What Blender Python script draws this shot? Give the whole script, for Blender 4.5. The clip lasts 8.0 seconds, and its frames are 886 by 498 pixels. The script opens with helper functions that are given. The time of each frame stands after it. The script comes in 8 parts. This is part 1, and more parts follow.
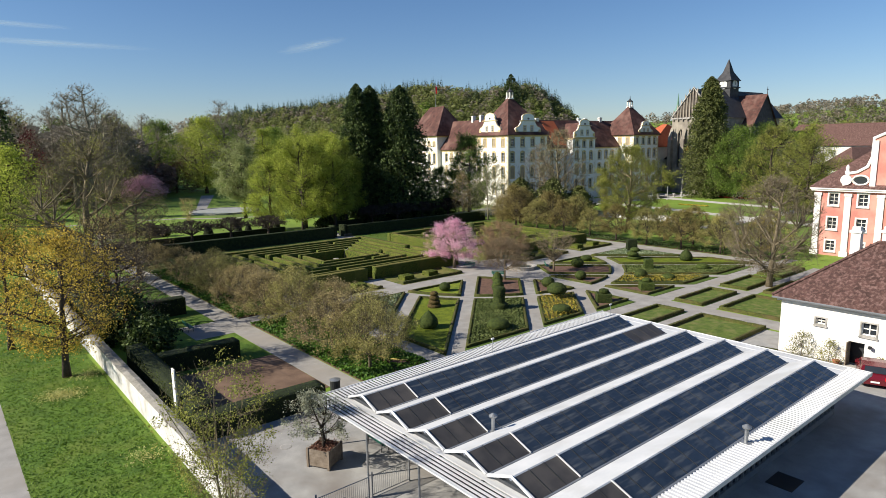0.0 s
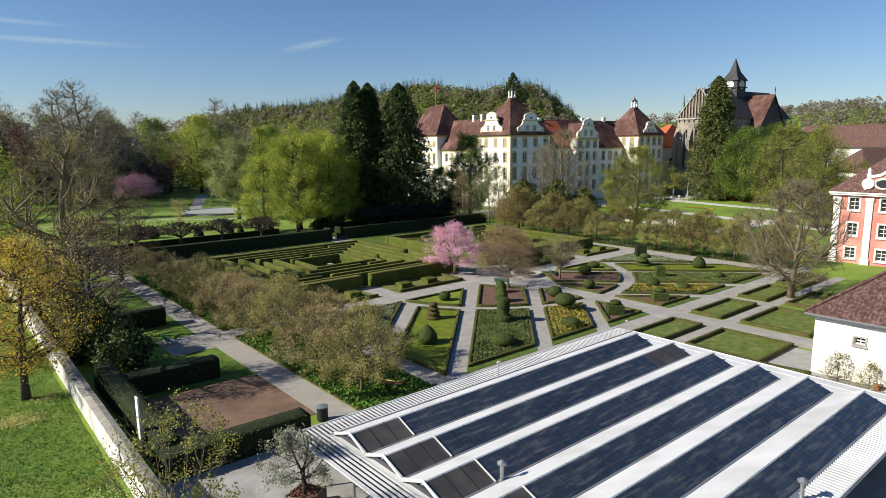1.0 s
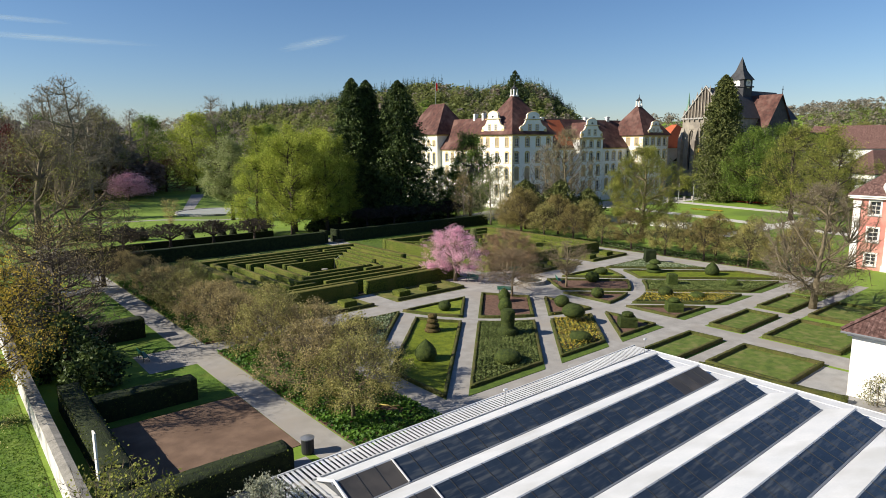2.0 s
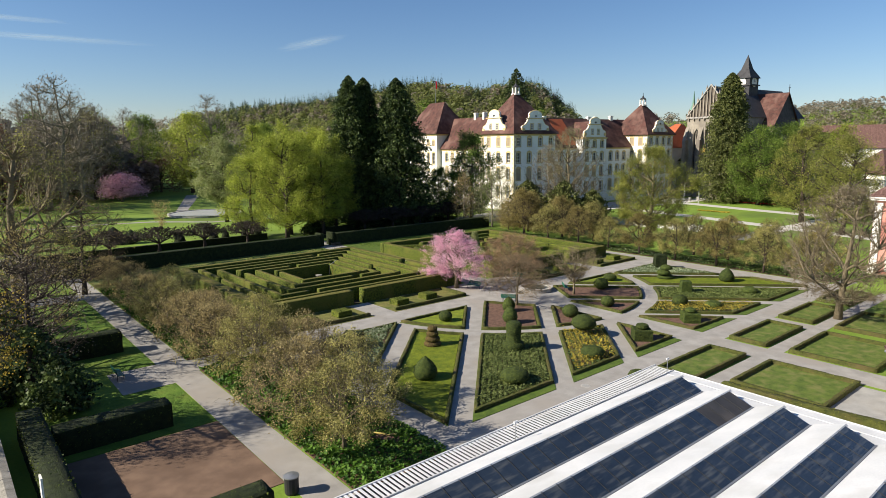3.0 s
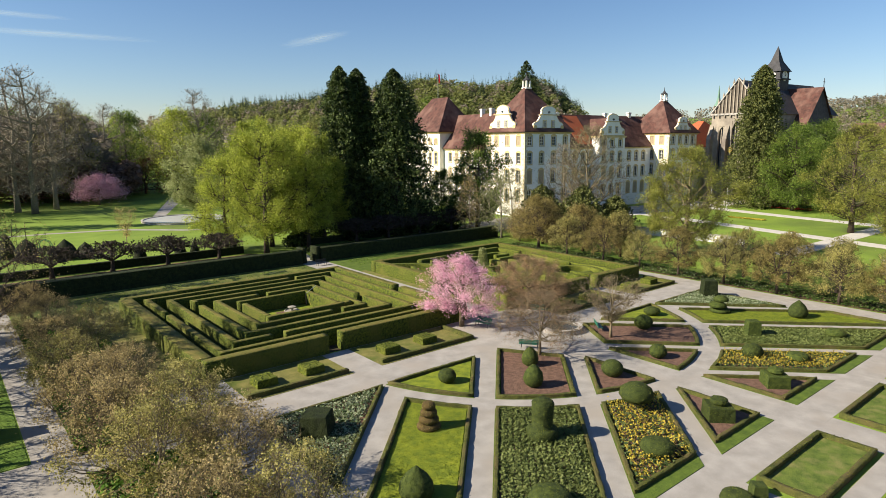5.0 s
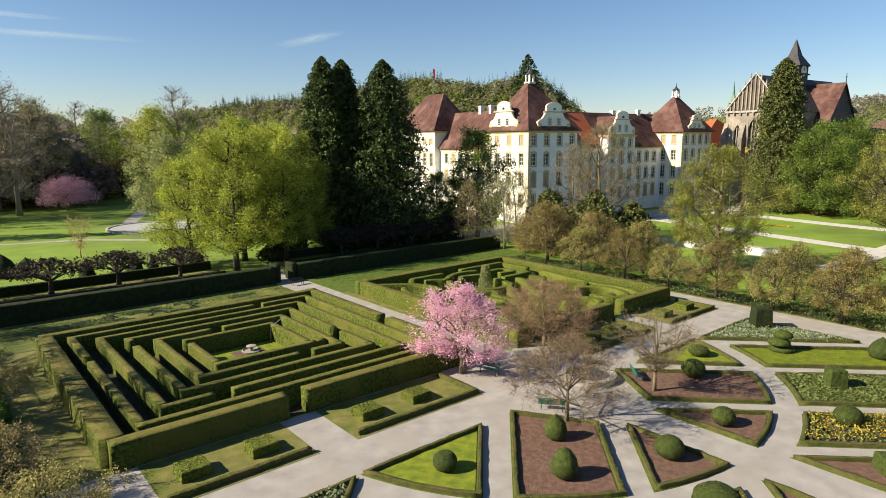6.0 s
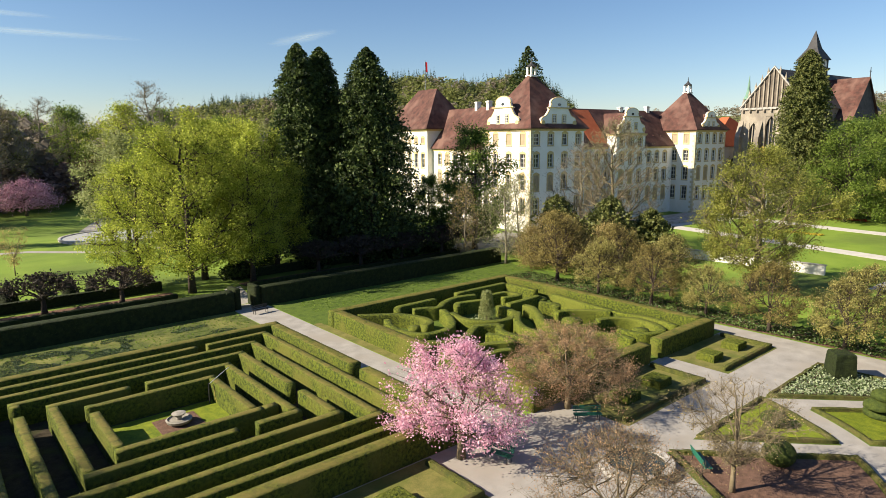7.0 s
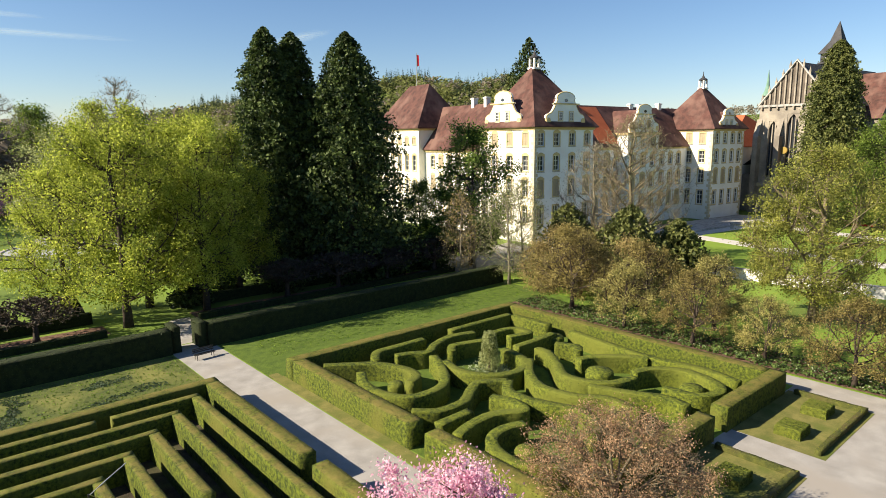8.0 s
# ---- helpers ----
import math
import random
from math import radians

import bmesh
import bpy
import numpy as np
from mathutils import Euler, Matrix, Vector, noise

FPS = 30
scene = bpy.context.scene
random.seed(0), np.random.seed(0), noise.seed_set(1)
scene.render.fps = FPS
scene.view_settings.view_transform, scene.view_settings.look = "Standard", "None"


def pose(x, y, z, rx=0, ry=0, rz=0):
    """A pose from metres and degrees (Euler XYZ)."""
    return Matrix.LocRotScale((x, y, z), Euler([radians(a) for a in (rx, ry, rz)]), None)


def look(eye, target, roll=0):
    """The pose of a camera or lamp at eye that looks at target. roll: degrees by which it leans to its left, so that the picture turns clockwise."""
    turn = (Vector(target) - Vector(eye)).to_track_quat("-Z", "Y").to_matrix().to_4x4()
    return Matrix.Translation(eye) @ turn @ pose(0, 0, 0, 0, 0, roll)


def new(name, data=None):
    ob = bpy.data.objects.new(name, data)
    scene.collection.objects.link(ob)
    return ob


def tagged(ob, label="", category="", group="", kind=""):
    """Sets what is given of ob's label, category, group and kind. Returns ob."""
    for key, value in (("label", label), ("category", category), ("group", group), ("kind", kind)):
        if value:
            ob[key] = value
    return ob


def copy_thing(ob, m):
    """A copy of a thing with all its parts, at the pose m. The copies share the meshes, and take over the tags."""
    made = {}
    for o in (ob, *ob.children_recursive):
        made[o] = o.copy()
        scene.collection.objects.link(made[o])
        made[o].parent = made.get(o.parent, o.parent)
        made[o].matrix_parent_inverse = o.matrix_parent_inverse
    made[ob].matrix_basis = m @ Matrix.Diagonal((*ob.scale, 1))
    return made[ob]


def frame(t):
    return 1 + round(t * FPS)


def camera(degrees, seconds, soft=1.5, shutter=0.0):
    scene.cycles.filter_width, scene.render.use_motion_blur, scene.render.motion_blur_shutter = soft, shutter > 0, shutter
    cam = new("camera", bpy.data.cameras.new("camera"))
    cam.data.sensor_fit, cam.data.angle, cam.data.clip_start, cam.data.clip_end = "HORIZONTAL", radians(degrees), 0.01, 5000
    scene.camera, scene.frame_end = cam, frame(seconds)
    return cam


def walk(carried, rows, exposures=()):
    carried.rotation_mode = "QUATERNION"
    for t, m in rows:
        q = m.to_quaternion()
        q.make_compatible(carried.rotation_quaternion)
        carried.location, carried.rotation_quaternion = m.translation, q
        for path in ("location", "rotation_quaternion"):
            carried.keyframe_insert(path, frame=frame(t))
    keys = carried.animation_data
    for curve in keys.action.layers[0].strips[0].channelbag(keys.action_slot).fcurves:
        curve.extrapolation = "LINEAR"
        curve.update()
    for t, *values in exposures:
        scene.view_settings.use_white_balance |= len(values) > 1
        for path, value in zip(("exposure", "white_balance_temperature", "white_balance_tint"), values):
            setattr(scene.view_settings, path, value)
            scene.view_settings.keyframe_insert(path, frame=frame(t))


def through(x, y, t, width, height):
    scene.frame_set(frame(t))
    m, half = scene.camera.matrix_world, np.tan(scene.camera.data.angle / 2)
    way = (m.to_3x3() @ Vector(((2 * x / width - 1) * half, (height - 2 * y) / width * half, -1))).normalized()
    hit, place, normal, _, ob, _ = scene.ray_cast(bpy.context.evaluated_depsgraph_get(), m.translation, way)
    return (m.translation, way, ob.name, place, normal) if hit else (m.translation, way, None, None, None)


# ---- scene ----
cam = camera(71.0, 8.0, soft=0.55)
PATH = [
    (0, (4.262, -3.283, 17.32), (5.523, -1.766, 16.99), -0.9),
    (0.5, (5.732, -1.48, 17.317), (6.994, 0.037, 16.987), -0.8),
    (1, (7.231, 0.392, 17.333), (8.493, 1.907, 17.002), -0.6),
    (1.5, (8.646, 2.122, 17.41), (9.908, 3.637, 17.077), -0.4),
    (3, (12.573, 7.033, 17.36), (13.837, 8.546, 17.026), -0.4),
    (3.5, (14.101, 8.978, 17.481), (15.365, 10.491, 17.146), -0.3),
    (4, (16.378, 11.622, 17.6), (17.64, 13.137, 17.263), -0.3),
    (4.5, (19.218, 14.888, 17.731), (20.477, 16.405, 17.393), -0.4),
    (4.7, (20.522, 16.321, 17.817), (21.775, 17.841, 17.474), -0.3),
    (5.8, (29.166, 26.696, 17.647), (30.428, 28.209, 17.306), -0.4),
    (6, (30.82, 28.654, 17.646), (32.085, 30.166, 17.304), -0.4),
    (6.5, (35.081, 33.595, 17.563), (36.352, 35.101, 17.221), -0.4),
    (7, (39.405, 38.647, 17.616), (40.684, 40.145, 17.272), -0.4),
    (7.5, (43.82, 43.536, 17.541), (45.105, 45.03, 17.198), -0.5),
    (8, (48.357, 48.514, 17.524), (49.648, 50.003, 17.182), -0.5),
]
walk(cam, [(t, look(eye, target, roll)) for t, eye, target, roll in PATH], [(0.0, 0.66, 6250, 10), (3.0, 0.76, 6450, 10), (4.5, 0.93, 6700, 10), (6.5, 1.02, 7050, 10), (8.0, 1.14, 7000, 10)])

# ---- light: low afternoon sun from the west-north-west, clear sky ----
SUN_AZ, SUN_EL = radians(-64.5), radians(32.0)
SUN_DIR = Vector((math.sin(SUN_AZ) * math.cos(SUN_EL), math.cos(SUN_AZ) * math.cos(SUN_EL), math.sin(SUN_EL)))
world = bpy.data.worlds.new("sky")
scene.world = world
world.use_nodes = True
_sky = world.node_tree.nodes.new("ShaderNodeTexSky")
_sky.sky_type, _sky.sun_disc = "NISHITA", False
_sky.sun_elevation, _sky.sun_rotation = SUN_EL, SUN_AZ
_sky.air_density, _sky.dust_density, _sky.ozone_density = 1.0, 0.25, 4.0
_sat = world.node_tree.nodes.new("ShaderNodeHueSaturation")
_sat.inputs["Saturation"].default_value = 1.1
_tint = world.node_tree.nodes.new("ShaderNodeMix")
_tint.data_type, _tint.blend_type = "RGBA", "MULTIPLY"
_tint.inputs["Factor"].default_value = 1.0
_tint.inputs["B"].default_value = (1.0, 0.98, 1.03, 1)
world.node_tree.links.new(_sky.outputs[0], _tint.inputs["A"])
world.node_tree.links.new(_tint.outputs["Result"], _sat.inputs["Color"])
world.node_tree.links.new(_sat.outputs[0], world.node_tree.nodes["Background"].inputs[0])
world.node_tree.nodes["Background"].inputs[1].default_value = 0.064
sun_data = bpy.data.lights.new("sun", "SUN")
sun_data.energy, sun_data.angle, sun_data.color = 5.0, radians(0.53), (1.0, 0.91, 0.76)
sun = new("sun", sun_data)
sun.matrix_world = look(SUN_DIR * 200, (0, 0, 0))


# ---- materials ----
def ramp(nt, stops):
    n = nt.nodes.new("ShaderNodeValToRGB")
    els = n.color_ramp.elements
    while len(els) < len(stops):
        els.new(0.5)
    for e, (p, c) in zip(els, stops):
        e.position, e.color = p, (*c, 1)
    return n


def surface(name, a, b, scale=4.0, rough=0.8, bump=0.3, fine=40.0, stain=None, stain_scale=0.15, metal=0.0, vary=0.0, spec=0.3, contrast=0.25, dist=0.03):
    """Two-scale surface: large blotches of a and b, fine grain, optional third stain colour, relief."""
    m = bpy.data.materials.new(name)
    m.use_nodes = True
    nt = m.node_tree
    bs = nt.nodes["Principled BSDF"]
    geo = nt.nodes.new("ShaderNodeNewGeometry")
    n1, n2 = nt.nodes.new("ShaderNodeTexNoise"), nt.nodes.new("ShaderNodeTexNoise")
    n1.inputs["Scale"].default_value, n1.inputs["Detail"].default_value = scale, 5
    n2.inputs["Scale"].default_value, n2.inputs["Detail"].default_value = fine, 3
    for n in (n1, n2):
        nt.links.new(geo.outputs["Position"], n.inputs["Vector"])
    add = nt.nodes.new("ShaderNodeMath")
    add.operation = "MULTIPLY_ADD"
    nt.links.new(n2.outputs["Fac"], add.inputs[0])
    add.inputs[1].default_value = 0.6
    sub = nt.nodes.new("ShaderNodeMath")
    sub.operation = "SUBTRACT"
    nt.links.new(n1.outputs["Fac"], sub.inputs[0])
    sub.inputs[1].default_value = 0.3
    nt.links.new(sub.outputs[0], add.inputs[2])
    r = ramp(nt, [(0.5 - contrast, a), (0.5 + contrast, b)])
    nt.links.new(add.outputs[0], r.inputs[0])
    col = r.outputs[0]
    if stain:
        n3 = nt.nodes.new("ShaderNodeTexNoise")
        n3.inputs["Scale"].default_value, n3.inputs["Detail"].default_value = stain_scale, 4
        nt.links.new(geo.outputs["Position"], n3.inputs["Vector"])
        r3 = ramp(nt, [(0.48, (0, 0, 0)), (0.68, (1, 1, 1))])
        nt.links.new(n3.outputs["Fac"], r3.inputs[0])
        mx = nt.nodes.new("ShaderNodeMix")
        mx.data_type = "RGBA"
        nt.links.new(r3.outputs[0], mx.inputs["Factor"])
        nt.links.new(col, mx.inputs["A"])
        mx.inputs["B"].default_value = (*stain, 1)
        col = mx.outputs["Result"]
    if vary:
        oi = nt.nodes.new("ShaderNodeObjectInfo")
        hs = nt.nodes.new("ShaderNodeHueSaturation")
        mr = nt.nodes.new("ShaderNodeMapRange")
        mr.inputs["To Min"].default_value, mr.inputs["To Max"].default_value = 1 - vary, 1 + vary
        nt.links.new(oi.outputs["Random"], mr.inputs["Value"])
        nt.links.new(mr.outputs[0], hs.inputs["Value"])
        nt.links.new(col, hs.inputs["Color"])
        col = hs.outputs[0]
    nt.links.new(col, bs.inputs["Base Color"])
    bs.inputs["Roughness"].default_value, bs.inputs["Metallic"].default_value = rough, metal
    bs.inputs["Specular IOR Level"].default_value = spec
    if bump:
        bp = nt.nodes.new("ShaderNodeBump")
        bp.inputs["Strength"].default_value, bp.inputs["Distance"].default_value = bump, dist
        nt.links.new(add.outputs[0], bp.inputs["Height"])
        nt.links.new(bp.outputs[0], bs.inputs["Normal"])
    return m


def foliage(name, dark, light, through=0.35, rough=0.6, vary=0.12, clump=0.9, deep=0.42):
    """Leaves: colour by leaf, by spray and by plant, light shining through."""
    m = bpy.data.materials.new(name)
    m.use_nodes = True
    nt = m.node_tree
    bs = nt.nodes["Principled BSDF"]
    geo = nt.nodes.new("ShaderNodeNewGeometry")
    r = ramp(nt, [(0.0, dark), (1.0, light)])
    nz = nt.nodes.new("ShaderNodeTexNoise")
    nz.inputs["Scale"].default_value, nz.inputs["Detail"].default_value = clump, 2
    nt.links.new(geo.outputs["Position"], nz.inputs["Vector"])
    sp = nt.nodes.new("ShaderNodeMapRange")
    sp.inputs["From Min"].default_value, sp.inputs["From Max"].default_value = 0.34, 0.66
    sp.inputs["To Min"].default_value, sp.inputs["To Max"].default_value = -deep, deep
    nt.links.new(nz.outputs["Fac"], sp.inputs["Value"])
    ad = nt.nodes.new("ShaderNodeMath")
    ad.use_clamp = True
    nt.links.new(geo.outputs["Random Per Island"], ad.inputs[0])
    nt.links.new(sp.outputs[0], ad.inputs[1])
    nt.links.new(ad.outputs[0], r.inputs[0])
    oi = nt.nodes.new("ShaderNodeObjectInfo")
    hs = nt.nodes.new("ShaderNodeHueSaturation")
    mr = nt.nodes.new("ShaderNodeMapRange")
    mr.inputs["To Min"].default_value, mr.inputs["To Max"].default_value = 1 - vary, 1 + vary
    nt.links.new(oi.outputs["Random"], mr.inputs["Value"])
    nt.links.new(mr.outputs[0], hs.inputs["Value"])
    nt.links.new(r.outputs[0], hs.inputs["Color"])
    nt.links.new(hs.outputs[0], bs.inputs["Base Color"])
    bs.inputs["Roughness"].default_value = rough
    bs.inputs["Specular IOR Level"].default_value = 0.25
    tr = nt.nodes.new("ShaderNodeBsdfTranslucent")
    nt.links.new(hs.outputs[0], tr.inputs["Color"])
    mix = nt.nodes.new("ShaderNodeMixShader")
    mix.inputs[0].default_value = through
    nt.links.new(bs.outputs[0], mix.inputs[1])
    nt.links.new(tr.outputs[0], mix.inputs[2])
    nt.links.new(mix.outputs[0], nt.nodes["Material Output"].inputs["Surface"])
    return m


def plain(name, c, rough=0.5, metal=0.0, spec=0.5):
    d = tuple(v * 0.82 for v in c)
    return surface(name, d, c, 1.5, rough, 0.08, 18.0, metal=metal, spec=spec)


M = {}
M["grass"] = surface("grass", (0.048, 0.10, 0.010), (0.112, 0.195, 0.02), 0.9, 0.9, 0.8, 9.0, stain=(0.125, 0.175, 0.024), stain_scale=0.35, dist=0.12)
M["park_grass"] = surface("park_grass", (0.12, 0.20, 0.02), (0.19, 0.275, 0.034), 0.25, 0.9, 0.5, 5.0, stain=(0.09, 0.13, 0.025), stain_scale=0.04, dist=0.1)
M["mossy_lawn"] = surface("mossy_lawn", (0.075, 0.115, 0.009), (0.215, 0.25, 0.017), 1.6, 0.9, 0.7, 14.0, dist=0.06)
M["dry_lawn"] = surface("dry_lawn", (0.10, 0.105, 0.025), (0.20, 0.18, 0.055), 1.2, 0.9, 0.6, 12.0, stain=(0.085, 0.11, 0.018), stain_scale=0.4, dist=0.06)
M["square_lawn"] = surface("square_lawn", (0.05, 0.085, 0.012), (0.125, 0.165, 0.028), 1.6, 0.9, 0.8, 12.0, stain=(0.16, 0.165, 0.05), stain_scale=1.1, dist=0.05)
M["weedy_lawn"] = surface("weedy_lawn", (0.045, 0.062, 0.014), (0.11, 0.13, 0.028), 1.5, 0.9, 0.8, 10.0, stain=(0.17, 0.17, 0.045), stain_scale=0.25, dist=0.08)
M["verge"] = surface("verge", (0.045, 0.08, 0.01), (0.10, 0.15, 0.018), 1.5, 0.9, 0.8, 12.0, dist=0.08)
M["gravel"] = surface("gravel", (0.235, 0.222, 0.205), (0.355, 0.338, 0.315), 0.8, 0.95, 0.4, 45.0, stain=(0.29, 0.265, 0.235), stain_scale=0.25, dist=0.02)
M["white_gravel"] = surface("white_gravel", (0.42, 0.40, 0.37), (0.54, 0.52, 0.48), 0.8, 0.95, 0.3, 45.0)
M["pavement"] = surface("pavement", (0.24, 0.235, 0.225), (0.38, 0.37, 0.35), 0.7, 0.9, 0.25, 30.0, stain=(0.22, 0.2, 0.18), stain_scale=0.3, dist=0.015)
M["red_gravel"] = surface("red_gravel", (0.115, 0.073, 0.05), (0.20, 0.13, 0.088), 1.0, 0.95, 0.4, 40.0, stain=(0.12, 0.075, 0.05), stain_scale=0.3)
# maze floor: the hedges' deep shade is put into this soil colour
M["shaded_earth"] = surface("shaded_earth", (0.022, 0.017, 0.011), (0.062, 0.048, 0.03), 2.0, 0.95, 0.8, 16.0, stain=(0.05, 0.055, 0.015), stain_scale=0.6, dist=0.06)
M["soil"] = surface("soil", (0.085, 0.048, 0.034), (0.18, 0.105, 0.075), 3.0, 0.95, 1.0, 16.0, dist=0.08)
M["box_hedge"] = surface("box_hedge", (0.016, 0.031, 0.004), (0.16, 0.185, 0.017), 5.0, 0.85, 1.0, 22.0, stain=(0.12, 0.135, 0.018), stain_scale=0.35, vary=0.1, contrast=0.2, dist=0.07)
M["edging"] = surface("edging", (0.035, 0.045, 0.01), (0.10, 0.105, 0.02), 3.0, 0.85, 0.8, 22.0, stain=(0.10, 0.08, 0.03), stain_scale=0.5, dist=0.1)
M["yew_hedge"] = surface("yew_hedge", (0.006, 0.012, 0.003), (0.028, 0.04, 0.008), 3.0, 0.85, 1.0, 20.0, vary=0.1, dist=0.12)
M["topiary"] = surface("topiary", (0.016, 0.03, 0.005), (0.066, 0.088, 0.014), 4.0, 0.85, 1.0, 24.0, vary=0.25, dist=0.08)
M["topiary_brown"] = surface("topiary_brown", (0.05, 0.035, 0.012), (0.11, 0.075, 0.022), 4.0, 0.85, 1.0, 24.0, dist=0.08)
M["bark"] = surface("bark", (0.10, 0.08, 0.045), (0.21, 0.17, 0.11), 5.0, 0.9, 0.8, 30.0, vary=0.2)
M["bark_dark"] = surface("bark_dark", (0.035, 0.026, 0.02), (0.08, 0.06, 0.045), 5.0, 0.9, 0.8, 30.0, vary=0.2)
M["bark_grey"] = surface("bark_grey", (0.14, 0.12, 0.085), (0.26, 0.23, 0.175), 5.0, 0.9, 0.8, 30.0, vary=0.2)
M["tile_roof"] = surface("tile_roof", (0.05, 0.024, 0.02), (0.112, 0.048, 0.038), 0.9, 0.85, 0.6, 9.0, stain=(0.155, 0.085, 0.068), stain_scale=0.3, dist=0.08, contrast=0.18)
M["tile_roof_dark"] = surface("tile_roof_dark", (0.055, 0.03, 0.025), (0.125, 0.065, 0.055), 2.0, 0.85, 0.6, 7.0, stain=(0.19, 0.115, 0.10), stain_scale=4.0, vary=0.1, dist=0.05)
M["tile_roof_orange"] = surface("tile_roof_orange", (0.36, 0.085, 0.035), (0.47, 0.13, 0.055), 0.9, 0.85, 0.5, 9.0)
M["slate"] = surface("slate", (0.025, 0.025, 0.028), (0.06, 0.06, 0.065), 1.0, 0.7, 0.4, 8.0)
M["white_wall"] = surface("white_wall", (0.70, 0.68, 0.63), (0.80, 0.785, 0.75), 0.4, 0.9, 0.1, 20.0, stain=(0.66, 0.63, 0.57), stain_scale=0.25)
# warm white of the palace's west faces: sunlight put into the wall colour
M["sunlit_white"] = surface("sunlit_white", (0.72, 0.695, 0.63), (0.80, 0.78, 0.725), 0.4, 0.9, 0.1, 20.0, stain=(0.70, 0.66, 0.57), stain_scale=0.3)
M["quoin_stone"] = surface("quoin_stone", (0.52, 0.44, 0.29), (0.62, 0.54, 0.38), 1.0, 0.9, 0.1, 20.0)
# paler, cooler white of its south faces: bright shade put into the colour
M["shaded_white"] = surface("shaded_white", (0.77, 0.765, 0.75), (0.84, 0.835, 0.82), 0.4, 0.9, 0.1, 20.0, stain=(0.74, 0.72, 0.69), stain_scale=0.25)
M["ochre"] = surface("ochre", (0.50, 0.385, 0.18), (0.60, 0.48, 0.27), 1.0, 0.9, 0.1, 20.0)
M["pink_wall"] = surface("pink_wall", (0.44, 0.17, 0.14), (0.54, 0.23, 0.18), 0.6, 0.9, 0.1, 20.0, stain=(0.60, 0.30, 0.24), stain_scale=0.3)
# darker copy of the sandstone: depth between the gable ribs put into the colour
M["sandstone_gap"] = surface("sandstone_gap", (0.07, 0.058, 0.048), (0.15, 0.125, 0.10), 0.9, 0.9, 0.5, 6.0)
M["sandstone"] = surface("sandstone", (0.22, 0.195, 0.16), (0.38, 0.335, 0.27), 0.7, 0.9, 0.5, 6.0, stain=(0.16, 0.14, 0.12), stain_scale=0.15)
M["garden_wall"] = surface("garden_wall", (0.50, 0.48, 0.44), (0.72, 0.70, 0.66), 0.8, 0.95, 0.4, 12.0, stain=(0.36, 0.34, 0.30), stain_scale=0.7)
M["wall_cap"] = surface("wall_cap", (0.17, 0.16, 0.135), (0.36, 0.335, 0.29), 1.5, 0.95, 0.5, 14.0)
M["white_metal"] = surface("white_metal", (0.54, 0.55, 0.56), (0.66, 0.66, 0.66), 0.7, 0.5, 0.05, 12.0, stain=(0.50, 0.50, 0.49), stain_scale=0.4, spec=0.5)
M["grey_metal"] = plain("grey_metal", (0.32, 0.33, 0.34), 0.45, 0.6)
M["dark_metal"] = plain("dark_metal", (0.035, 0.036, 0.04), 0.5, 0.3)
M["solar_glass"] = surface("solar_glass", (0.016, 0.025, 0.041), (0.028, 0.04, 0.06), 0.5, 0.12, 0.0, 3.0, spec=0.5)
M["bar_grey"] = plain("bar_grey", (0.03, 0.031, 0.033), 0.6)
def reflection_streaks(m, col):
    """Pale streaks painted along the panels in place of sky reflections."""
    nt = m.node_tree
    bs = nt.nodes["Principled BSDF"]
    geo, mp, nz, mx = nt.nodes.new("ShaderNodeNewGeometry"), nt.nodes.new("ShaderNodeMapping"), nt.nodes.new("ShaderNodeTexNoise"), nt.nodes.new("ShaderNodeMix")
    mp.inputs["Scale"].default_value = (0.7, 5.0, 5.0)
    mp.inputs["Rotation"].default_value = (0, 0, 0.12)
    nz.inputs["Scale"].default_value, nz.inputs["Detail"].default_value = 1.0, 5
    r = ramp(nt, [(0.50, (0, 0, 0)), (0.72, (0.7, 0.7, 0.7))])
    old = bs.inputs["Base Color"].links[0].from_socket
    nt.links.new(geo.outputs["Position"], mp.inputs["Vector"])
    nt.links.new(mp.outputs[0], nz.inputs["Vector"])
    nt.links.new(nz.outputs["Fac"], r.inputs[0])
    mx.data_type = "RGBA"
    nt.links.new(r.outputs[0], mx.inputs["Factor"])
    nt.links.new(old, mx.inputs["A"])
    mx.inputs["B"].default_value = (*col, 1)
    nt.links.new(mx.outputs["Result"], bs.inputs["Base Color"])


reflection_streaks(M["solar_glass"], (0.11, 0.115, 0.115))
M["blind_panel"] = surface("blind_panel", (0.035, 0.033, 0.033), (0.06, 0.057, 0.055), 1.2, 0.45, 0.05, 14.0, stain=(0.075, 0.068, 0.062), stain_scale=0.8)
M["pane"] = plain("pane", (0.03, 0.035, 0.042), 0.08, 0.0, 0.8)
M["shutter"] = plain("shutter", (0.36, 0.29, 0.19), 0.7)
M["timber"] = surface("timber", (0.14, 0.11, 0.08), (0.27, 0.22, 0.17), 3.0, 0.85, 0.3, 30.0)
M["bench_green"] = plain("bench_green", (0.015, 0.13, 0.085), 0.45)
M["stone"] = surface("stone", (0.32, 0.30, 0.27), (0.47, 0.45, 0.42), 2.0, 0.9, 0.4, 20.0, stain=(0.2, 0.19, 0.17), stain_scale=1.2)
M["water"] = plain("water", (0.04, 0.06, 0.06), 0.04, 0.0, 0.6)
M["pale_water"] = plain("pale_water", (0.68, 0.70, 0.69), 0.12, 0.0, 0.6)
M["terracotta"] = plain("terracotta", (0.36, 0.13, 0.07), 0.8)
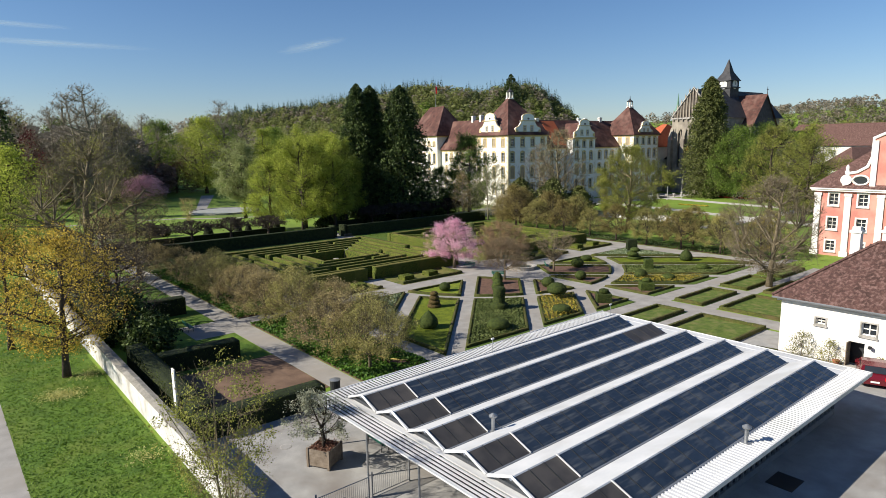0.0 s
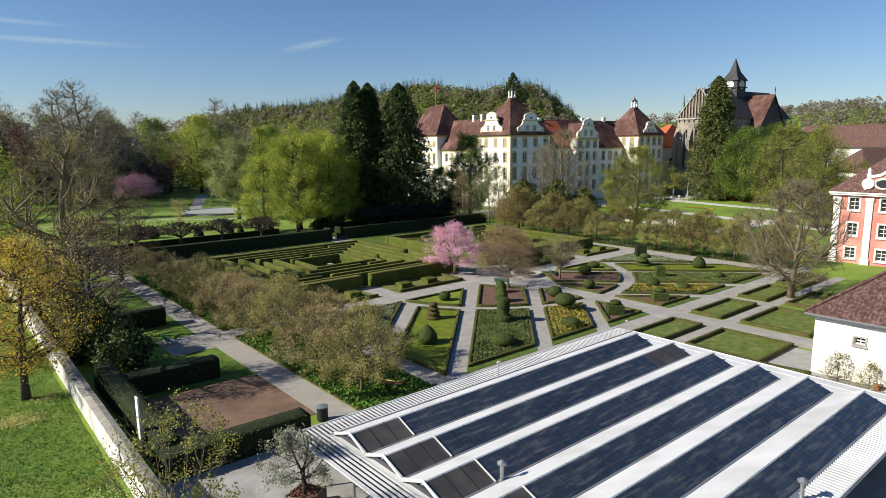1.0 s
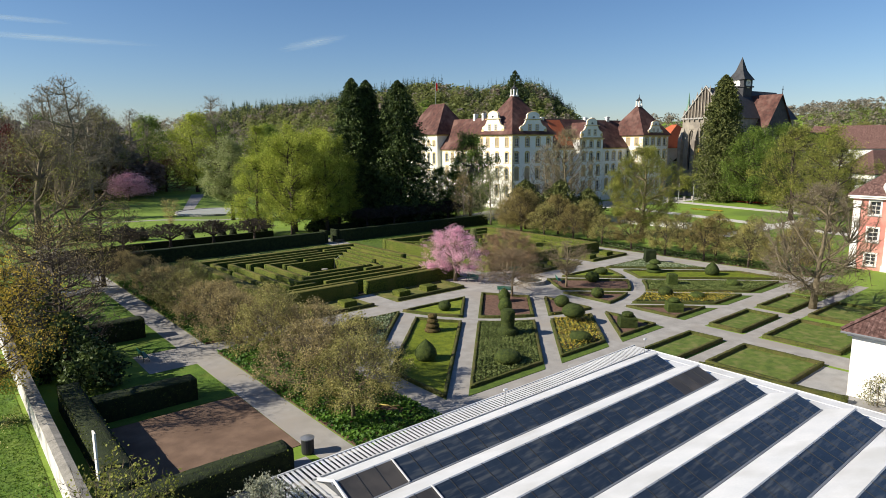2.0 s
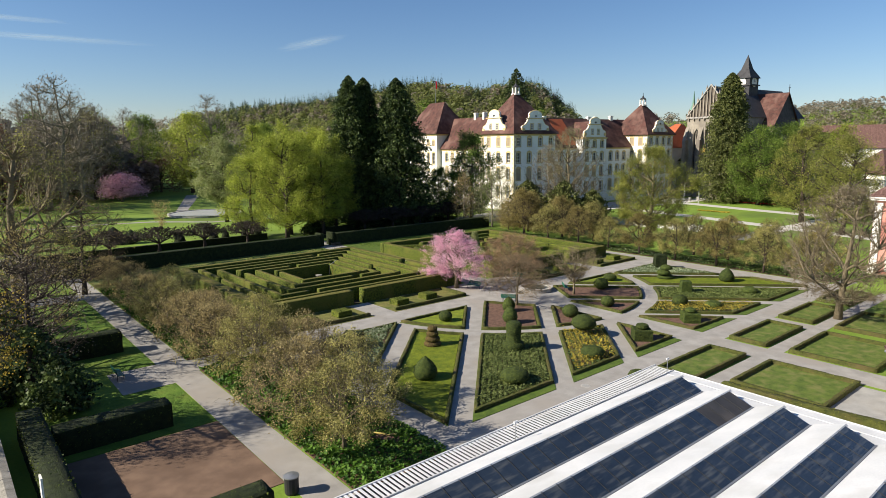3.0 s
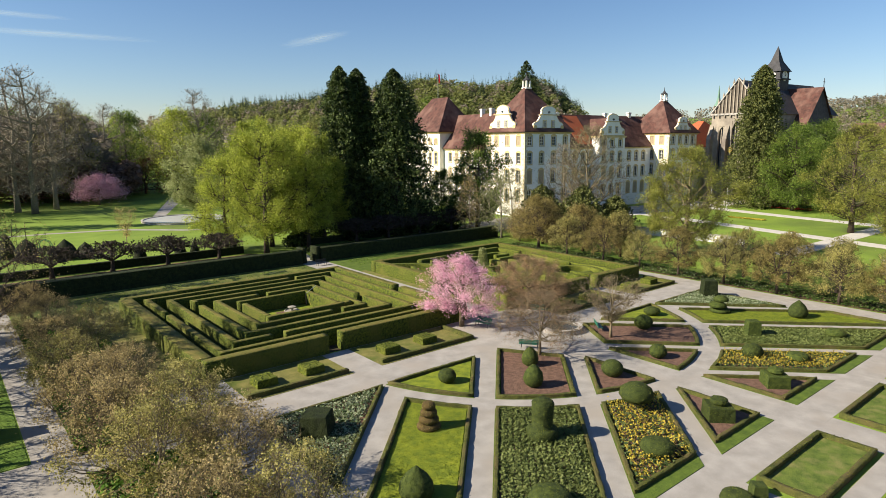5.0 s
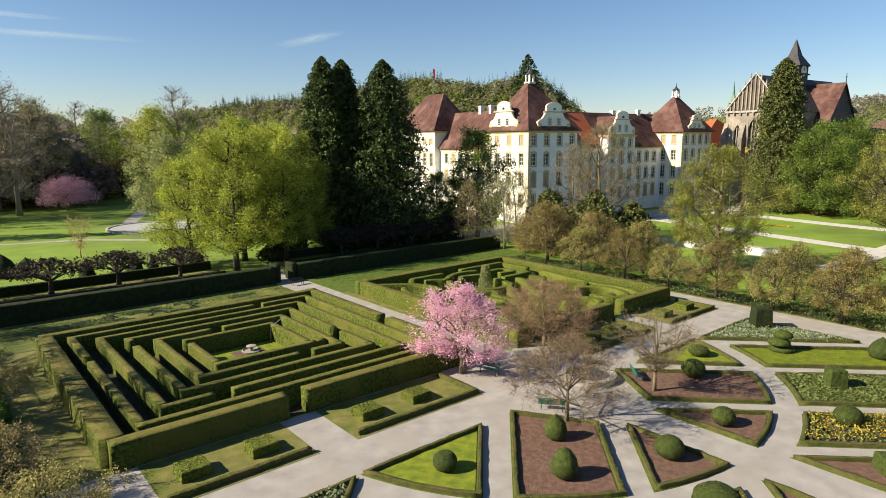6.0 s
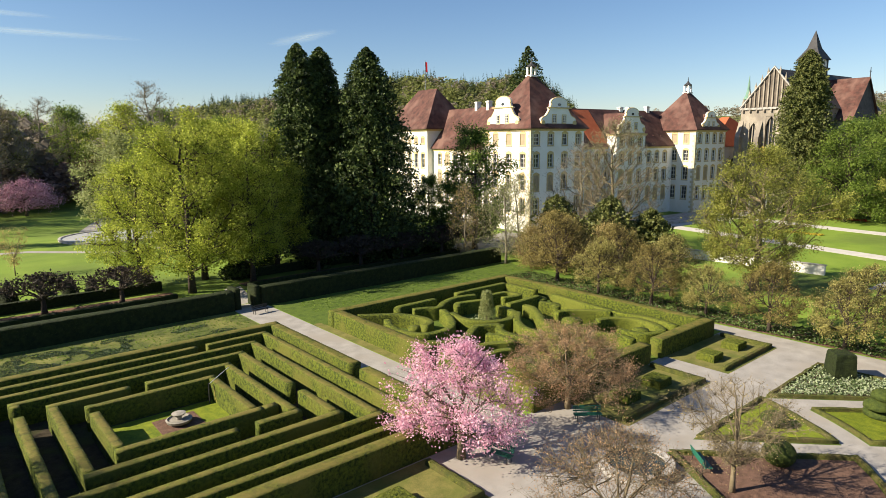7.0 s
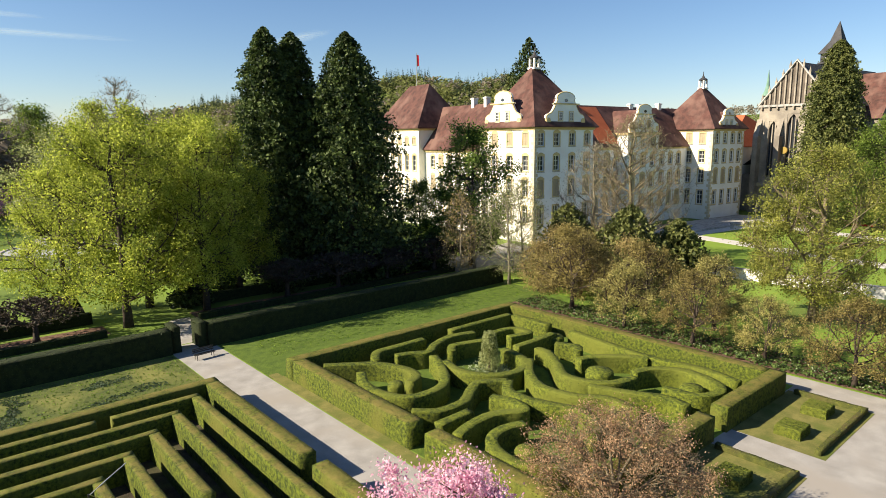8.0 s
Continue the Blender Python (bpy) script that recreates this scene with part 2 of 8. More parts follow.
M["car_red"] = plain("car_red", (0.13, 0.008, 0.014), 0.2, 0.0, 0.7)
M["black_plastic"] = plain("black_plastic", (0.02, 0.02, 0.022), 0.5)
M["tail_red"] = plain("tail_red", (0.6, 0.01, 0.01), 0.25)
M["brass"] = plain("brass", (0.6, 0.42, 0.12), 0.35, 0.8)
M["hose_yellow"] = plain("hose_yellow", (0.55, 0.42, 0.12), 0.6)
M["bin_blue"] = plain("bin_blue", (0.02, 0.07, 0.22), 0.5)
M["bin_yellow"] = plain("bin_yellow", (0.6, 0.42, 0.03), 0.5)


def brown_lit_tops(m, col, amount):
    """Clipped tops browned by the shears and painted lighter, as if sunlit."""
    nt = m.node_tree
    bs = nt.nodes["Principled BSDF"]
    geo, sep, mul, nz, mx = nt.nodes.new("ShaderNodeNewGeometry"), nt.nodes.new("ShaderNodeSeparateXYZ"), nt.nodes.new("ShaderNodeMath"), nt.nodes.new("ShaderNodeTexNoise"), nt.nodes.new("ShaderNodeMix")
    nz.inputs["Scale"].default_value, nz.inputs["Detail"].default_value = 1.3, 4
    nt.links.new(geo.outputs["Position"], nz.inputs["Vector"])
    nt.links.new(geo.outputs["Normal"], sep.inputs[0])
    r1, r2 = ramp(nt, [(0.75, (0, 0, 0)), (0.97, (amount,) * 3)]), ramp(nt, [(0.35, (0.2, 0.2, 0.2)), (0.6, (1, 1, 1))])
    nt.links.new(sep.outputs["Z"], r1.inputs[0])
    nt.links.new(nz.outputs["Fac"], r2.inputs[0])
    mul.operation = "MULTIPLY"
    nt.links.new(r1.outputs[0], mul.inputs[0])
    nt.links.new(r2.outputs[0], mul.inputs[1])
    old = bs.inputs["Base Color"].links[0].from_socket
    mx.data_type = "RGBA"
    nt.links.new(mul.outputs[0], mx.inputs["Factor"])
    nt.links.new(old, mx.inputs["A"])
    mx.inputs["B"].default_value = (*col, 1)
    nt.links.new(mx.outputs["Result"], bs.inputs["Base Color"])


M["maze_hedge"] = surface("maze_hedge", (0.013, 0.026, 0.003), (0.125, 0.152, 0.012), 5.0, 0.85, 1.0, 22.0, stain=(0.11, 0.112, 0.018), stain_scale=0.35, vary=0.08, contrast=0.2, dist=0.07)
brown_lit_tops(M["maze_hedge"], (0.17, 0.135, 0.035), 0.75)
L = {}
L["lime"] = foliage("lime_leaves", (0.18, 0.235, 0.026), (0.49, 0.53, 0.095), 0.6, clump=0.5)
L["silver"] = foliage("silver_leaves", (0.17, 0.20, 0.07), (0.42, 0.45, 0.20), 0.5, clump=0.5)
L["green"] = foliage("green_leaves", (0.075, 0.125, 0.02), (0.23, 0.31, 0.06), 0.5, clump=0.35)
L["olive"] = foliage("olive_leaves", (0.14, 0.145, 0.03), (0.40, 0.385, 0.11), 0.5, clump=0.4)
L["bud"] = foliage("bud_leaves", (0.22, 0.165, 0.06), (0.54, 0.43, 0.18), 0.4, clump=1.2)
L["budgreen"] = foliage("budgreen_leaves", (0.15, 0.145, 0.042), (0.51, 0.46, 0.16), 0.45, clump=1.3)
L["red_bud"] = foliage("red_bud_leaves", (0.12, 0.05, 0.035), (0.24, 0.12, 0.08), 0.3)
L["twig"] = foliage("bare_twigs", (0.17, 0.145, 0.11), (0.36, 0.315, 0.245), 0.3, clump=0.4)
L["knob"] = foliage("knobbly_shoots", (0.025, 0.02, 0.014), (0.06, 0.048, 0.035), 0.1)
L["tan"] = foliage("tan_buds", (0.17, 0.135, 0.06), (0.48, 0.39, 0.18), 0.45, clump=1.3)
L["maple"] = foliage("maple_leaves", (0.105, 0.12, 0.022), (0.38, 0.385, 0.09), 0.5, clump=0.8)
L["ivy_tree"] = foliage("ivied_leaves", (0.035, 0.075, 0.012), (0.20, 0.29, 0.05), 0.4, clump=0.6)
L["bronze"] = foliage("bronze_leaves", (0.115, 0.095, 0.03), (0.40, 0.33, 0.115), 0.45, clump=1.2)
L["yellow"] = foliage("yellow_leaves", (0.30, 0.225, 0.03), (0.72, 0.52, 0.09), 0.45, clump=0.9)
L["pink"] = foliage("pink_blossom", (0.60, 0.27, 0.39), (0.92, 0.64, 0.74), 0.45, clump=1.6)
L["conifer"] = foliage("conifer_needles", (0.012, 0.026, 0.008), (0.11, 0.155, 0.042), 0.2, clump=0.7, deep=0.5)
L["cypress"] = foliage("cypress_needles", (0.045, 0.06, 0.015), (0.17, 0.185, 0.055), 0.2, clump=0.5)
L["maze"] = foliage("maze_leaves", (0.035, 0.05, 0.006), (0.15, 0.16, 0.022), 0.3)
L["ivy"] = foliage("ivy_leaves", (0.03, 0.085, 0.01), (0.115, 0.225, 0.025), 0.3)
L["hedge"] = foliage("hedge_leaves", (0.035, 0.058, 0.007), (0.14, 0.17, 0.02), 0.3)
L["edging"] = foliage("edging_leaves", (0.06, 0.075, 0.012), (0.18, 0.19, 0.03), 0.3)
L["yew"] = foliage("yew_leaves", (0.01, 0.022, 0.005), (0.042, 0.062, 0.011), 0.2)
L["plant"] = foliage("bedding_leaves", (0.04, 0.075, 0.02), (0.12, 0.17, 0.06), 0.25)
L["yellow_flower"] = foliage("yellow_flower", (0.36, 0.28, 0.03), (0.56, 0.45, 0.07), 0.3)
L["pale_flower"] = foliage("pale_flower", (0.14, 0.19, 0.08), (0.36, 0.41, 0.26), 0.3)
L["olive_grey"] = foliage("olive_tree_leaves", (0.16, 0.17, 0.11), (0.38, 0.39, 0.29), 0.35, clump=2.0)
L["primrose"] = foliage("primrose_petals", (0.45, 0.43, 0.12), (0.70, 0.66, 0.28), 0.3)
L["russet"] = foliage("russet_buds", (0.22, 0.135, 0.075), (0.50, 0.33, 0.19), 0.4, clump=1.2)
L["shade_cover"] = foliage("shaded_ground_leaves", (0.025, 0.05, 0.012), (0.10, 0.15, 0.035), 0.25)
L["periwinkle"] = foliage("periwinkle_leaves", (0.025, 0.05, 0.025), (0.09, 0.14, 0.06), 0.25, clump=0.5)
L["lawn"] = foliage("lawn_blades", (0.06, 0.125, 0.011), (0.19, 0.295, 0.033), 0.4, clump=1.5)
L["moss"] = foliage("moss_tips", (0.10, 0.14, 0.012), (0.235, 0.27, 0.02), 0.35)
L["purple"] = foliage("purple_leaves", (0.10, 0.015, 0.02), (0.22, 0.035, 0.04), 0.35)
L["wood_far"] = foliage("far_wood_leaves", (0.18, 0.21, 0.07), (0.28, 0.30, 0.105), 0.5, clump=0.05)
L["wood_bare"] = foliage("far_bare_wood", (0.24, 0.205, 0.155), (0.32, 0.28, 0.215), 0.45, clump=0.05)
L["wood_grey"] = foliage("grey_bare_wood", (0.24, 0.21, 0.17), (0.46, 0.40, 0.33), 0.5, clump=0.15)
L["wood_red"] = foliage("purplish_twigs", (0.15, 0.095, 0.075), (0.30, 0.21, 0.175), 0.45, clump=0.2)
L["wood_dark"] = foliage("far_dark_wood", (0.03, 0.048, 0.02), (0.06, 0.085, 0.035), 0.2)
L["flower_red"] = foliage("flower_red", (0.35, 0.03, 0.03), (0.55, 0.09, 0.05), 0.2)
L["bedding"] = foliage("bedding_rows", (0.085, 0.115, 0.03), (0.21, 0.25, 0.078), 0.35)


# ---- mesh tools ----
class Mesh:
    """Collects points and faces, then becomes one mesh."""

    def __init__(self):
        self.v, self.f = [], []

    def add(self, pts, faces):
        k = len(self.v)
        self.v.extend(tuple(p) for p in pts)
        self.f.extend(tuple(i + k for i in f) for f in faces)
        return self

    def box(self, x0, y0, z0, x1, y1, z1):
        p = [(x, y, z) for z in (z0, z1) for x, y in ((x0, y0), (x1, y0), (x1, y1), (x0, y1))]
        return self.add(p, [(3, 2, 1, 0), (4, 5, 6, 7), (0, 1, 5, 4), (1, 2, 6, 5), (2, 3, 7, 6), (3, 0, 4, 7)])

    def prism(self, poly, z0, z1):
        """A flat-topped slab over a polygon (anticlockwise from above)."""
        n = len(poly)
        p = [(x, y, z0) for x, y in poly] + [(x, y, z1) for x, y in poly]
        return self.add(p, [tuple(range(n - 1, -1, -1)), tuple(range(n, 2 * n))] + [(i, (i + 1) % n, n + (i + 1) % n, n + i) for i in range(n)])

    def extrude(self, outline, org, du, dv, dn):
        """An outline in the plane (du, dv) at org, made thick along dn."""
        n = len(outline)
        org, du, dv, dn = Vector(org), Vector(du), Vector(dv), Vector(dn)
        p = [org + du * a + dv * b for a, b in outline] + [org + du * a + dv * b + dn for a, b in outline]
        return self.add(p, [tuple(range(n)), tuple(range(2 * n - 1, n - 1, -1))] + [(i, n + i, n + (i + 1) % n, (i + 1) % n) for i in range(n)])

    def tube(self, pts, radii, sides=6, cap=True):
        pts = [Vector(p) for p in pts]
        k = len(self.v)
        for i, (p, r) in enumerate(zip(pts, radii)):
            d = (pts[min(i + 1, len(pts) - 1)] - pts[max(i - 1, 0)])
            d = d.normalized() if d.length > 1e-9 else Vector((0, 0, 1))
            a = d.cross(Vector((0.31, 0.95, 0.05))).normalized()
            b = d.cross(a)
            for s in range(sides):
                w = 2 * math.pi * s / sides
                self.v.append(tuple(p + a * (math.cos(w) * r) + b * (math.sin(w) * r)))
        for i in range(len(pts) - 1):
            for s in range(sides):
                q, t = k + i * sides, (s + 1) % sides
                self.f.append((q + s, q + t, q + sides + t, q + sides + s))
        if cap:
            e = k + (len(pts) - 1) * sides
            self.f.append(tuple(range(e, e + sides)))
            self.f.append(tuple(range(k + sides - 1, k - 1, -1)))
        return self

    def lathe(self, profile, sides=16, cx=0.0, cy=0.0, sx=1.0, sy=1.0, wob=0.0, seed=0):
        """A turned body from (radius, height) rows."""
        k = len(self.v)
        for r, z in profile:
            for s in range(sides):
                w = 2 * math.pi * s / sides
                q = r * (1 + wob * noise.noise((math.cos(w) * 2 + seed, math.sin(w) * 2, z * 2)))
                self.v.append((cx + math.cos(w) * q * sx, cy + math.sin(w) * q * sy, z))
        n = len(profile)
        for i in range(n - 1):
            for s in range(sides):
                t = (s + 1) % sides
                self.f.append((k + i * sides + s, k + i * sides + t, k + (i + 1) * sides + t, k + (i + 1) * sides + s))
        self.f.append(tuple(range(k + sides - 1, k - 1, -1)))
        self.f.append(tuple(range(k + (n - 1) * sides, k + n * sides)))
        return self

    def cards(self, centres, sizes, rng, up=0.0, slim=0.6):
        """Leaf-shaped quads, one for each centre, turned at random."""
        n = len(centres)
        if n == 0:
            return self
        d = rng.normal(size=(n, 3))
        d[:, 2] = np.abs(d[:, 2]) + up
        d /= np.linalg.norm(d, axis=1)[:, None]
        a = np.cross(d, rng.normal(size=(n, 3)))
        a /= np.linalg.norm(a, axis=1)[:, None] + 1e-9
        b = np.cross(d, a)
        s = np.asarray(sizes).reshape(-1, 1)
        c = np.asarray(centres)
        q = np.stack([c - a * s * 0.5, c + b * s * 0.5 * slim, c + a * s * 0.5, c - b * s * 0.5 * slim], 1).reshape(-1, 3)
        k = len(self.v)
        self.v.extend(map(tuple, q.tolist()))
        self.f.extend((k + 4 * i, k + 4 * i + 1, k + 4 * i + 2, k + 4 * i + 3) for i in range(n))
        return self

    def data(self, name, mat, smooth=False):
        me = bpy.data.meshes.new(name)
        me.from_pydata(self.v, [], self.f)
        me.materials.append(mat)
        if smooth:
            me.shade_smooth()
        me.update()
        return me


def part(name, mesh, material, parent=None, label="", smooth=False):
    """One mesh object under a thing or under a part."""
    ob = new(name, mesh.data(name, material, smooth) if isinstance(mesh, Mesh) else mesh)
    ob.parent = parent
    if label:
        ob["label"] = label
    return ob


def thing(name, label, category, group="", kind="", at=None):
    ob = new(name)
    if at is not None:
        ob.matrix_basis = at
    return tagged(ob, label, category, group, kind)


def single(name, mesh, material, label, category, group="", kind="", at=None, smooth=False):
    """A thing that is one mesh."""
    ob = part(name, mesh, material, None, "", smooth)
    if at is not None:
        ob.matrix_basis = at
    return tagged(ob, label, category, group, kind)


def rect(x0, y0, x1, y1):
    return [(x0, y0), (x1, y0), (x1, y1), (x0, y1)]


def rough_slab(poly_rect, z0, z1, step=0.6, amp=0.02, seed=0):
    """A rectangular slab whose top is slightly uneven."""
    x0, y0, x1, y1 = poly_rect
    nx, ny = max(2, int((x1 - x0) / step)), max(2, int((y1 - y0) / step))
    m = Mesh()
    pts = []
    for j in range(ny + 1):
        for i in range(nx + 1):
            x, y = x0 + (x1 - x0) * i / nx, y0 + (y1 - y0) * j / ny
            pts.append((x, y, z1 + amp * noise.noise((x * 0.9, y * 0.9, seed))))
    m.add(pts, [(j * (nx + 1) + i, j * (nx + 1) + i + 1, (j + 1) * (nx + 1) + i + 1, (j + 1) * (nx + 1) + i) for j in range(ny) for i in range(nx)])
    m.box(x0, y0, z0, x1, y1, z1 - amp - 0.004)
    return m


def resample(pts, step):
    out = [Vector(pts[0])]
    for a, b in zip(pts, pts[1:]):
        a, b = Vector(a), Vector(b)
        n = max(1, int((b - a).length / step))
        out += [a.lerp(b, (i + 1) / n) for i in range(n)]
    return out


def hedge_mesh(line, w, h, step=0.4, rough=0.035, z=0.0, fuzz=22, leaf=0.11, seed=1, closed=False, batter=0.04):
    """A clipped hedge along a line: battered sides, softened top edges, uneven faces, loose leaf tips. Returns body and leaf meshes."""
    pts = resample(line, step)
    if closed and (pts[0] - pts[-1]).length < 1e-6:
        pts = pts[:-1]
    n = len(pts)
    prof = [(-0.5, 0.0), (-0.5 + batter * 0.4, 0.36), (-0.5 + batter, 0.72), (-0.5 + batter + 0.005, 0.97), (-0.455, 1.0), (-0.13, 1.01), (0.13, 1.01), (0.455, 1.0), (0.5 - batter - 0.005, 0.97), (0.5 - batter, 0.72), (0.5 - batter * 0.4, 0.36), (0.5, 0.0)]
    m, k = Mesh(), len(prof)
    sides, dirs = [], []
    for i in range(n):
        if closed:
            da, db = pts[i] - pts[i - 1], pts[(i + 1) % n] - pts[i]
        else:
            da, db = pts[i] - pts[max(i - 1, 0)], pts[min(i + 1, n - 1)] - pts[i]
        da = da.normalized() if da.length > 1e-6 else db.normalized()
        db = db.normalized() if db.length > 1e-6 else da
        d = (da + db)
        d = d.normalized() if d.length > 1e-3 else db
        s = Vector((-d.y, d.x))
        sides.append(s / max(0.5, s.dot(Vector((-db.y, db.x)))))
        dirs.append(d)
    for i, p in enumerate(pts):
        for a, b in prof:
            q = Vector((p.x + sides[i].x * a * w, p.y + sides[i].y * a * w, z + b * h))
            o = noise.noise_vector(q * 1.7 + Vector((seed, 0, 0))) * rough + noise.noise_vector(q * 5.0) * rough * 0.6
            if b < 0.01:
                o = Vector((o.x, o.y, 0))
            m.v.append(tuple(q + o))
    for i in range(n if closed else n - 1):
        j = (i + 1) % n
        for s in range(k - 1):
            m.f.append((i * k + s, j * k + s, j * k + s + 1, i * k + s + 1))
    if not closed:
        m.f.append(tuple(range(k)))
        m.f.append(tuple(range(n * k - 1, n * k - k - 1, -1)))
    lv = Mesh()
    if fuzz:
        rng = np.random.default_rng(seed)
        length = sum((pts[(i + 1) % n] - pts[i]).length for i in range(n if closed else n - 1))
        cnt = int(length * (w + 2 * h) * fuzz)
        i = rng.integers(0, n if closed else n - 1, cnt)
        t = rng.random(cnt)
        P = np.array([(p.x, p.y) for p in pts])
        S = np.array([(s.x, s.y) for s in sides])
        j = (i + 1) % n
        base = P[i] * (1 - t[:, None]) + P[j] * t[:, None]
        sd = S[i] * (1 - t[:, None]) + S[j] * t[:, None]
        r = rng.random(cnt) * (w + 2 * h)
        across = np.where(r < w, r - w / 2, np.where(r < w + h, -w / 2, w / 2))
        across *= np.where(r < w, 1.0, 0.97)
        up = np.where(r < w, h, np.where(r < w + h, r - w, r - w - h))
        c = np.column_stack([base + sd * across[:, None], z + up + 0.01])
        lv.cards(c, leaf * rng.uniform(0.6, 1.3, cnt), rng, 0.3, 0.7)
    return m, lv


def clipped_box(w, d, h, taper=0.0, n=6, rough=0.02, seed=1.0, z=0.0):
    """A clipped rectangular block with soft edges and sides that lean in."""
    m = Mesh()
    rows = [(1.0, 0.0), (1.0 - taper * 0.5, 0.5), (1.0 - taper * 0.94, 0.94), (1.0 - taper - 0.05, 1.0)]
    k = 4 * n
    for f, u in rows:
        for s in range(4):
            for i in range(n):
                t = -1 + 2 * i / n
                a, b = ((t, -1), (1, t), (-t, 1), (-1, -t))[s]
                q = Vector((a * w / 2 * f, b * d / 2 * f, z + u * h))
                o = noise.noise_vector(q * 4.0 + Vector((seed, 0, 0))) * rough
                m.v.append((q.x + o.x, q.y + o.y, q.z + (o.z if u > 0 else 0)))
    for r in range(len(rows) - 1):
        m.f += [(r * k + i, r * k + (i + 1) % k, (r + 1) * k + (i + 1) % k, (r + 1) * k + i) for i in range(k)]
    c = len(m.v)
    m.v.append((0, 0, z + h * 1.01))
    m.f += [((len(rows) - 1) * k + i, (len(rows) - 1) * k + (i + 1) % k, c) for i in range(k)]
    return m


def skin_leaves(m, density, lo, hi, seed):
    """Loose leaf tips all over a clipped body."""
    rng = np.random.default_rng(seed)
    V, tri = np.array(m.v), []
    for f in m.f:
        if len(f) <= 4:
            tri.append(f[:3])
            if len(f) == 4:
                tri.append((f[0], f[2], f[3]))
    T = V[np.array(tri)]
    ar = np.linalg.norm(np.cross(T[:, 1] - T[:, 0], T[:, 2] - T[:, 0]), axis=1)
    n = int(ar.sum() / 2 * density)
    i = rng.choice(len(T), n, p=ar / ar.sum())
    a, b = rng.random((2, n, 1))
    fl = (a + b) > 1
    a, b = np.where(fl, 1 - a, a), np.where(fl, 1 - b, b)
    return Mesh().cards(T[i, 0] + a * (T[i, 1] - T[i, 0]) + b * (T[i, 2] - T[i, 0]), rng.uniform(lo, hi, n), rng, 0.2, 0.7)


def hedge(name, line, w, h, label, group="", mat="box_hedge", leaf_mat="hedge", **kw):
    body, tips = hedge_mesh(line, w, h, **kw)
    ob = thing(name, label, "hedge", group)
    part("clipped_body", body, M[mat], ob, "", True)
    if tips.v:
        tagged(part("foliage", tips, L[leaf_mat], ob), kind="stuff")
    return ob


# ---- trees ----
def branch_curve(a, b, rng, sag=0.0, n=4, wig=0.06):
    a, b = np.array(a), np.array(b)
    d = np.linalg.norm(b - a)
    mid = (a + b) / 2 + np.array([0, 0, -sag * d]) + rng.normal(size=3) * wig * d
    t = np.linspace(0, 1, n)[:, None]
    return (1 - t) ** 2 * a + 2 * t * (1 - t) * mid + t ** 2 * b


